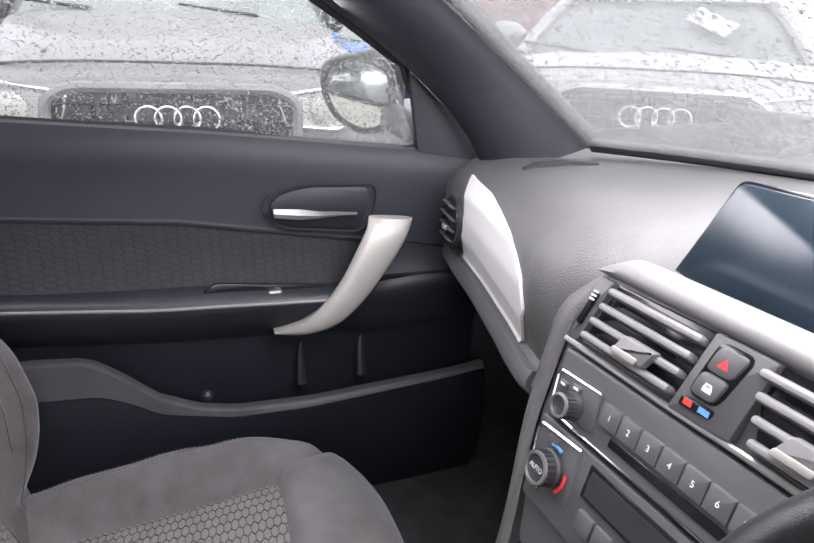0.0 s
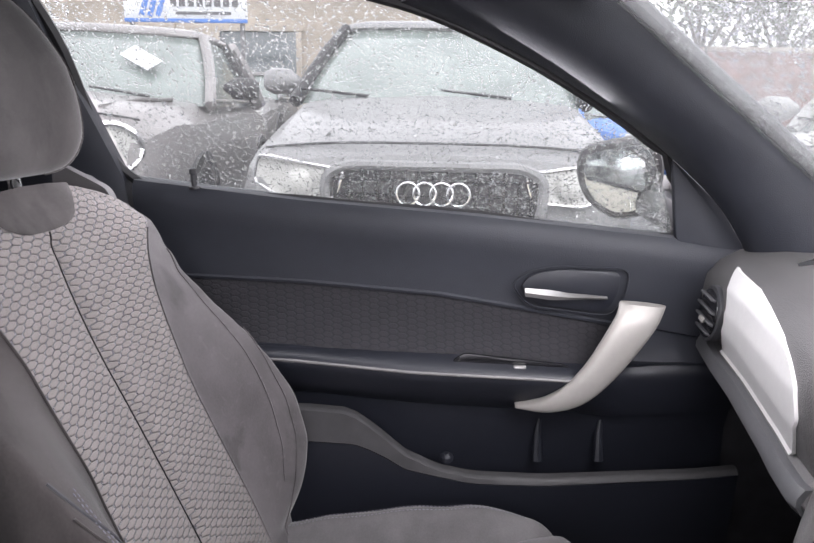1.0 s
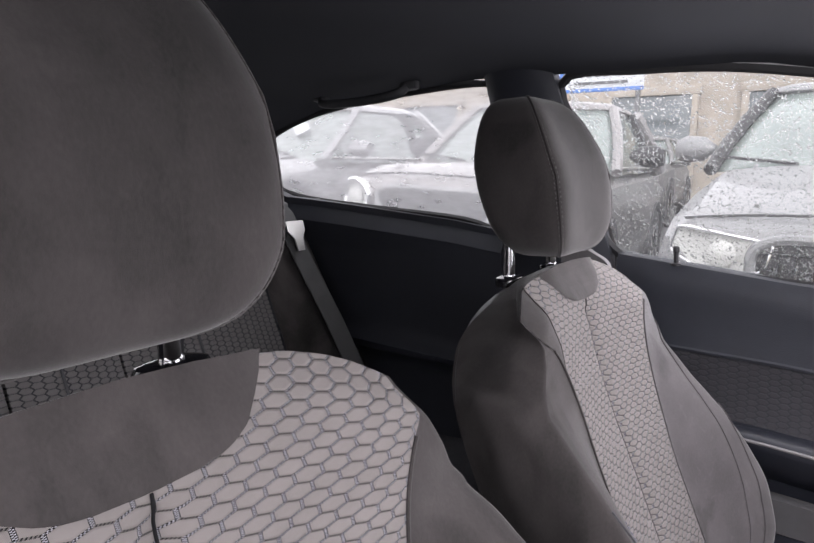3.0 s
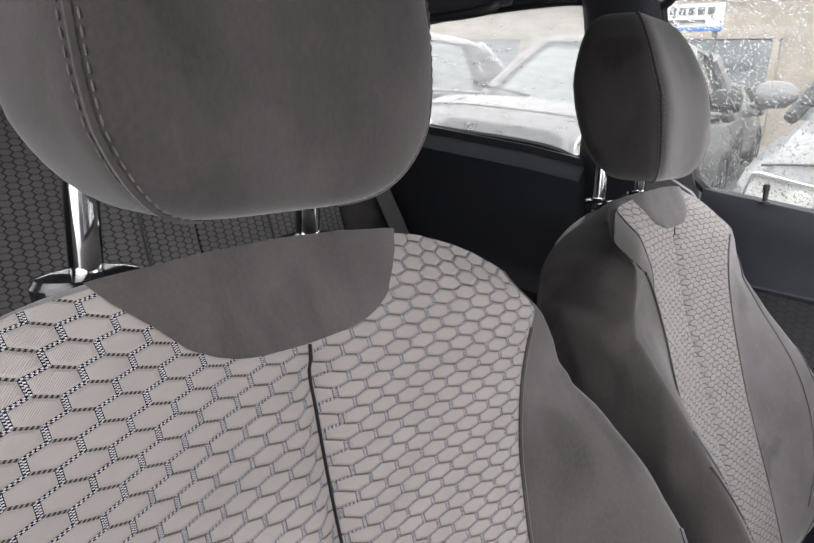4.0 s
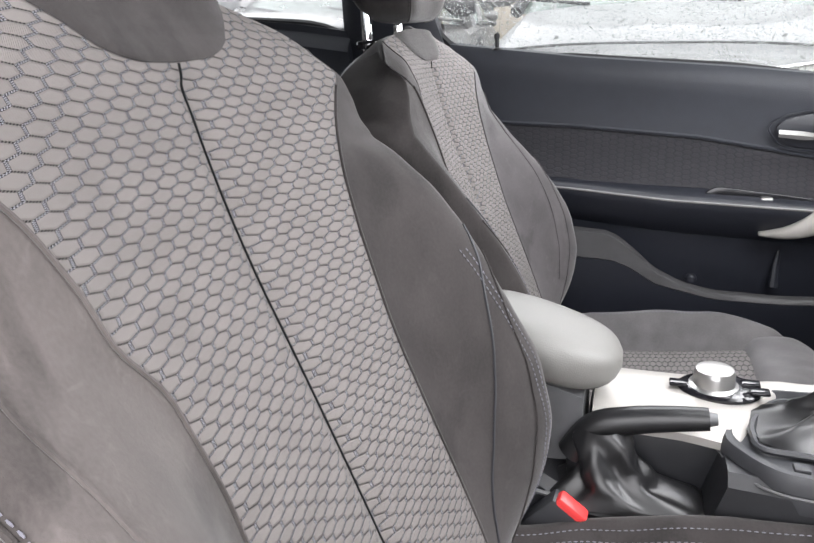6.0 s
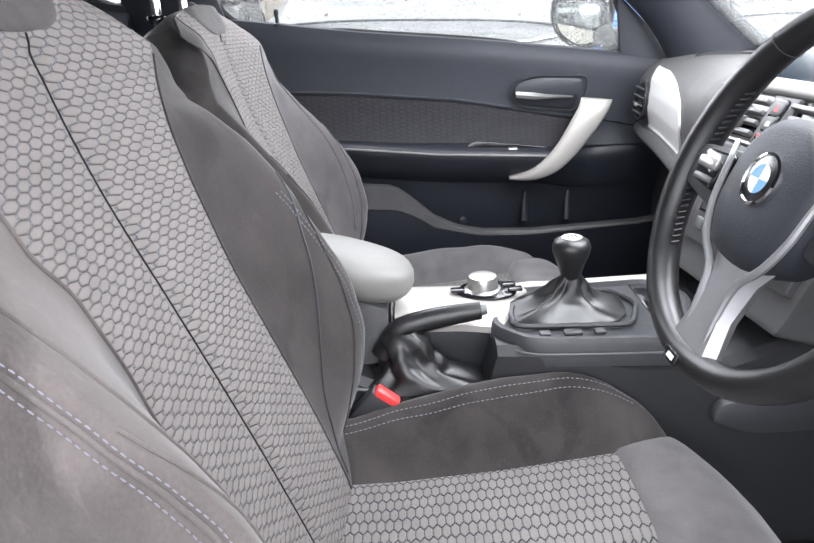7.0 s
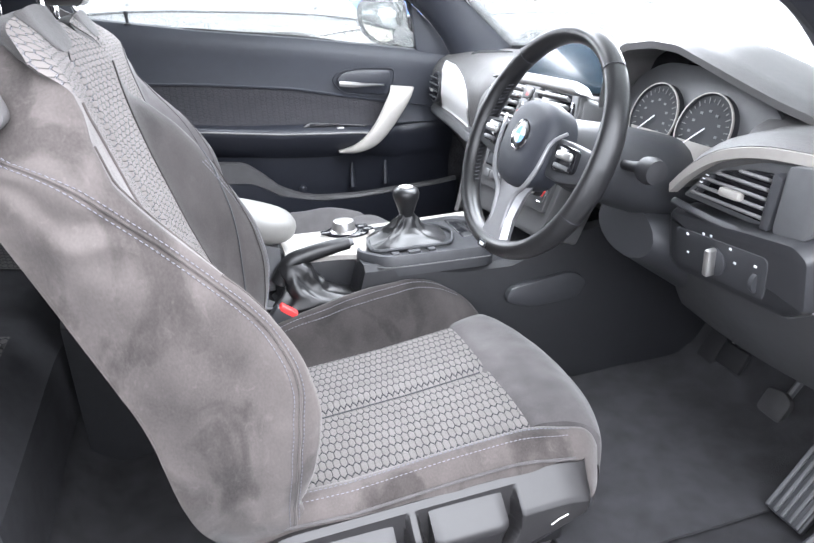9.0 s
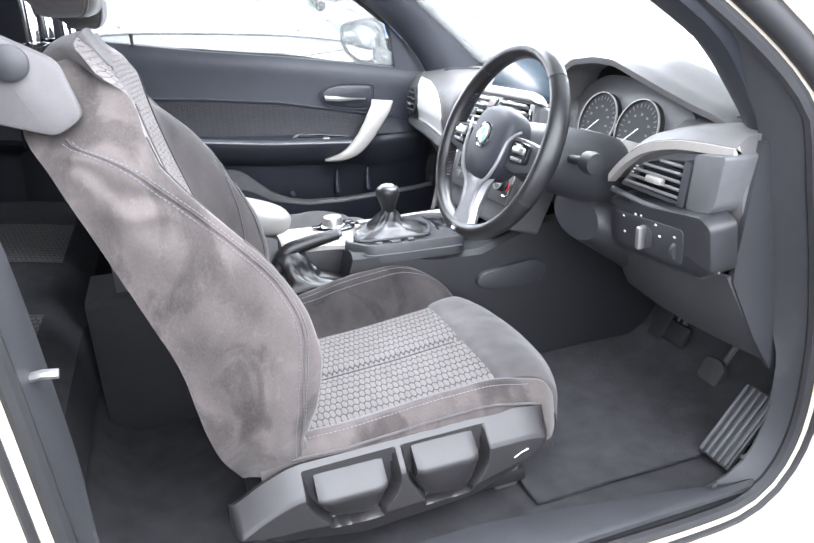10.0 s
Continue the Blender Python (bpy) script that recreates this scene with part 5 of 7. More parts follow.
part("inner_panel", prism(rounded([(-0.092, 0.026), (0.098, 0.040), (0.096, -0.024), (-0.086, -0.036)], 0.012), 0.003, pm @ Matrix.Translation((0, 0, 0.0165)), 0.0015), PLASTIC, lights)
part("light_dial", lathe([(0.022, 0), (0.022, 0.004), (0.019, 0.006), (0, 0.006)], pm @ Matrix.Translation((0, 0, 0.018)), 32), PLASTIC, lights)
part("light_knob", moved(box((0, 0, 0.028), (0.012, 0.044, 0.018), 0.004), pm @ Matrix.Rotation(radians(-6), 4, "Z")), SILVER, lights, "silver rotary knob")
part("dimmer_wheel", lathe([(0.016, -0.004), (0.017, 0), (0.016, 0.004)], pm @ Matrix.Translation((0.078, -0.004, 0.012)) @ Matrix.Rotation(radians(90), 4, "Y"), 20), PLASTIC, lights)
for q in ((-0.062, 0.022), (-0.060, -0.008), (-0.026, 0.034), (-0.010, 0.036), (0.030, 0.030), (0.040, 0.012), (0.078, 0.022)):
    part("switch_mark", moved(box((q[0], q[1], 0.0200), (0.0045, 0.0032, 0.001), 0), pm), MARK, lights)
part("knee_panel", thick(grid(16, 14, lambda a, b: (0.598 + 0.11 * b + 0.03 * b * b - 0.02 * math.sin(math.pi * a), -0.728 + (0.30 + 0.10 * b) * a, 0.735 - 0.19 * b)), (0.012, 0, 0)), KNEE, dash, "charcoal lower knee panel")
def end_pt(a, z):
    nose = lerp(z, [0.540, 0.60, 0.735, 0.80, 0.95], [0.728, 0.682, 0.603, 0.610, 0.620])
    return (nose + (0.760 - nose) * a, -0.7325 + 0.006 * a, z + 0.02 * a * (1 - b_of(z)))


def b_of(z):
    return (z - 0.54) / 0.41


part("end_cap", thick(grid(12, 12, lambda a, b: end_pt(a, 0.540 + 0.41 * b)), (0, 0.01, 0)), PLASTIC, dash, "black panel closing the dashboard end")

# instrument cowl, gauges
def cowl(a, b):
    y = -0.165 - 0.505 * a
    top = soft(y, [-0.67, -0.64, -0.61, -0.56, -0.50, -0.43, -0.36, -0.30, -0.23, -0.19, -0.172, -0.165], [0.925, 0.955, 0.970, 0.982, 1.000, 1.022, 1.043, 1.046, 1.037, 1.014, 0.970, 0.905], 0.008)
    back = smooth01((b - 0.35) / 0.65)
    swell = 0.014 * math.sin(math.pi * min(1, b / 0.7)) * smooth01((a - 0.25) / 0.3)
    return (0.612 + 0.33 * b + 0.04 * a * a * (1 - b), y, top + (0.945 - top) * back + swell + 0.005 * math.sin(math.pi * min(1, b * 7)))


cw = part("instrument_cowl", thick(grid(60, 16, cowl), (0.003, 0, -0.012)), DASH, dash, "charcoal instrument hood")
gm = axes((0.648, -0.352, 0.914), (0, -1, 0), Vector((0.30, 0, 0.954)), Vector((-0.954, 0, 0.30)))
part("gauge_panel", prism(rounded([(-0.175, -0.075), (0.205, -0.075), (0.200, 0.040), (0.130, 0.078), (0.0, 0.098), (-0.10, 0.098), (-0.165, 0.060)], 0.03), 0.010, gm @ Matrix.Translation((0, 0, -0.018)), 0.003), PLASTIC2, cw, "grey instrument panel")
hoop = [Vector(cowl(i / 30, 0.30)) + Vector((0, 0, -0.004)) for i in range(31)]
part("cowl_back", loft([[p + Vector((dx, 0, 0)) for p in hoop] + [Vector((0.715 + dx, -0.66, 0.85)), Vector((0.715 + dx, -0.17, 0.85))] for dx in (0.0, 0.02)]), PIANO, cw)
for gx in (-0.062, 0.064):
    g = part("gauge", lathe([(0.060, -0.012), (0.060, 0.004), (0.058, 0.006), (0.056, 0.002), (0.0, 0.0)], gm @ Matrix.Translation((gx, 0, 0)), 40), GAUGE, dash, "round black gauge")
    part("gauge_ring", lathe([(0.0578, 0.003), (0.0602, 0.003), (0.0602, 0.007), (0.0585, 0.007), (0.0578, 0.004)], gm @ Matrix.Translation((gx, 0, 0)), 48, ring=True), SATIN, g, "pale silver ring")
    for i in range(23):
        an = radians(225 - i * 270 / 22)
        part("tick", moved(box((0.048, 0, 0.0032), (0.009 if i % 2 == 0 else 0.005, 0.0015, 0.0008), 0), gm @ Matrix.Translation((gx, 0, 0)) @ Matrix.Rotation(an, 4, "Z")), STACK, g)
    for i in range(9):
        an = radians(225 - i * 270 / 8)
        part("figure_bar", moved(box((0.031 * math.cos(an), 0.031 * math.sin(an), 0.0032), (0.006, 0.004, 0.0006), 0), gm @ Matrix.Translation((gx, 0, 0))), PLASTIC2, g)
    part("needle", moved(box((0.018, 0, 0.005), (0.046, 0.002, 0.0015), 0.0005), gm @ Matrix.Translation((gx, 0, 0)) @ Matrix.Rotation(radians(222), 4, "Z")), MARK, g)
    # the display's pale tone stands for the reflection on its lower third
    part("gauge_display", prism([(0.055 * math.cos(t), 0.054 * math.sin(t)) for t in np.linspace(math.pi + 0.42, 2 * math.pi - 0.42, 16)], 0.0012, gm @ Matrix.Translation((gx, 0, 0.0030)), 0.0004), SATIN, g, "blank display with its reflection painted pale grey")

# column shroud, stalks
part("column_shroud", loft([[Vector((x, -0.357 + w * math.cos(t), z + h * math.sin(t))) for t in [2 * math.pi * i / 20 for i in range(20)]] for x, z, w, h in [(0.395, 0.897, 0.05, 0.045), (0.44, 0.880, 0.072, 0.060), (0.52, 0.855, 0.082, 0.070), (0.60, 0.83, 0.085, 0.075), (0.72, 0.79, 0.09, 0.08)]]), PLASTIC, dash, "black steering column shroud")
part("column_lower", loft([[Vector((x, -0.357 + w * math.cos(t), z + h * math.sin(t))) for t in [2 * math.pi * i / 20 for i in range(20)]] for x, z, w, h in [(0.56, 0.74, 0.08, 0.05), (0.62, 0.72, 0.12, 0.07), (0.74, 0.66, 0.14, 0.09)]]), PLASTIC, dash)
st1 = part("stalk", tube([(0.49, -0.40, 0.876), (0.49, -0.45, 0.880), (0.49, -0.482, 0.884)], [0.007, 0.008, 0.010], 12), RUBBER, dash, "black column stalk")
part("stalk_end", lathe([(0.012, 0), (0.019, 0.006), (0.021, 0.020), (0.018, 0.032), (0, 0.034)], axes((0.49, -0.478, 0.884), (1, 0, 0), (0, 0, 1), (0, -1, 0)), 20), RUBBER, st1)
part("stalk", tube([(0.47, -0.30, 0.890), (0.475, -0.25, 0.893), (0.478, -0.205, 0.897)], [0.010, 0.011, 0.015], 12), PLASTIC, dash)
part("ignition_marks", join(box((0.566, -0.47, 0.80), (0.002, 0.010, 0.004), 0), box((0.566, -0.485, 0.798), (0.002, 0.006, 0.006), 0)), MARK, dash)

# ---- centre stack ----
U = Vector((0.10, -0.995, 0)).normalized()
NH = Vector((-0.995, -0.10, 0)).normalized()
DN = (Vector((0, 0, -1)) + 0.33 * NH).normalized()
NF = U.cross(-DN).normalized()
SM = axes((0.556, -0.002, 0.918), U, -DN, NF)   # local x to the driver's side, y up the face, z out of it
stack = thing("centre_stack", (0.52, 0.0, 0.66), "dark grey centre stack with vents, radio and climate controls", "car controls")


def plaque(name, pts, r, z0, depth, material, parent, label="", bevel=0.002):
    """A plate with rounded corners on the face of the stack."""
    return part(name, prism(rounded(pts, r), depth, SM @ Matrix.Translation((0, 0, z0)), bevel), material, parent, label)


def flip(pts):
    """The same outline on the other side of the stack's middle."""
    return [(0.005 - x, y) for x, y in reversed(pts)]


plaque("stack_body", [(-0.160, 0.020), (0.165, 0.020), (0.188, -0.06), (0.186, -0.14), (0.165, -0.27), (-0.150, -0.27), (-0.171, -0.195), (-0.182, -0.14), (-0.183, -0.06)], 0.012, -0.104, 0.10, STACK, stack, "dark grey stack housing", 0.008)
plaque("vent_band", [(-0.173, -0.053), (-0.157, 0.022), (0.162, 0.022), (0.178, -0.053)], 0.006, -0.012, 0.014, STACK, stack, "", 0.003)
strip = [SM @ Vector((x, -0.0515 + 0.002 * smooth01((x + 0.05) / 0.1), 0.006)) for x in np.linspace(-0.170, 0.175, 20)]
part("trim_strip", tube(strip, 0.0030, 8), SILVER, stack, "silver strip under the vents")
# a rounded ledge runs over the vents and bends down at both ends
ledge = []
for k in range(41):
    x = -0.160 + 0.327 * k / 40
    e = min(1.0, (x + 0.160) / 0.045, (0.167 - x) / 0.045)
    top = 0.0235 + 0.0225 * math.sin(max(0.0, e) * math.pi / 2) ** 0.8
    ledge.append([SM @ Vector((x, y, z)) for y, z in ((0.0215, -0.02), (0.0215, 0.006), (0.0215 + 0.25 * (top - 0.0215), 0.0105), (0.0215 + 0.6 * (top - 0.0215), 0.008), (top, -0.004), (top - 0.002, -0.022))])
part("top_trim", loft(ledge), SILVER2, stack, "grey rounded ledge under the screen", 60)
for s in (-1, 1):
    hole = [(-0.131, 0.0175), (-0.019, 0.0190), (-0.036, -0.0440), (-0.151, -0.0475)]
    wheel_pl = [(-0.154, 0.0185), (-0.134, 0.0180), (-0.154, -0.0475), (-0.170, -0.0500)]
    if s > 0:
        hole, wheel_pl = flip(hole), flip(wheel_pl)
    fr = plaque("vent_frame", hole, 0.003, 0.0005, 0.003, PIANO, stack, "black slatted centre vent", 0.001)
    for i in range(4):
        y = 0.0090 - 0.0158 * i
        t = (0.0175 - y) / 0.065
        x0, x1 = (-0.128 - 0.020 * t, -0.021 - 0.016 * t) if s < 0 else (0.026 + 0.016 * t, 0.133 + 0.020 * t)
        part("slat", moved(box(((x0 + x1) / 2, y, 0.008), (x1 - x0, 0.0072, 0.016), 0.003, 2, Matrix.Rotation(radians(-20), 4, "X")), SM), SLAT, fr)
    cx = -0.077 if s < 0 else 0.082
    plaque("vent_slider", [(cx - 0.014, -0.0155), (cx + 0.024, -0.0155), (cx + 0.014, -0.0335), (cx - 0.024, -0.0335)], 0.003, 0.012, 0.008, SLAT, fr, "grey vent slider", 0.003)
    plaque("slider_edge", [(cx - 0.020, -0.0275), (cx + 0.010, -0.0275), (cx + 0.008, -0.0335), (cx - 0.023, -0.0335)], 0.002, 0.0195, 0.0014, SATIN, fr, "silver lower edge", 0.0005)
    plate = plaque("vent_plate", wheel_pl, 0.003, 0.001, 0.006, STACK, stack, "", 0.002)
    wx = -0.1535 if s < 0 else 0.1585
    part("vent_wheel", moved(box((wx, -0.014, 0.008), (0.0065, 0.036, 0.006), 0.002, 2, Matrix.Rotation(radians(-16 if s < 0 else 16), 4, "Z")), SM), PIANO, plate)
    part("wheel_mark", moved(join(*[box((wx + (0.0035 + 0.0012 * i) * -s, -0.004 + 0.004 * i, 0.0113), (0.0062, 0.0017, 0.001), 0) for i in range(3)]), SM), MARK, plate)
sw = plaque("switch_plate", [(-0.0175, 0.0205), (0.0370, 0.0205), (0.0250, -0.0470), (-0.0335, -0.0510)], 0.003, 0.001, 0.009, STACK, stack, "", 0.002)
plaque("switch_surround", [(-0.0100, 0.0170), (0.0225, 0.0170), (0.0070, -0.0310), (-0.0210, -0.0310)], 0.009, 0.0092, 0.0014, PIANO, sw, "black ring round the switches", 0.0005)
hz = plaque("hazard_button", [(-0.0065, 0.0140), (0.0190, 0.0140), (0.0115, -0.0068), (-0.0125, -0.0068)], 0.006, 0.010, 0.004, STACK, stack, "hazard switch with red triangle", 0.0015)
part("triangle", moved(([(-0.0035, -0.001, 0.0142), (0.0065, -0.001, 0.0142), (0.0030, 0.0075, 0.0142)], [(0, 1, 2)], []), SM), RED, hz)
lk = plaque("lock_button", [(-0.0132, -0.0085), (0.0108, -0.0085), (0.0045, -0.0285), (-0.0180, -0.0285)], 0.006, 0.010, 0.004, STACK, stack, "", 0.0015)
part("lock_mark", moved(join(box((-0.003, -0.0205, 0.0142), (0.008, 0.004, 0.0006), 0), box((-0.003, -0.0165, 0.0142), (0.0055, 0.0014, 0.0006), 0), box((-0.0055, -0.0180, 0.0142), (0.0012, 0.003, 0.0006), 0), box((-0.0003, -0.0180, 0.0142), (0.0012, 0.003, 0.0006), 0)), SM), MARK, lk)
tw = plaque("temperature_slider", [(-0.0225, -0.0335), (0.0080, -0.0325), (0.0060, -0.0405), (-0.0240, -0.0425)], 0.003, 0.0095, 0.0022, PIANO, stack, "", 0.0008)
part("red_mark", moved(box((-0.0155, -0.0373, 0.0119), (0.008, 0.0052, 0.0006), 0), SM), RED, tw)
part("blue_mark", moved(box((0.0, -0.0370, 0.0119), (0.010, 0.0046, 0.0006), 0), SM), BLUE, tw)


def dial(name, at, r, parent, label, letters=""):
    """A turning knob with a ribbed skirt and a bright ring."""
    m = SM @ Matrix.Translation((at[0], at[1], 0.008))
    k = part(name, lathe([(r * 1.12, 0), (r * 1.12, 0.004), (r, 0.006), (r * 0.97, 0.017), (r * 0.80, 0.0175), (0, 0.0165)], m, 32), PLASTIC, parent, label)
    part("knob_ring", lathe([(r * 0.78, 0.0172), (r * 0.98, 0.0168), (r * 0.97, 0.0192), (r * 0.80, 0.0196)], m, 36, ring=True), SILVER, k, "bright satin ring")
    for q in range(20):
        t = 2 * math.pi * q / 20
        part("knob_rib", moved(box((r * math.cos(t), r * math.sin(t), 0.0115), (0.0014, 0.0014, 0.010), 0, 1, Matrix.Rotation(t, 4, "Z")), m), RUBBER, k)
    if letters:
        lettering(letters, m @ Matrix.Translation((0, 0, 0.0178)), r * 0.42, MARK, k)
    return m


# radio
radio = plaque("radio_panel", [(-0.166, -0.058), (0.172, -0.056), (0.168, -0.124), (-0.162, -0.126)], 0.006, -0.006, 0.012, STACK, stack, "dark grey radio panel", 0.003)
for s in (-1, 1):
    box1 = [(-0.1600, -0.0800), (-0.1000, -0.0765), (-0.0960, -0.1140), (-0.1540, -0.1215)]
    kx = -0.1270 if s < 0 else 0.1320
    field = plaque("knob_field", box1 if s < 0 else flip(box1), 0.005, 0.0055, 0.0020, PLASTIC2, stack, "", 0.0008)
    edge1 = [(-0.1000, -0.0765), (-0.1560, -0.0798), (-0.1602, -0.0860), (-0.1562, -0.1160), (-0.1530, -0.1212)]
    edge1 = edge1 if s < 0 else flip(edge1)
    part("chrome_edge", tube([SM @ Vector((x, y, 0.0080)) for x, y in edge1], 0.0014, 6), CHROME, field, "bright chrome edging")
    for bx, by in ((-0.1480, -0.0905), (-0.1300, -0.0865), (-0.1490, -0.1080)):
        part("small_button", moved(box((bx if s < 0 else 0.005 - bx, by, 0.0085), (0.012, 0.006, 0.003), 0.001), SM), STACK, field)
        part("button_mark", moved(box((bx if s < 0 else 0.005 - bx, by, 0.0102), (0.006, 0.0022, 0.0006), 0), SM), MARK, field)
    dial("radio_knob", (kx, -0.1030), 0.0120, stack, "round radio knob with a bright ring")
for i in range(8):
    k = plaque("station_button", [(-0.0922 + 0.0236 * i, -0.0790), (-0.0698 + 0.0236 * i, -0.0790), (-0.0698 + 0.0236 * i, -0.1000), (-0.0922 + 0.0236 * i, -0.1000)], 0.0015, 0.0055, 0.0045, STACK, stack, "", 0.0012)
    lettering(str(i + 1), SM @ Matrix.Translation((-0.081 + 0.0236 * i, -0.0895, 0.0101)), 0.0078, MARK, k)
part("disc_slot", moved(box((0.0, -0.1085, 0.0065), (0.150, 0.0085, 0.002), 0.001), SM), PIANO, radio)
part("chrome_line", tube([SM @ Vector((x, -0.1215, 0.0075)) for x in (-0.150, 0.0, 0.155)], 0.0012, 6), CHROME, radio)
# climate
clim = plaque("climate_panel", [(-0.165, -0.129), (0.170, -0.128), (0.162, -0.215), (-0.156, -0.215)], 0.006, -0.006, 0.012, STACK, stack, "dark grey climate panel", 0.003)
for s in (-1, 1):
    box2 = [(-0.1605, -0.1380), (-0.0980, -0.1330), (-0.0930, -0.1900), (-0.1510, -0.1960)]
    field = plaque("knob_field", box2 if s < 0 else flip(box2), 0.005, 0.0055, 0.0020, PLASTIC2, stack, "", 0.0008)
    edge2 = [(-0.0980, -0.1330), (-0.1560, -0.1372), (-0.1608, -0.1440), (-0.1535, -0.1880), (-0.1480, -0.1955), (-0.1330, -0.1960)]
    edge2 = edge2 if s < 0 else flip(edge2)
    part("chrome_edge", tube([SM @ Vector((x, y, 0.0080)) for x, y in edge2], 0.0018, 6), CHROME, field, "bright chrome edging")
    kx = -0.1270 if s < 0 else 0.1320
    m = dial("climate_knob", (kx, -0.1690), 0.0165, stack, "climate knob with a bright ring", "AUTO")
    part("red_arc", tube([m @ Vector((0.0225 * math.cos(t), 0.0225 * math.sin(t), 0.001)) for t in np.linspace(-0.75, 0.25, 8)], 0.0018, 5), RED, clim)
    part("blue_arc", tube([m @ Vector((0.0225 * math.cos(t), 0.0225 * math.sin(t), 0.001)) for t in np.linspace(1.2, 1.9, 8)], 0.0016, 5), BLUE, clim)
    part("small_button", moved(box((-0.1350 if s < 0 else 0.140, -0.1440, 0.0085), (0.016, 0.007, 0.003), 0.001), SM), STACK, field)
part("climate_display", moved(box((0.0025, -0.152, 0.0070), (0.170, 0.032, 0.003), 0.001), SM), PIANO, clim)
part("display_glass", moved(box((0.0025, -0.152, 0.0090), (0.160, 0.024, 0.001), 0), SM), GAUGE, clim)
for i in range(7):
    part("climate_button", moved(box((-0.066 + 0.023 * i, -0.186, 0.008), (0.021, 0.020, 0.005), 0.002), SM), STACK, clim)

# pad beside the stack
def cheek(a, b):
    ly = 0.016 - 0.32 * b
    e = SM @ Vector((-0.182 + 0.024 * smooth01((b - 0.45) / 0.55) + 0.014 * max(0.0, 1 - b / 0.2), ly, 0.004))
    th = min(1.0, a * 1.6) * math.pi / 2
    r = 0.046 - 0.026 * smooth01(b / 0.8)
    tuck = 0.030 * max(0.0, 1 - b / 0.16) ** 2
    return e - U * r * math.sin(th) - NH * (tuck + r * (1 - math.cos(th)) + 0.20 * max(0.0, a - 0.625) / 0.375)


part("stack_cheek", thick(grid(20, 20, cheek), (0.006, -0.004, 0)), DASH, dash, "grained pad beside the stack", 60)

# screen
screen = thing("dash_screen", (0.63, 0.0, 0.94), "black widescreen display standing on the dashboard", "screen")
scm = axes((0.637, -0.004, 0.983), Vector((0.10, -0.995, 0)).normalized(), Vector((0.28, 0.03, 0.96)).normalized(), Vector((-0.955, -0.10, 0.28)).normalized())
sb = part("screen_case", prism(rounded([(-0.146, -0.056), (0.146, -0.056), (0.108, 0.050), (-0.108, 0.050)], 0.010), 0.016, scm @ Matrix.Translation((0, 0, -0.012)), 0.004), PIANO, screen)
SCREEN = surface("dark_glass_screen", (0.012, 0.022, 0.032), 0.24, 0.02, 20, 0.0, spec=0.8)
part("screen_glass", prism(rounded([(-0.141, -0.052), (0.141, -0.052), (0.104, 0.046), (-0.104, 0.046)], 0.008), 0.003, scm @ Matrix.Translation((0, 0, 0.004)), 0.001), SCREEN, sb, "switched-off blue-black glass")
part("screen_foot", moved(box((0, -0.063, -0.010), (0.29, 0.012, 0.034), 0.005), scm), SILVER2, screen, "grey ledge at the screen foot")

# ---- steering wheel ----
wheel = thing("steering_wheel", (0.377, -0.356, 0.91), "black leather three-spoke steering wheel with silver lower spoke", "steering wheel")
WM = axes((0.369, -0.362, 0.908), Vector((0.0335, -0.9994, 0)), Vector((0.3974, 0.0133, 0.9176)), Vector((-0.9171, -0.0308, 0.3976)))   # local x to the right of the driver, y up, z to the driver
R = 0.1755
rings = []
for i in range(64):
    a = 2 * math.pi * i / 64
    fat = 0.0158 + 0.0025 * (abs(math.cos(a)) ** 6)
    rr = R - 0.004 * max(0.0, -math.sin(a)) ** 8
    c = Vector((rr * math.cos(a), rr * math.sin(a), 0))
    o = Vector((math.cos(a), math.sin(a), 0))
    rings.append([WM @ (c + o * fat * math.cos(t) * 0.92 + Vector((0, 0, fat * 1.12 * math.sin(t)))) for t in [2 * math.pi * q / 16 for q in range(16)]])
rings.append(rings[0])
rim = part("rim", loft(rings, True, False), LEATHER, wheel, "smooth black leather rim", 80)
for a in (48, 132, 205, 335):
    t = radians(a)
    part("rim_seam", tube([WM @ (Vector((R * math.cos(t), R * math.sin(t), 0)) + Vector((math.cos(t), math.sin(t), 0)) * 0.0152 * math.cos(q) + Vector((0, 0, 0.0184 * math.sin(q)))) for q in np.linspace(0, 2 * math.pi, 20)], 0.0009, 5), THREAD_D, rim)
part("rim_lacing", join(*[tube([WM @ Vector((0.159 * math.cos(t) - 0.001, 0.159 * math.sin(t), -0.006)), WM @ Vector((0.158 * math.cos(t + 0.03), 0.158 * math.sin(t + 0.03), 0.004))], 0.0014, 5) for t in np.linspace(radians(150), radians(215), 26)]), THREAD_D, rim)
hubo = [Vector((0.068 * math.copysign(abs(math.cos(t)) ** 0.8, math.cos(t)), (0.066 if math.sin(t) > 0 else 0.072) * math.copysign(abs(math.sin(t)) ** 0.85, math.sin(t)))) for t in [2 * math.pi * i / 40 for i in range(40)]]
hub = part("airbag_hub", loft([[WM @ Vector((p.x * s, p.y * s, z)) for p in hubo] for s, z in [(0.95, -0.03), (1.03, -0.005), (1.02, 0.008), (0.96, 0.018), (0.80, 0.024), (0.4, 0.027), (0.05, 0.0275)]]), VINYL, wheel, "grained black airbag cover", 60)
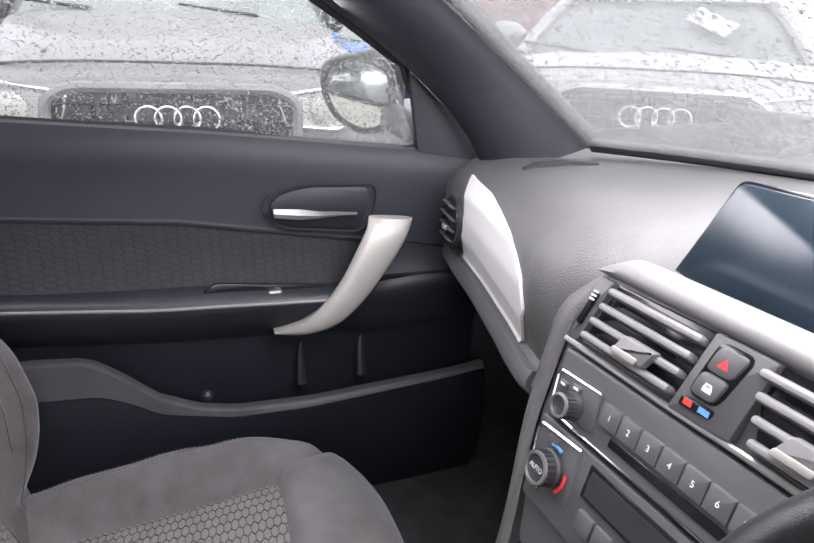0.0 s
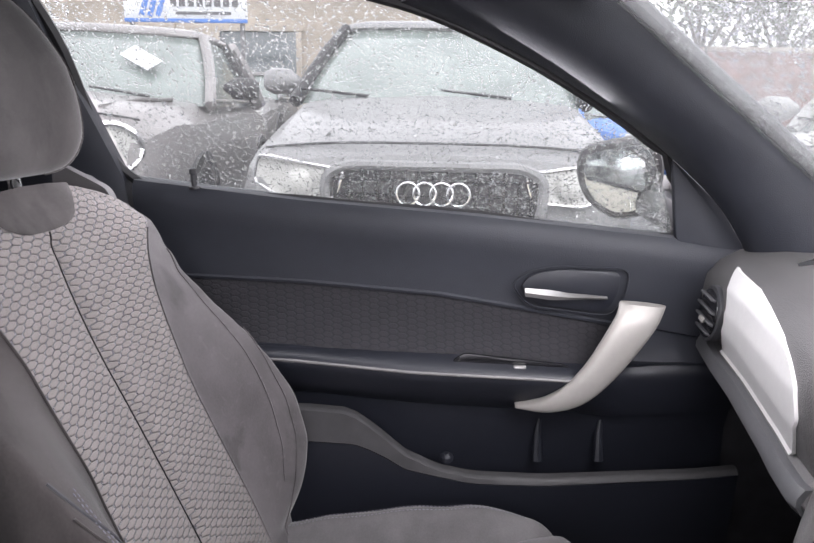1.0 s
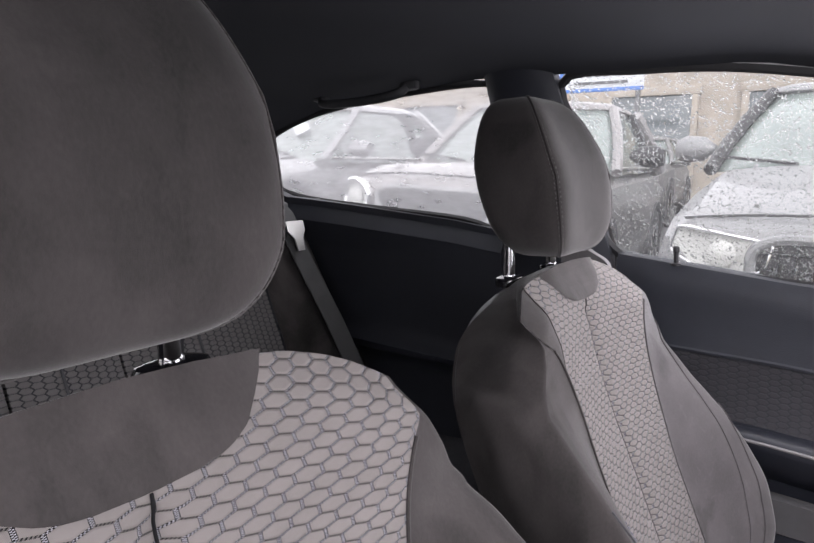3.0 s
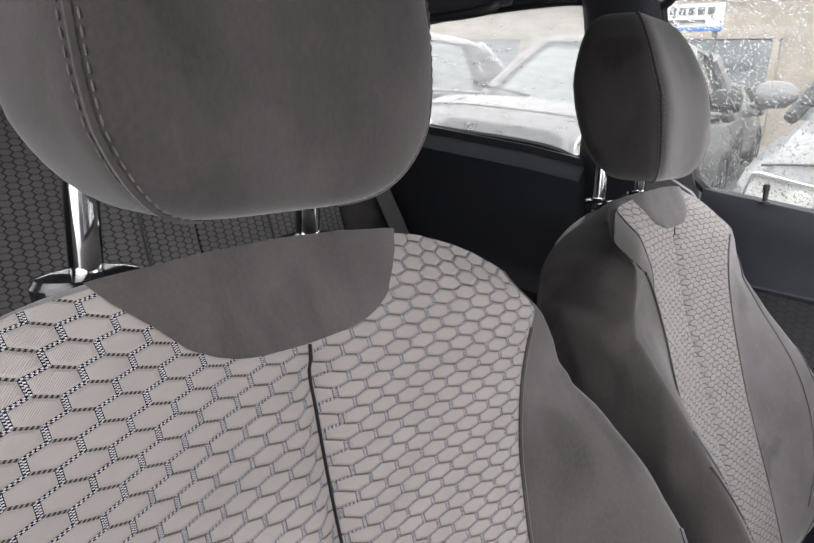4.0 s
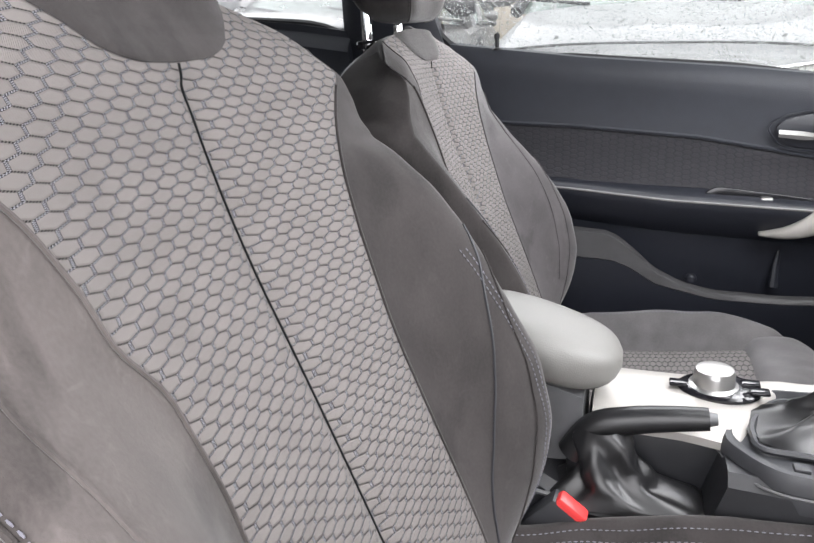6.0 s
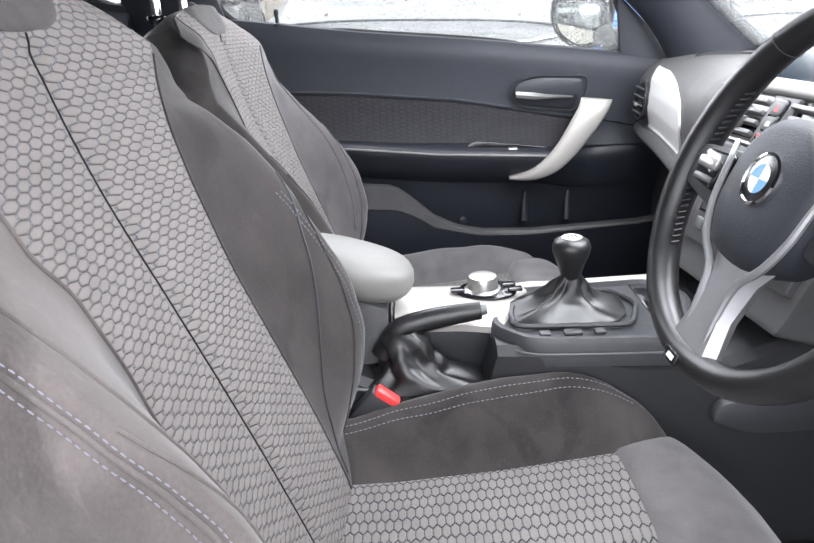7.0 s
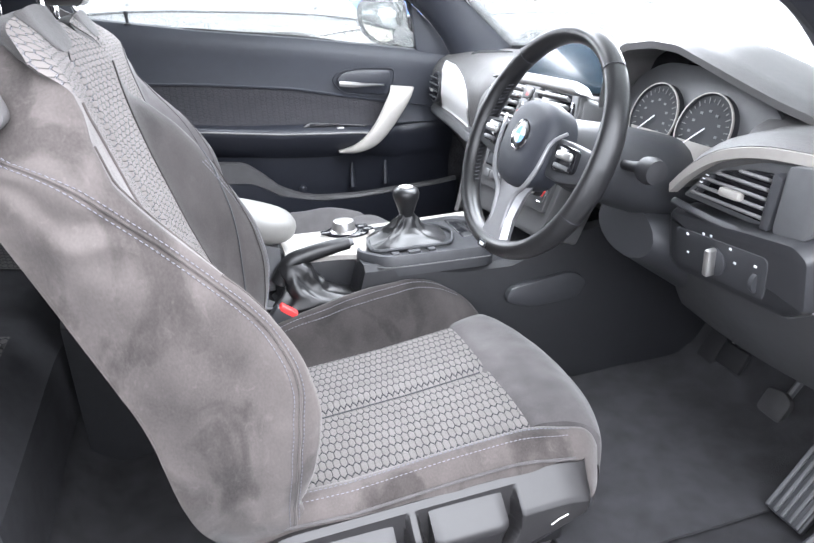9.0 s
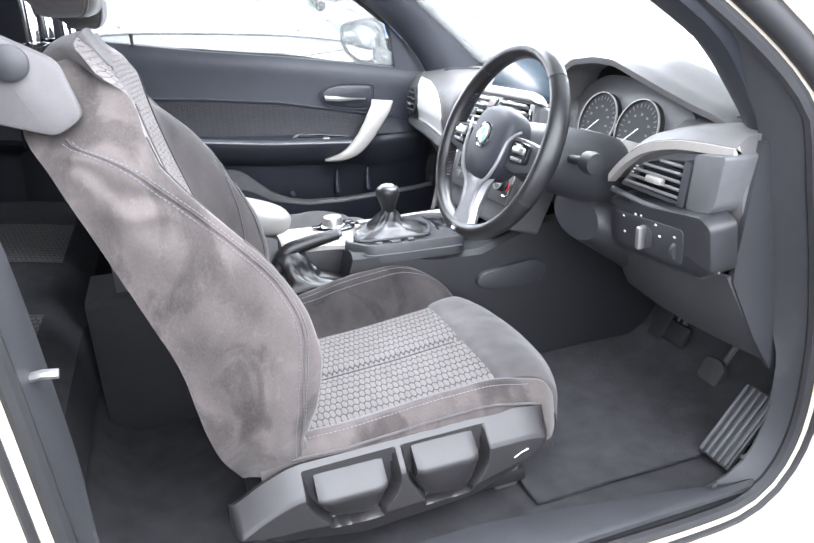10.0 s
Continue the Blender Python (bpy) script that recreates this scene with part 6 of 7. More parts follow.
part("badge_ring", lathe([(0.0225, 0.026), (0.0245, 0.0265), (0.0245, 0.0295), (0.022, 0.0305), (0.0205, 0.028)], WM @ Matrix.Translation((0, 0.006, 0)), 36, ring=True), CHROME, hub, "round chrome ring of the badge")
part("badge_rim", lathe([(0.0215, 0.0265), (0.0215, 0.0292), (0.0135, 0.0298), (0.0, 0.0298)], WM @ Matrix.Translation((0, 0.006, 0)), 36), PIANO, hub)
for q in range(4):
    fan = [(0, 0, 0.0302)] + [(0.0135 * math.cos(t), 0.0135 * math.sin(t), 0.0302) for t in np.linspace(q * math.pi / 2, (q + 1) * math.pi / 2, 8)]
    part("badge_quarter", moved((fan, [(0, i, i + 1) for i in range(1, 8)], []), WM @ Matrix.Translation((0, 0.006, 0))), MARK if q % 2 == 0 else BLUE, hub)
for s in (-1, 1):
    sp = [(s * 0.062, 0.022), (s * 0.10, 0.022), (s * 0.168, 0.016), (s * 0.168, -0.028), (s * 0.105, -0.040), (s * 0.066, -0.038)]
    spk = part("side_spoke", prism(rounded(sp, 0.008), 0.020, WM @ Matrix.Translation((0, 0, -0.012)), 0.006), PLASTIC, wheel, "black side spoke with buttons")
    part("switch_pod", prism(rounded([(s * 0.080, 0.016), (s * 0.135, 0.014), (s * 0.140, -0.020), (s * 0.088, -0.026)], 0.010), 0.010, WM @ Matrix.Translation((0, 0, 0.006)), 0.004), PIANO, spk)
    part("switch_rocker", moved(box((s * 0.112, 0.0, 0.017), (0.038, 0.012, 0.008), 0.004), WM), SILVER, spk, "silver rocker switch")
    part("switch_button", moved(box((s * 0.112, -0.016, 0.016), (0.036, 0.007, 0.005), 0.002), WM), PLASTIC2, spk)
    loop = curve_pts([(s * 0.092, 0.030, 0.012), (s * 0.074, 0.010, 0.020), (s * 0.066, -0.030, 0.020), (s * 0.050, -0.062, 0.018), (s * 0.026, -0.085, 0.014), (s * 0.020, -0.125, 0.010), (s * 0.022, -0.160, 0.006)], 20)
    part("spoke_trim", tube([WM @ p for p in loop], [0.0025 + 0.0015 * math.sin(math.pi * i / 19) for i in range(20)], 8), SPOKE, wheel, "silver spoke edging")
part("lower_spoke", loft([[WM @ Vector((x * w, y, z)) for x, z in ((-1, 0.0), (-0.8, 0.010), (0.8, 0.010), (1, 0.0), (0.8, -0.010), (-0.8, -0.010))] for y, w in ((-0.055, 0.050), (-0.080, 0.034), (-0.12, 0.028), (-0.166, 0.040))]), SPOKE, wheel, "silver lower spoke", 30)
part("rim_badge", moved(box((0, -0.176, 0.0175), (0.024, 0.012, 0.005), 0.002), WM), PIANO, rim)
part("badge_mark", moved(box((0.002, -0.176, 0.0205), (0.012, 0.005, 0.001), 0), WM), MARK, rim)

# ---- centre console between the seats ----
console = thing("centre_console", (0.15, 0.0, 0.30), "black centre console with pale silver top trim", "console")
secs = [(-0.42, 0.095, 0.60), (-0.20, 0.095, 0.60), (-0.06, 0.098, 0.585), (0.0, 0.10, 0.555), (0.125, 0.107, 0.552), (0.146, 0.112, 0.628), (0.20, 0.118, 0.628), (0.35, 0.122, 0.600), (0.46, 0.13, 0.60), (0.54, 0.135, 0.63), (0.62, 0.14, 0.66), (0.80, 0.15, 0.69), (1.15, 0.16, 0.72)]
part("console_body", loft([[Vector((x, y, z)) for y, z in ((-w - 0.01, 0.29), (-w, zt - 0.06), (-w + 0.004, zt - 0.012), (-w + 0.016, zt), (w - 0.016, zt), (w - 0.004, zt - 0.012), (w, zt - 0.06), (w + 0.01, 0.29))] for x, w, zt in secs]), CONSOLE, console, "", 40)


def top_trim(a, b):
    x = 0.0 + 0.46 * b
    y0 = lerp(x, [0, 0.10, 0.16, 0.22, 0.46], [-0.045, -0.045, -0.055, 0.075, 0.090])
    y1 = lerp(x, [0, 0.2, 0.46], [0.100, 0.108, 0.118])
    z = lerp(x, [0, 0.12, 0.25, 0.46], [0.652, 0.648, 0.640, 0.640])
    return (x, y0 + (y1 - y0) * a, z - 0.012 * (2 * a - 1) ** 4)


part("silver_top", thick(grid(14, 40, top_trim), (0, 0, -0.010)), SATIN, console, "pale silver console trim")
part("tunnel_wall", box((0.070, 0.028, 0.588), (0.150, 0.140, 0.096), 0.006), CONSOLE, console)
part("gear_surround", loft([[Vector((x, y, z)) for x, y in rounded([(0.146 - g, -0.050 - g), (0.190 - g * 0.4, -0.106 - g), (0.41 + g, -0.122 - g), (0.46 + g, 0.02), (0.42 + g, 0.085 + g * 0.4), (0.19 - g, 0.072 + g * 0.4), (0.160 - g, -0.01)], 0.03)] for g, z in ((0.008, 0.60), (0.008, 0.634), (0.003, 0.642), (-0.004, 0.642), (-0.012, 0.634))]), PLASTIC, console, "black gear lever surround", 40)
part("gaiter_frame", tube([Vector((x, y, 0.640)) for x, y in rounded([(0.175, -0.065), (0.345, -0.075), (0.375, 0.0), (0.345, 0.055), (0.21, 0.05), (0.178, -0.01)], 0.02)] + [Vector((0.178, -0.045, 0.640))], 0.004, 6), PLASTIC, console)
for i, x in enumerate((0.215, 0.255, 0.293)):
    part("console_button", box((x, -0.093, 0.641), (0.026 if i == 1 else 0.016, 0.014, 0.006), 0.002), PLASTIC, console)
part("side_pad", prism(rounded([(0.45, 0.545), (0.60, 0.565), (0.64, 0.535), (0.62, 0.495), (0.50, 0.490), (0.44, 0.515)], 0.03), 0.016, axes((0, -0.132, 0), (1, 0, 0), (0, 0, 1), (0, -1, 0)), 0.006), PLASTIC, console, "padded knee rest")
part("rear_tray", box((0.075, -0.072, 0.558), (0.130, 0.060, 0.010), 0.004), BASE, console)
# lighter tubes paint the highlights on the surround's crease and the console's upper edge
part("surround_highlight", tube([Vector((p.x, p.y, 0.622)) for p in curve_pts([(0.139, -0.040, 0), (0.150, -0.072, 0), (0.184, -0.1125, 0), (0.26, -0.1235, 0), (0.41, -0.1305, 0)], 24)], 0.0016, 6), STACK, console)
part("console_edge_highlight", tube([(-0.18, -0.103, 0.585), (0.02, -0.103, 0.560), (0.115, -0.108, 0.548)], 0.003, 6), PLASTIC2, console)
part("cup_tray", box((0.43, 0.02, 0.632), (0.09, 0.12, 0.01), 0.004), PIANO, console)

idrive = thing("control_knob", (0.14, 0.055, 0.652), "silver rotary control knob on the console trim", "control knob")
part("knob_base", lathe([(0.050, 0.0), (0.050, 0.004), (0.046, 0.007), (0.030, 0.008)], Matrix.Translation((0.148, 0.052, 0.646)) @ Matrix.Diagonal((0.98, 0.72, 1, 1)), 32), PIANO, idrive)
part("knob_body", lathe([(0.030, 0.0), (0.031, 0.004), (0.025, 0.007), (0.024, 0.020), (0.0235, 0.022), (0.022, 0.026), (0.017, 0.0275), (0, 0.0275)], Matrix.Translation((0.142, 0.052, 0.649)), 36), SILVER, idrive, "knurled silver knob")
for a, b in ((0.185, 0.060), (0.193, 0.040), (0.100, 0.045)):
    part("shortcut_button", box((a, b, 0.655), (0.022, 0.016, 0.005), 0.003), PIANO, idrive)

gear = thing("gear_lever", (0.265, 0.0, 0.62), "black leather gear lever with chrome collar and loose gaiter", "gear lever")


def gaiter(a, b):
    t = 2 * math.pi * a
    c = Vector((0.262, -0.005, 0.640)).lerp(Vector((0.272, 0.004, 0.668)), b)
    r = lerp(b, [0, 0.10, 0.25, 0.5, 1], [1.0, 0.84, 0.52, 0.30, 0.17])
    q = Vector((0.092 * math.copysign(abs(math.cos(t)) ** 0.7, math.cos(t)), 0.058 * math.copysign(abs(math.sin(t)) ** 0.7, math.sin(t)), 0))
    fold = 1 + 0.24 * math.sin(5 * t + 2.5 * b) * math.sin(math.pi * b) + 0.12 * math.sin(9 * t - 5 * b) * math.sin(math.pi * b) + 0.10 * noise.noise((math.cos(t) * 2, math.sin(t) * 2, b * 4))
    z = 0.638 + 0.052 * b + 0.006 * math.sin(3 * t + 1) * math.sin(math.pi * b)
    return (c.x + q.x * r * fold, c.y + q.y * r * fold, z)


part("gaiter", grid(60, 18, gaiter, ring=True), LEATHER, gear, "creased black leather gaiter", 80)
GM = axes((0.272, 0.006, 0.664), (1, 0, 0), (0, 1, 0), (0, 0, 1)) @ Matrix.Diagonal((1.18, 1.18, 0.96, 1))
part("collar", lathe([(0.013, 0.0), (0.0145, 0.004), (0.0145, 0.017), (0.013, 0.020)], GM, 24), CHROME, gear, "chrome collar")
kn = part("knob", lathe([(0.0125, 0.020), (0.014, 0.030), (0.0185, 0.048), (0.0235, 0.064), (0.0245, 0.074), (0.022, 0.083), (0.014, 0.088), (0, 0.089)], GM, 28), LEATHER, gear, "black leather knob", 60)
part("shift_plate", lathe([(0.013, 0.086), (0.013, 0.0895), (0.011, 0.0905), (0, 0.0905)], GM, 24), SATIN, kn, "silver shift pattern plate")
part("shift_mark", moved(join(box((-0.005, 0, 0.0908), (0.001, 0.012, 0.0006), 0), box((0, 0, 0.0908), (0.001, 0.012, 0.0006), 0), box((0.005, 0, 0.0908), (0.001, 0.012, 0.0006), 0), box((0, 0, 0.0908), (0.011, 0.001, 0.0006), 0)), GM), PIANO, kn)

hb = thing("handbrake", (0.0, -0.06, 0.56), "black leather handbrake lever with creased gaiter", "handbrake")
hpath = curve_pts([(-0.020, -0.058, 0.600), (0.005, -0.057, 0.638), (0.04, -0.056, 0.651), (0.09, -0.055, 0.660), (0.128, -0.054, 0.664)], 20)
part("lever", tube(hpath, [lerp(i / 19, [0, 0.3, 0.7, 1], [0.019, 0.0175, 0.0155, 0.013]) for i in range(20)], 16), LEATHER, hb, "black leather grip", 70)
part("release_button", tube([(0.126, -0.054, 0.664), (0.137, -0.054, 0.665)], [0.009, 0.007], 12), PLASTIC2, hb)


def hbgaiter(a, b):
    t = 2 * math.pi * a
    c = Vector((0.030, -0.070, 0.560)).lerp(Vector((0.012, -0.058, 0.642)), b)
    rx, ry = lerp(b, [0, 0.06, 0.25, 0.6, 0.85, 1], [0.078, 0.076, 0.048, 0.036, 0.036, 0.024]), lerp(b, [0, 0.06, 0.4, 1], [0.042, 0.041, 0.030, 0.021])
    f = 1 + 0.16 * math.sin(4 * t + 6 * b) * math.sin(math.pi * b) + 0.12 * noise.noise((math.cos(t) * 3, math.sin(t) * 3, b * 6)) * math.sin(math.pi * b)
    e = lerp(b, [0, 0.3, 1], [0.5, 0.8, 1.0])
    # a flat hem runs out to the corner of the tray
    hem = smooth01((0.30 - b) / 0.25) * max(0.0, math.cos(t)) * 0.022
    return (c.x + hem + rx * math.copysign(abs(math.cos(t)) ** e, math.cos(t)) * f, c.y + ry * math.copysign(abs(math.sin(t)) ** e, math.sin(t)) * f, c.z + 0.006 * math.sin(7 * t + 3 * b) * math.sin(math.pi * b))


part("gaiter", grid(60, 24, hbgaiter, ring=True), LEATHER, hb, "creased black leather gaiter", 80)

arm = thing("armrest", (-0.14, 0.01, 0.60), "pale grey padded centre armrest", "armrest")
arm_rings = []
for i in range(25):
    q = -1 + 2 * i / 24
    x = -0.165 + 0.197 * math.sin(q * math.pi / 2)
    full = max(0.02, 1 - abs(math.sin(q * math.pi / 2)) ** 5) ** 0.42
    z = 0.728 - 0.030 * smooth01((x + 0.14) / 0.17)
    arm_rings.append([Vector((x, 0.012 + 0.073 * full * math.copysign(abs(math.cos(t)) ** 0.6, math.cos(t)), z + 0.037 * full * math.copysign(abs(math.sin(t)) ** 0.65, math.sin(t)))) for t in [2 * math.pi * k / 36 for k in range(36)]])
part("armrest_pad", loft(arm_rings), ARMREST, arm, "", 80)
part("armrest_base", loft([[Vector((x, 0.012 + w * c, z)) for c, z in ((-1, 0.58), (-1.05, zt), (1.05, zt), (1, 0.58))] for x, w, zt in [(-0.36, 0.06, 0.71), (-0.12, 0.062, 0.70), (-0.04, 0.06, 0.682), (-0.01, 0.055, 0.668)]]), PLASTIC2, arm)

buckle = thing("belt_buckle", (-0.02, -0.115, 0.50), "black seat belt buckle with a red release", "belt buckle")
bm_ = Matrix.Translation((-0.0226, -0.114, 0.556)) @ Matrix.Rotation(radians(39), 4, "Y") @ Matrix.Rotation(radians(8), 4, "X")
part("buckle_body", moved(box((0, 0, -0.03), (0.050, 0.024, 0.085), 0.006), bm_), PLASTIC, buckle)
part("red_button", moved(box((0.0, -0.002, 0.012), (0.040, 0.018, 0.016), 0.004), bm_), RED, buckle, "red release button")

# ---- rear bench ----
rear = thing("rear_bench", (-0.85, 0.0, 0.42), "dark grey cloth rear bench seat", "rear seat")


def rb(y0, y1):
    def f(a, b):
        z = 0.62 + 0.62 * b
        y = y0 + (y1 - y0) * a
        e = (2 * a - 1)
        return (-0.93 - 0.235 * b - 0.01 * math.sin(math.pi * b) + 0.015 * (1 - e * e) - 0.035 * smooth01((b - 0.92) / 0.08), y, z)
    return f


for y0, y1 in ((0.10, 0.47), (-0.47, -0.10), (-0.095, 0.095)):
    f = rb(y0, y1)
    part("back_cushion", thick(grid(20, 40, f, uv=lambda a, b, y0=y0, y1=y1: (y0 + (y1 - y0) * a, 0.68 * b)), (-0.08, 0, -0.02)), HEX_REAR, rear, "dark honeycomb cloth")
    ym = (y0 + y1) / 2
    part("centre_seam", tube([Vector(f(0.42, k / 20)) + Vector((0.002, 0, 0)) for k in range(20)], 0.003, 6), THREAD_D, rear)
for s in (1, -1):
    part("side_bolster", grid(20, 30, lambda a, b, s=s: (-0.93 - 0.235 * b + 0.055 * math.sin(math.pi * min(1, a * 1.15)) * (1 - 0.4 * b), s * (0.475 + 0.25 * a), 0.60 + (0.62 - 0.10 * a) * b)), SUEDE_D, rear, "plain grey cloth side bolster")
    part("shoulder_trim", thick(grid(12, 8, lambda a, b, s=s: (-1.14 - 0.20 * b, s * (0.47 + 0.14 * a), 1.235 - 0.045 * a - 0.01 * b)), (0, 0, -0.04)), PLASTIC2, rear, "grey plastic shoulder trim")
    part("top_shelf", box((-1.19, s * 0.28, 1.235), (0.05, 0.34, 0.03), 0.012), SUEDE_D, rear)
    hx = lambda a, b, s=s: (-1.185 + 0.042 * math.cos(2 * math.pi * a) * math.cos(math.pi * (b - 0.5)) ** 0.5, s * 0.335 + 0.105 * math.copysign(abs(math.sin(2 * math.pi * a)) ** 0.6, math.sin(2 * math.pi * a)) * abs(math.cos(math.pi * (b - 0.5))) ** 0.45, 1.298 + 0.045 * math.copysign(abs(math.sin(math.pi * (b - 0.5))) ** 0.7, math.sin(math.pi * (b - 0.5))))
    h = part("headrest", grid(36, 20, hx, ring=True), SUEDE_D, rear, "low grey rear headrest", 80)
    for q in (-0.06, 0.06):
        part("post", tube([(-1.185, s * 0.335 + q, 1.235), (-1.185, s * 0.335 + q, 1.27)], 0.007, 10), CHROME, h)
    part("post_plate", box((-1.18, s * 0.40, 1.252), (0.03, 0.07, 0.012), 0.005), SILVER, rear)


def rcush(a, b):
    y, x = -0.70 + 1.40 * a, -0.95 + 0.52 * b
    return (x, y, 0.615 + 0.03 * math.sin(math.pi * min(1, b * 1.1)) - 0.06 * smooth01((b - 0.9) / 0.1) - 0.02 * math.exp(-((abs(y) - 0.0) / 0.09) ** 2))


part("seat_cushion", thick(grid(50, 30, rcush, uv=lambda a, b: (1.4 * a, 0.52 * b)), (0, 0, -0.15)), REAR_CLOTH, rear, "plain black cloth cushion")
for s in (1, -1):
    part("cushion_insert", grid(16, 20, lambda a, b, s=s: tuple(Vector(rcush((s * (0.15 + 0.30 * a) + 0.70) / 1.40, 0.15 + 0.75 * b)) + Vector((0, 0, 0.003))), uv=lambda a, b: (0.3 * a, 0.4 * b)), HEX_REAR, rear)

for s in (1, -1):
    belt = thing("rear_seat_belt", (-1.12, s * 0.55, 0.65), "grey rear seat belt with a bright metal tongue", "seat belt", "rear seat belts")
    bp = curve_pts([(-1.150, s * 0.545, 1.205), (-1.105, s * 0.555, 1.165), (-1.075, s * 0.565, 1.08), (-1.00, s * 0.60, 0.90), (-0.925, s * 0.63, 0.70), (-0.90, s * 0.64, 0.63)], 24)
    part("webbing", thick(grid(5, 24, lambda a, b: bp[round(b * 23)] + Vector((0.01 * (a - 0.5), 0.048 * (a - 0.5), 0)) + Vector((0.012, 0, 0))), (-0.003, 0, 0)), BELT, belt)
    part("guide", box((-1.135, s * 0.548, 1.185), (0.05, 0.075, 0.018), 0.006), PLASTIC2, belt)
    part("slot", box((-1.13, s * 0.548, 1.196), (0.02, 0.052, 0.004), 0.001), PIANO, belt)
    part("tongue", loft([[Vector((x + 0.012, s * 0.562 + w * c, z)) + Vector((d, 0, 0)) for c, d in ((-1, 0), (1, 0), (1, 0.004), (-1, 0.004))] for x, z, w in [(-1.088, 1.150, 0.028), (-1.082, 1.128, 0.028), (-1.075, 1.110, 0.013), (-1.068, 1.082, 0.011)]]), SILVER, belt, "bright steel belt tongue")
    part("stop_button", lathe([(0.006, 0), (0.006, 0.002), (0, 0.003)], axes((-0.957, s * 0.622, 0.80), (0, 1, 0), (0, 0, 1), (1, 0, 0)), 12), PLASTIC, belt)

grab = thing("grab_handle", (-0.82, 0.50, 1.40), "folded dark grey roof grab handle", "grab handle")
part("grip", tube(curve_pts([(-0.94, 0.535, 1.418), (-0.925, 0.515, 1.398), (-0.83, 0.510, 1.392), (-0.735, 0.515, 1.398), (-0.72, 0.535, 1.418)], 20), 0.009, 10, True, 0.7), PLASTIC, grab)
for x in (-0.945, -0.715):
    part("mount", box((x, 0.535, 1.42), (0.04, 0.022, 0.03), 0.008), PLASTIC, grab)

# ---- pedals, mat ----
mat_ = thing("floor_mat", (0.62, -0.40, 0.293), "black driver floor mat with worn pile", "floor mat")
part("mat_sheet", thick(grid(24, 24, lambda a, b: (0.33 + 0.60 * b, -0.64 + 0.48 * a, 0.300 + 0.30 * smooth01((0.33 + 0.60 * b - 0.88) / 0.28) + 0.004 * noise.noise((a * 5, b * 5, 2)))), (0, 0, -0.006)), CARPET, mat_)
clutch = thing("pedal", (0.94, -0.436, 0.33), "worn black clutch pedal on a steel arm", "pedal", "pedals")


def pedal(ob, y, z, w, h):
    part("pedal_pad", box((0.93, y, z), (0.016, w, h), 0.006, 2, Matrix.Rotation(radians(25), 4, "Y")), RUBBER, ob)
    part("pedal_arm", tube([(0.945, y, z + 0.01), (0.99, y, z + 0.10), (1.00, y, z + 0.24)], 0.009, 8), PLASTIC2, ob)


part("pedal_pad", prism(rounded([(-0.032, -0.026), (0.030, -0.030), (0.034, 0.020), (0.010, 0.034), (-0.030, 0.026)], 0.012), 0.014, axes((0.925, -0.436, 0.326), (0, -1, 0), Vector((0.42, 0, 0.907)), Vector((-0.907, 0, 0.42))), 0.004), LIP_PL, clutch, "worn grey pad")
part("pedal_arm", tube([(0.940, -0.440, 0.335), (0.985, -0.442, 0.40), (1.00, -0.442, 0.58)], 0.008, 8), PLASTIC2, clutch)
part("return_spring", tube([(0.955, -0.452, 0.345), (1.0, -0.444, 0.362)], 0.0025, 6), SILVER, clutch)
brake = thing("pedal", (0.94, -0.30, 0.33), "worn black brake pedal on a steel arm", "pedal", "pedals")
pedal(brake, -0.30, 0.36, 0.07, 0.055)
gas = thing("pedal", (0.95, -0.20, 0.33), "black floor-hinged accelerator pedal", "pedal", "pedals")
part("pedal_pad", box((0.95, -0.225, 0.36), (0.014, 0.055, 0.15), 0.006, 2, Matrix.Rotation(radians(28), 4, "Y")), RUBBER, gas)
part("bright_edge", tube([(0.928, -0.262, 0.295), (0.975, -0.258, 0.385)], 0.0035, 6), SILVER, gas)
rest = thing("footrest", (0.86, -0.62, 0.30), "ribbed rubber footrest beside the sill", "footrest")
up_ = Vector((0.103, 0.009, 0.110)).normalized()
fm = axes((0.758, -0.668, 0.368), Vector((0, 1, 0)), up_, Vector((0, 1, 0)).cross(up_))
part("plate", moved(box((0, 0, 0), (0.076, 0.165, 0.012), 0.004), fm), PLASTIC, rest)
for i in range(5):
    part("rib", moved(box((-0.030 + 0.015 * i, 0, -0.008), (0.007, 0.158, 0.006), 0.002), fm), PLASTIC2, rest)

# ---- outside: wet yard with parked cars, tilted a little as the yard is ----
OUT = Matrix.Rotation(radians(3.0), 4, "Y")
ASPHALT = surface("wet_asphalt", (0.055, 0.056, 0.058), 0.35, 0.35, 3, 0.5, 300, dist=0.002)
RENDER_WALL = surface("pale_rendered_wall", (0.34, 0.30, 0.25), 0.9, 0.12, 2.5, 0.3, 300, blotch=0.1)
BRICK_WALL = surface("red_brown_wall", (0.22, 0.13, 0.11), 0.9, 0.25, 4, 0.3, 60, blotch=0.1)
ROOF = surface("grey_roof_tiles", (0.10, 0.095, 0.10), 0.8, 0.3, 6, 0.4, 60)
LEAF = surface("wet_green_leaves", (0.070, 0.095, 0.045), 0.6, 0.5, 8, 0.0)
BARK = surface("dark_bark", (0.08, 0.065, 0.05), 0.9, 0.3, 10, 0.5, 60)
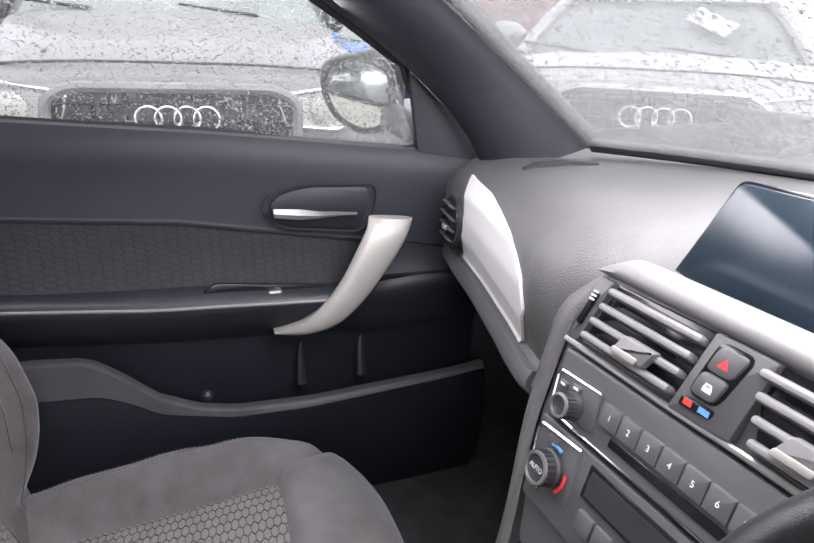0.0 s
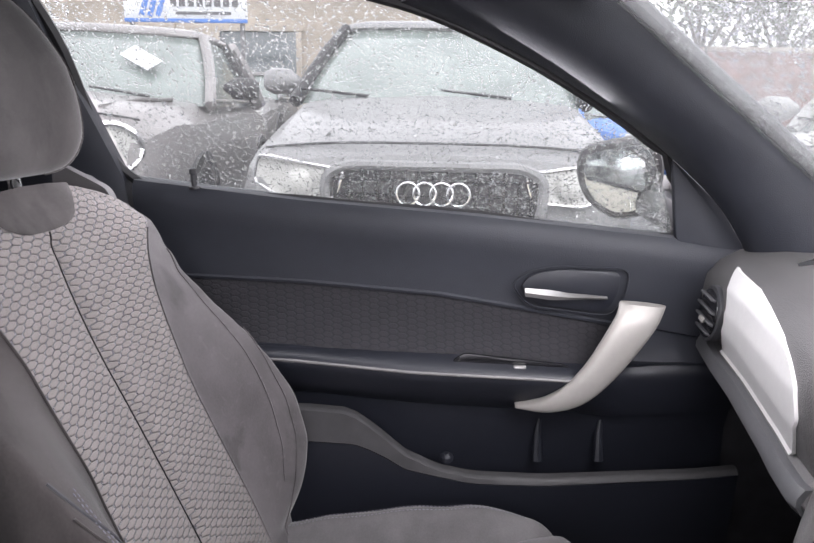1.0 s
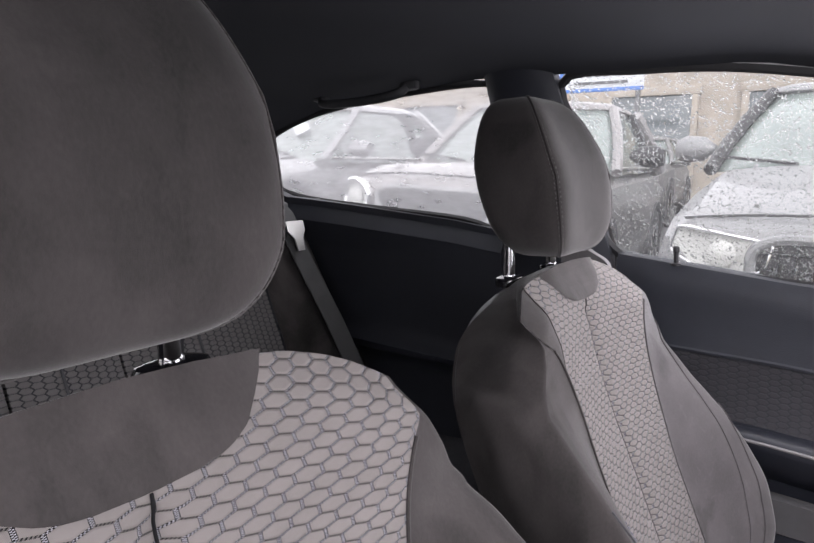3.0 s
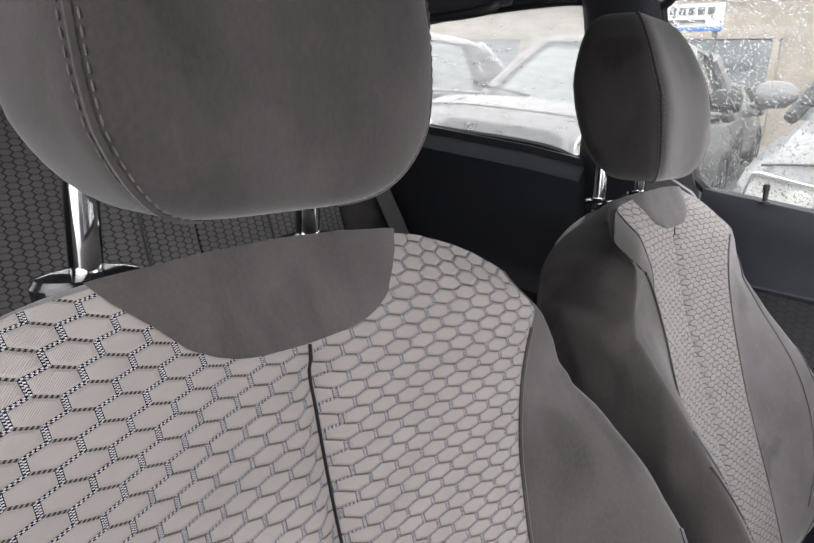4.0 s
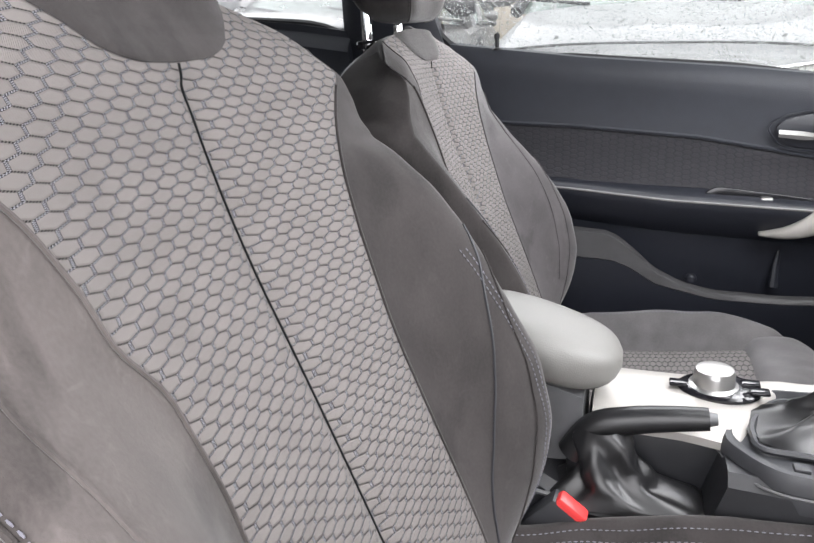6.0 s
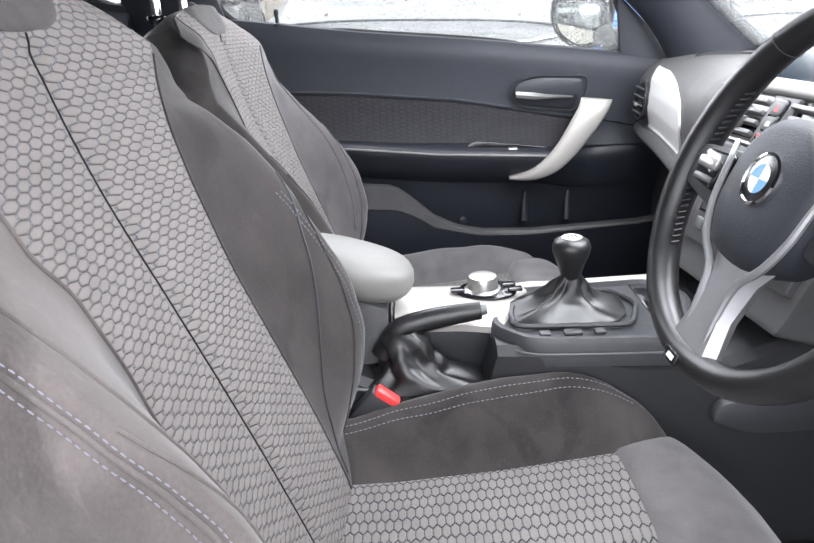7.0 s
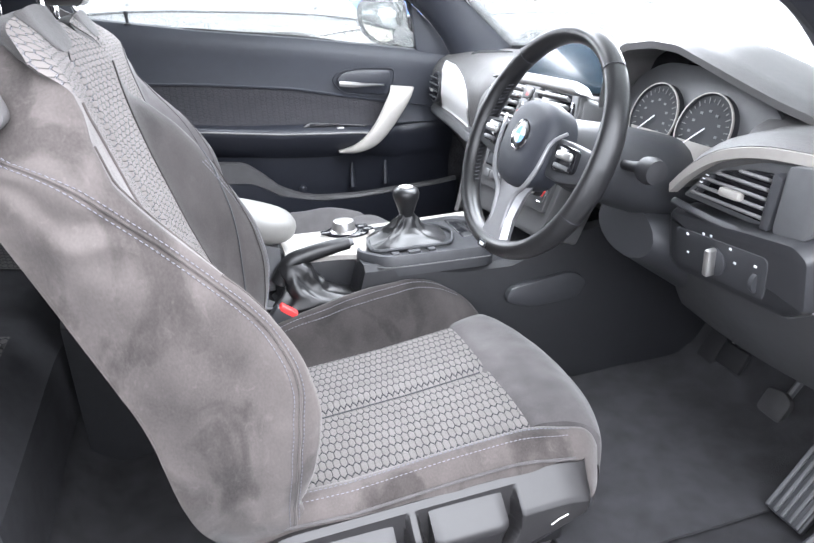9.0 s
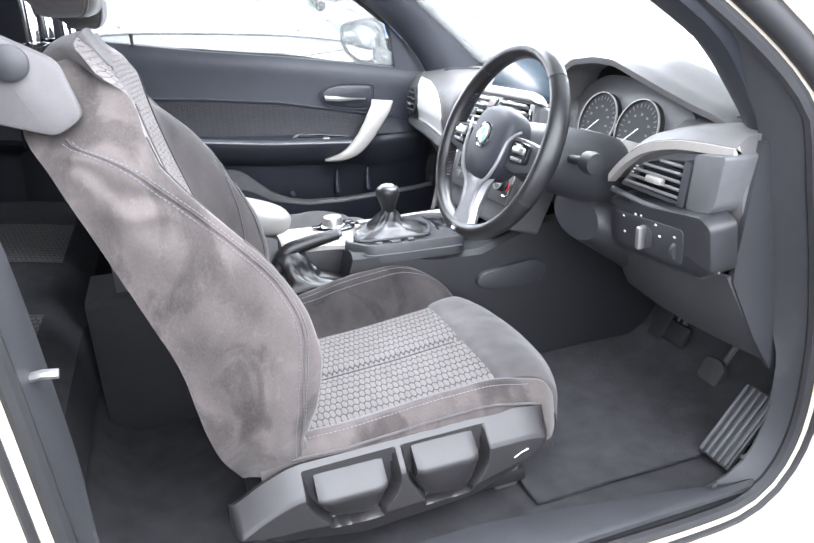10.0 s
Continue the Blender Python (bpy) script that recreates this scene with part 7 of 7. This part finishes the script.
WINDOW_DARK = surface("dark_window_glass", (0.10, 0.115, 0.12), 0.06, 0.1, 2, 0.0, spec=0.8)
# the reflected sky is put into this glass's pale base colour
CAR_GLASS = surface("car_glass_painted_sky", (0.145, 0.170, 0.160), 0.12, 0.25, 3, 0.0, spec=0.9)
LAMP_GLASS = surface("clear_headlamp", (0.44, 0.44, 0.42), 0.50, 0.12, 14, 0.0)
GREY_PAINT = surface("wet_grey_car_paint", (0.185, 0.186, 0.188), 0.45, 0.10, 60, 0.6, 240, metal=0.2, coat=0.3, dist=0.002)
SILVER_PAINT = surface("wet_silver_car_paint", (0.22, 0.22, 0.225), 0.30, 0.08, 60, 0.35, 240, metal=0.3, coat=0.8, dist=0.002)
DARK_PAINT = surface("wet_dark_car_paint", (0.105, 0.102, 0.100), 0.42, 0.10, 60, 0.5, 240, metal=0.2, coat=0.4, dist=0.002)
BROWN_PAINT = surface("wet_brown_grey_car_paint", (0.200, 0.190, 0.188), 0.40, 0.10, 60, 0.5, 240, metal=0.2, coat=0.4, dist=0.002)
WHITE_P2 = surface("wet_white_car_paint", (0.34, 0.34, 0.33), 0.30, 0.05, 60, 0.35, 240, coat=0.8, dist=0.002)
BLUE_P = surface("blue_sign_paint", (0.06, 0.16, 0.45), 0.5, 0.1, 10, 0.0)
SIGN_W = surface("white_sign_board", (0.55, 0.57, 0.58), 0.5, 0.05, 5, 0.0)
MESH = surface("black_grille_mesh", (0.008, 0.008, 0.009), 0.6, 0.2, 60, 0.0)

def yard_z(x):
    """The yard climbs a little more steeply beside the off-roader, then levels out."""
    return lerp(x, [-9.0, -0.5, 0.0], [0.64, 0.0, 0.0])


def yard_pt(a, b):
    x, y = ((q - 0.5) * 2000 * abs(2 * q - 1) ** 1.5 for q in (a, b))
    return (x, y, yard_z(x))


ground = tagged(part("ground", thick(moved(grid(200, 40, yard_pt), OUT), (0, 0, -0.2)), ASPHALT), "wet dark asphalt of a dealer's yard", "ground", kind="structure")


def parked_car(name, label, at, turn, paint, W=1.88, L=4.5, H=1.65, nose=1.0, cowl=1.12, grille="frame", rings=False, tall=0.395, round_lamps=False, roll=0.0):
    """A parked car whose nose points to local -y; at: the middle of its nose on the ground."""
    m = OUT @ pose(at[0], at[1], at[2] + yard_z(at[0]), 0, roll, turn)
    w = W / 2
    ob = thing(name, tuple(m.translation), label, "car", "parked cars")
    stations = [(0.0, 0.74, 0.42, nose - 0.20), (0.05, 0.86, 0.32, nose - 0.06), (0.16, 0.94, 0.26, nose), (0.45, 0.985, 0.24, nose + 0.06), (1.0, 1.0, 0.24, cowl - 0.02), (1.3, 1.0, 0.24, cowl), (2.4, 1.0, 0.24, cowl + 0.02), (L - 0.8, 0.99, 0.26, cowl + 0.03), (L - 0.15, 0.93, 0.34, cowl - 0.04), (L, 0.84, 0.45, cowl - 0.18)]
    rings_ = []
    for y, k, lo, hi in stations:
        h = hi - lo
        half = [(0.0, lo), (0.80 * k * w, lo), (0.96 * k * w, lo + 0.10), (k * w, lo + 0.38 * h), (0.985 * k * w, lo + 0.66 * h), (0.94 * k * w, lo + 0.86 * h), (0.80 * k * w, hi - 0.015), (0.55 * k * w, hi + 0.010), (0.0, hi + 0.030)]
        ring = [Vector((x, y, z)) for x, z in half] + [Vector((-x, y, z)) for x, z in half[-2:0:-1]]
        rings_.append([m @ p for p in ring])
    bd = part("body", loft(rings_), paint, ob, "", 30)
    # glasshouse
    f0, f1, r1, r0 = 1.22, 1.22 + (H - cowl) * 1.25, L - 1.0, L - 0.45
    if nose < 0.9:
        r1, r0 = L - 1.5, L - 0.7
    def plan(t):
        wx, ya, yb = lerp(t, [0, 0.5, 1], [0.92 * w, 0.83 * w, 0.68 * w]), f0 + (f1 - f0) * t, r0 + (r1 - r0) * t
        return rounded([(-wx, ya + 0.06), (-0.5 * wx, ya - 0.02), (0.5 * wx, ya - 0.02), (wx, ya + 0.06), (wx * 1.02, (ya + yb) / 2), (wx * 0.95, yb), (-wx * 0.95, yb), (-wx * 1.02, (ya + yb) / 2)], 0.16, 4)
    glassh = part("windows", loft([[m @ Vector((q.x, q.y, cowl - 0.03 + (H - 0.02 - cowl) * t)) for q in plan(t)] for t in (0.0, 0.25, 0.5, 0.75, 1.0)]), CAR_GLASS, ob, "rain-wet windows", 40)
    ym = (f1 + r1) / 2
    part("roof", loft([[m @ Vector((q.x * k, (q.y - ym) * k + ym, z)) for q in plan(1.0)] for k, z in ((1.03, H - 0.065), (1.05, H - 0.05), (1.03, H - 0.02), (0.92, H + 0.005), (0.6, H + 0.025), (0.2, H + 0.03))]), paint, ob, "", 60)
    for s in (1, -1):
        def post(y0, y1, r, mat, name):
            part(name, tube([m @ Vector((s * lerp(t, [0, 0.5, 1], [0.925, 0.84, 0.69]) * w, y0 + (y1 - y0) * t, cowl - 0.02 + (H - 0.03 - cowl) * t)) for t in (0.0, 0.33, 0.66, 1.0)], r, 8), mat, glassh)
        post(f0 + 0.07, f1 + 0.07, 0.040, RUBBER if paint is GREY_PAINT else paint, "front_pillar")
        post(f1 + 0.85, f1 + 0.78, 0.045, RUBBER, "middle_pillar")
        post(r0 - 0.22, r1 - 0.06, 0.075, paint, "rear_pillar")
        part("window_line", tube([m @ Vector((s * 0.915 * w, f0 + 0.1, cowl + 0.012)), m @ Vector((s * 0.945 * w, (f0 + r0) / 2, cowl + 0.016)), m @ Vector((s * 0.90 * w, r0, cowl + 0.01))], 0.012, 6), SILVER, glassh)
        mir = part("door_mirror", loft([[m @ Vector((s * (w * 0.98 + dx), 1.62 + dy + 0.06 * math.cos(t), cowl + 0.11 + 0.085 * math.sin(t) * k)) for t in [2 * math.pi * i / 12 for i in range(12)]] for dx, dy, k in ((-0.02, 0.0, 0.3), (0.05, 0, 0.9), (0.16, 0.02, 1.0), (0.22, 0.03, 0.7))]), RUBBER if round_lamps else paint, ob, "", 60)
        # lamps wrap round the nose corners
        lamp = [(0.40, nose - 0.10), (0.80, nose - 0.045), (0.84, nose - 0.16), (0.66, nose - 0.235), (0.44, nose - 0.22)]
        def place(p, out=0.0, s=s):
            k = p[0]
            y = lerp(k, [0, 0.66, 0.78, 0.86, 0.93], [0.0, 0.0, 0.045, 0.13, 0.40]) - out
            return m @ Vector((s * k * w, y, p[1]))
        pts = rounded(lamp, 0.03, 3)
        if round_lamps:
            pts = [Vector((0.70 + 0.135 * math.cos(q), nose - 0.17 + 0.125 * math.sin(q))) for q in [2 * math.pi * i / 28 for i in range(28)]]
        front = [place((p.x, p.y), 0.022) for p in pts]
        backs = [place((p.x, p.y), -0.12) for p in pts]
        hl = part("headlamp", loft([backs, front]), LAMP_GLASS, ob, "clear glass headlamp", 30)
        part("lamp_edge", tube(front + front[:1], 0.020 if round_lamps else 0.008, 8), CHROME, hl)
        part("lamp_lens", lathe([(0.05, 0), (0.055, 0.012), (0.03, 0.022), (0, 0.024)], m @ axes((s * (0.68 if round_lamps else 0.60) * w, -0.022, nose - 0.15), (1, 0, 0), (0, 0, 1), (0, -1, 0)), 18), LAMP_GLASS, hl)
        for y in (0.85, L - 0.85):
            wh = part("wheel", lathe([(0.20, -0.11), (0.33, -0.11), (0.345, -0.06), (0.345, 0.06), (0.33, 0.10), (0.24, 0.11), (0.22, 0.08), (0.0, 0.07)], m @ axes((s * (w - 0.10), y, 0.345), (0, 1, 0), (0, 0, 1), (s, 0, 0)), 32), RUBBER, ob, "black tyre")
            part("rim", lathe([(0.225, 0.085), (0.235, 0.10), (0.20, 0.105), (0.05, 0.10), (0, 0.11)], m @ axes((s * (w - 0.10), y, 0.345), (0, 1, 0), (0, 0, 1), (s, 0, 0)), 24), SILVER, wh)
            for q in range(10):
                part("rim_spoke", moved(box((0.13, 0, 0.105), (0.17, 0.03, 0.02), 0.006), m @ axes((s * (w - 0.10), y, 0.345), (0, 1, 0), (0, 0, 1), (s, 0, 0)) @ Matrix.Rotation(q * math.pi / 5, 4, "Z")), PIANO, wh)
            part("wheel_arch", lathe([(0.36, -0.02), (0.43, -0.02), (0.43, 0.02), (0.37, 0.024)], m @ axes((s * (w - 0.012), y, 0.355), (0, 1, 0), (0, 0, 1), (s, 0, 0)), 32, ring=True), RUBBER, ob)
    # grille
    gw, gt, gb = 0.40 * W * 0.98 / 2 * 1.25, nose - 0.075, nose - 0.075 - tall
    go = rounded([(-gw, gt - 0.05), (-gw + 0.09, gt), (gw - 0.09, gt), (gw, gt - 0.05), (gw * 0.98, gb + 0.4 * tall), (gw * 0.72, gb), (-gw * 0.72, gb), (-gw * 0.98, gb + 0.4 * tall)], 0.085)
    gm_ = m @ axes((0, 0.012, 0), (1, 0, 0), (0, 0, 1), (0, -1, 0))
    gr = part("grille", prism(go, 0.035, gm_, 0.008), MESH, ob, "black mesh grille")
    part("grille_frame", tube([gm_ @ Vector((p.x, p.y, 0.038)) for p in go] + [gm_ @ Vector((go[0].x, go[0].y, 0.038))], 0.022, 8), SILVER if grille == "frame" else GREY_PAINT, gr, "grey grille surround")
    for i in range(15):
        x = -gw * 0.90 + gw * 1.80 * i / 14
        part("grille_bar", moved(box((x, (gt + gb) / 2 + 0.02, 0.040), (0.012, (gt - gb) * (0.86 if abs(x) < gw * 0.7 else 0.55), 0.014), 0.003), gm_), PIANO, gr)
    for i in range(5 if tall > 0.3 else 2):
        part("grille_bar", moved(box((0, gt - 0.06 - 0.065 * i, 0.038), (gw * 1.86 if i < 4 else gw * 1.4, 0.010, 0.012), 0.003), gm_), PIANO, gr)
    if rings:
        for i in range(4):
            c = gm_ @ Vector((-0.1065 + 0.071 * i, gt - 0.115, 0.055))
            part("badge_ring", tube([c + (m.to_3x3() @ Vector((0.047 * math.cos(t), 0, 0.047 * math.sin(t)))) for t in np.linspace(0, 2 * math.pi, 33)], 0.0062, 8, False), CHROME, gr, "plain chrome ring")
    part("lower_grille", moved(box((0, 0.02, 0.40), (W * 0.62, 0.06, 0.11), 0.03), m), PIANO, ob)
    part("plate", moved(box((0, -0.012, 0.50), (0.52, 0.012, 0.11), 0.004), m), SIGN_W, ob, "blank number plate")
    part("bonnet_shut_line", tube([m @ Vector((x, 0.10 + 0.10 * (x / w) ** 2, nose + 0.012 - 0.07 * abs(x / w) ** 3)) for x in np.linspace(-0.80 * w, 0.80 * w, 20)], 0.006, 5), RUBBER, bd)
    for s in (1, -1):
        part("bonnet_crease", tube([m @ Vector((s * 0.52 * w, 0.25, nose + 0.030)), m @ Vector((s * 0.58 * w, 0.7, nose + 0.070)), m @ Vector((s * 0.66 * w, 1.18, cowl + 0.005))], 0.018, 6, True, 0.5), paint, bd)
        part("wiper", tube([m @ Vector((s * 0.45 * w, 1.26, cowl + 0.02)), m @ Vector((s * 0.45 * w - 0.42, 1.32, cowl + 0.06))], 0.010, 6), RUBBER, ob)
    part("screen_paper", moved(box((0, 0, 0), (0.28, 0.004, 0.14), 0), m @ Matrix.Translation((0.30 * w, (f0 + f1) / 2 - 0.03, (cowl + H) / 2 + 0.02)) @ Matrix.Rotation(radians(-50), 4, "X") @ Matrix.Rotation(radians(35), 4, "Y")), SIGN_W, glassh) if paint is not GREY_PAINT else None
    return ob


parked_car("parked_suv", "wet grey parked off-roader facing the passenger door", (0.06, 2.42, 0), 0, GREY_PAINT, 1.90, 4.6, 1.74, 1.02, 1.22, "dark", True)
parked_car("parked_hatchback", "wet brown-grey parked small car with round headlamps", (-2.24, 2.90, 0), 6.3, BROWN_PAINT, 1.73, 3.95, 1.61, 1.01, 1.085, "dark", False, 0.20, True, 2.3)
parked_car("parked_saloon", "wet silver parked car with a paper in its windscreen", (-5.10, 2.76, 0), -4.4, SILVER_PAINT, 1.75, 4.4, 1.48, 0.84, 0.96, "dark", False, 0.20, False, 3.6)
parked_car("parked_saloon", "wet white parked car with a bright framed grille", (2.12, 2.25, 0), -36, WHITE_P2, 1.86, 4.4, 1.50, 1.05, 1.10, "frame", True, 0.22)
parked_car("parked_hatchback", "wet blue parked car further back", (3.4, 9.5, 0), 15, BLUE_P, 1.75, 4.0, 1.5, 0.9, 1.04, "dark")
parked_car("parked_hatchback", "wet silver parked hatchback in the second row", (-0.9, 10.0, 0), -8, SILVER_PAINT, 1.75, 4.0, 1.5, 0.9, 1.04, "dark")
parked_car("parked_hatchback", "wet dark parked hatchback in the second row", (-3.6, 10.4, 0), 5, DARK_PAINT, 1.75, 4.0, 1.5, 0.9, 1.04, "dark")
parked_car("parked_saloon", "wet silver parked car ahead of the bonnet", (5.8, 1.6, 0), -60, SILVER_PAINT, 1.80, 4.4, 1.46, 0.9, 1.04, "frame")

# garage building, boards, walls, trees
shop = thing("garage_building", tuple(OUT @ Vector((-4, 18, 0))), "pale rendered garage building with dark openings", "building")
part("wall", moved(box((-9, 20, 2.1), (28, 4, 4.2), 0.02), OUT), RENDER_WALL, shop)
part("roof", moved(loft([[Vector((x, y, z)) for y, z in ((17.7, 4.15), (20, 5.9), (22.3, 4.15))] for x in (-23.3, 5.3)]), OUT), ROOF, shop)
for x in (-19.0, -15.5, -12.0, -8.5, -5.0, -1.6, 1.8):
    wn_ = part("window", moved(box((x, 17.98, 1.9), (2.2, 0.08, 2.3), 0.01), OUT), WINDOW_DARK, shop, "dark workshop opening")
    for q in (-1.12, 1.12):
        part("post", moved(box((x + q, 17.93, 1.95), (0.16, 0.12, 2.5), 0.01), OUT), RENDER_WALL, wn_)
    part("lintel", moved(box((x, 17.93, 3.14), (2.5, 0.14, 0.22), 0.01), OUT), RENDER_WALL, wn_)
board = thing("sign_board", tuple(OUT @ Vector((-5.2, 14.2, 2.6))), "white sign board with blue stripes and unreadable bars", "sign")
part("panel", moved(box((-5.50, 14.2, 3.12), (2.66, 0.06, 0.46), 0.01), OUT), SIGN_W, board)
part("blue_edge", moved(box((-5.50, 14.19, 2.85), (2.66, 0.07, 0.08), 0.01), OUT), BLUE_P, board)
for x in (-6.38, -6.20, -6.02):
    part("stripe", moved(box((0, 0, 0), (0.11, 0.02, 0.40), 0), OUT @ Matrix.Translation((x, 14.16, 3.12)) @ Matrix.Rotation(radians(20), 4, "Y")), BLUE_P, board)
for i in range(8):
    part("letter_bar", moved(box((-5.74 + 0.19 * i, 14.16, 3.20), (0.13, 0.02, 0.14), 0), OUT), PLASTIC2, board)
part("letter_bar", moved(box((-5.1, 14.16, 3.0), (1.2, 0.02, 0.06), 0), OUT), PLASTIC2, board)
for x in (-6.7, -4.3):
    part("post", moved(box((x, 14.26, 1.6), (0.09, 0.09, 3.2), 0.01), OUT), PLASTIC2, board)
brick_wall = thing("brick_wall", tuple(OUT @ Vector((8, 16, 0))), "dark brick boundary wall", "wall", kind="structure")
part("wall_sheet", moved(box((11, 17, 1.3), (10, 0.3, 2.6), 0.02), OUT), BRICK_WALL, brick_wall)
part("coping", moved(box((11, 17, 2.65), (10.2, 0.42, 0.12), 0.02), OUT), RENDER_WALL, brick_wall)


def tree(at, h, r, seed):
    rnd = random.Random(seed)
    t = thing("tree", tuple(OUT @ Vector(at)), "bushy green tree behind the yard", "tree", "trees")
    base = Vector(at)
    limbs = [tube([base, base + Vector((0.05, 0, h * 0.3)), base + Vector((0.1, 0.1, h * 0.62))], [0.16, 0.12, 0.05], 8)]
    tips = []
    for i in range(9):
        a = rnd.uniform(0, 6.28)
        p = base + Vector((0.05, 0, h * rnd.uniform(0.28, 0.5)))
        q = base + Vector((math.cos(a) * r * rnd.uniform(0.5, 0.95), math.sin(a) * r * rnd.uniform(0.5, 0.95), h * rnd.uniform(0.5, 0.92)))
        limbs.append(tube([p, p.lerp(q, 0.5) + Vector((0, 0, 0.15)), q], [0.06, 0.04, 0.015], 6))
        tips.append(q)
    part("trunk", moved(join(*limbs), OUT), BARK, t)
    verts, faces = [], []
    for i in range(2600):
        c = rnd.choice(tips) + Vector((rnd.gauss(0, r * 0.27), rnd.gauss(0, r * 0.27), rnd.gauss(0, h * 0.09)))
        s = rnd.uniform(0.06, 0.14)
        e = Euler((rnd.uniform(-1, 1), rnd.uniform(-1, 1), rnd.uniform(0, 6.3))).to_matrix()
        n = len(verts)
        verts += [c + e @ Vector(v) * s for v in ((-1, 0, 0), (0, -0.5, 0.1), (1, 0, 0), (0, 0.5, 0.1))]
        faces.append((n, n + 1, n + 2, n + 3))
    part("crown", moved((verts, faces, []), OUT), LEAF, t)


for i, (x, y, h) in enumerate(((7.0, 19, 5.5), (9.5, 20, 6.0), (13, 20, 5.5), (3.6, 24, 7.5))):
    tree((x, y, 0), h, h * 0.38, 40 + i)

# ---- passenger door mirror ----
mirror = thing("door_mirror", (0.51, 0.90, 0.93), "rain-spotted door mirror of the car", "door mirror")
shape = rounded([(0.425, 1.095), (0.560, 1.120), (0.590, 1.07), (0.578, 0.965), (0.500, 0.945), (0.440, 0.985), (0.418, 1.04)], 0.03)
MMX = axes((0, 0.95, 0), Vector((1, 0, 0)), Vector((0, 0, 1)), Vector((0, -1, 0))) @ Matrix.Translation((0.505, 1.03, 0)) @ Matrix.Rotation(radians(-18), 4, "Y") @ Matrix.Translation((-0.505, -1.03, 0))
mc = part("mirror_case", moved(prism(shape, 0.10, Matrix.Translation((0, 0, -0.10)), 0.015), MMX), RUBBER, mirror, "black mirror case")
MIRROR = surface("mirror_glass", (0.55, 0.57, 0.58), 0.03, 0.02, 20, 0.0, metal=1.0)
part("mirror_glass", moved(prism([Vector((0.505, 1.03)) + (p - Vector((0.505, 1.03))) * 0.80 for p in shape], 0.004, Matrix.Translation((0, 0, 0.001)), 0.001), MMX), MIRROR, mc)
part("mirror_foot", tube([(0.56, 0.93, 0.985), (0.585, 0.84, 0.962), (0.60, 0.76, 0.955)], [0.03, 0.024, 0.022], 10), RUBBER, mirror)
# bonnet, seen through the windscreen foot
bonnet = tagged(part("bonnet_panel", thick(grid(20, 12, lambda a, b: (1.12 - 0.22 * (2 * a - 1) ** 2 + 0.95 * b, 0.70 * (2 * a - 1), 0.930 - 0.16 * b * b - 0.05 * (2 * a - 1) ** 4)), (0, 0, -0.02)), WHITE_PAINT), "white painted bonnet wet with rain", "bonnet", kind="structure")

# ---- raindrops on the panes ----
def drops(name, parent, f, n, seed, rmin, rmax, d, bend=2.2):
    """Flattened beads of water on the outer side of a pane; f(a, b) gives the pane, d points outwards."""
    rnd = random.Random(seed)
    d = Vector(d).normalized()
    verts, faces = [], []
    side = d.orthogonal().normalized()
    up = d.cross(side)
    for i in range(n):
        c = Vector(f(rnd.random(), rnd.random())) + d * 0.0045
        r = rmin + (rmax - rmin) * rnd.random() ** bend
        st, ang = rnd.uniform(0.8, 1.5), rnd.uniform(-0.4, 0.4)
        k = len(verts)
        for ring, (q, h) in enumerate(((1.0, 0.0), (0.80, 0.32), (0.42, 0.50))):
            for j in range(6):
                t = 2 * math.pi * (j + 0.5 * (ring % 2)) / 6 + ang
                verts.append(c + r * q * (math.cos(t) * side + st * math.sin(t) * up) + d * r * h)
        verts.append(c + d * r * 0.55)
        for ring in range(2):
            for j in range(6):
                faces.append((k + ring * 6 + j, k + ring * 6 + (j + 1) % 6, k + ring * 6 + 6 + (j + 1) % 6, k + ring * 6 + 6 + j))
        faces += [(k + 12 + j, k + 12 + (j + 1) % 6, k + 18) for j in range(6)]
    ob = part(name, (verts, faces, []), WATER, parent, "", 80)
    tagged(ob, "small raindrops on the glass", kind="stuff")
    ob.visible_shadow = False
    return ob


drops("raindrops", window_2, lambda a, b: win_grid(a, b), 20000, 5, 0.0005, 0.0019, (0, 1, 0.25))
drops("raindrops", ws, lambda a, b: ws_pt(a, b * 0.8), 20000, 6, 0.0010, 0.0034, (0.55, 0, 0.83), 1.8)
for s_, side in ((1, "left"), (-1, "right")):
    q = bpy.data.objects["window_quarter_" + side]
    drops("raindrops", q, lambda a, b, s_=s_: wall3((-0.62 - 0.60 * a, 1.15 + 0.06 * a + (0.24 - 0.08 * a) * b), s_, 0.004), 4000, 9, 0.0005, 0.0018, (0, s_, 0.25))
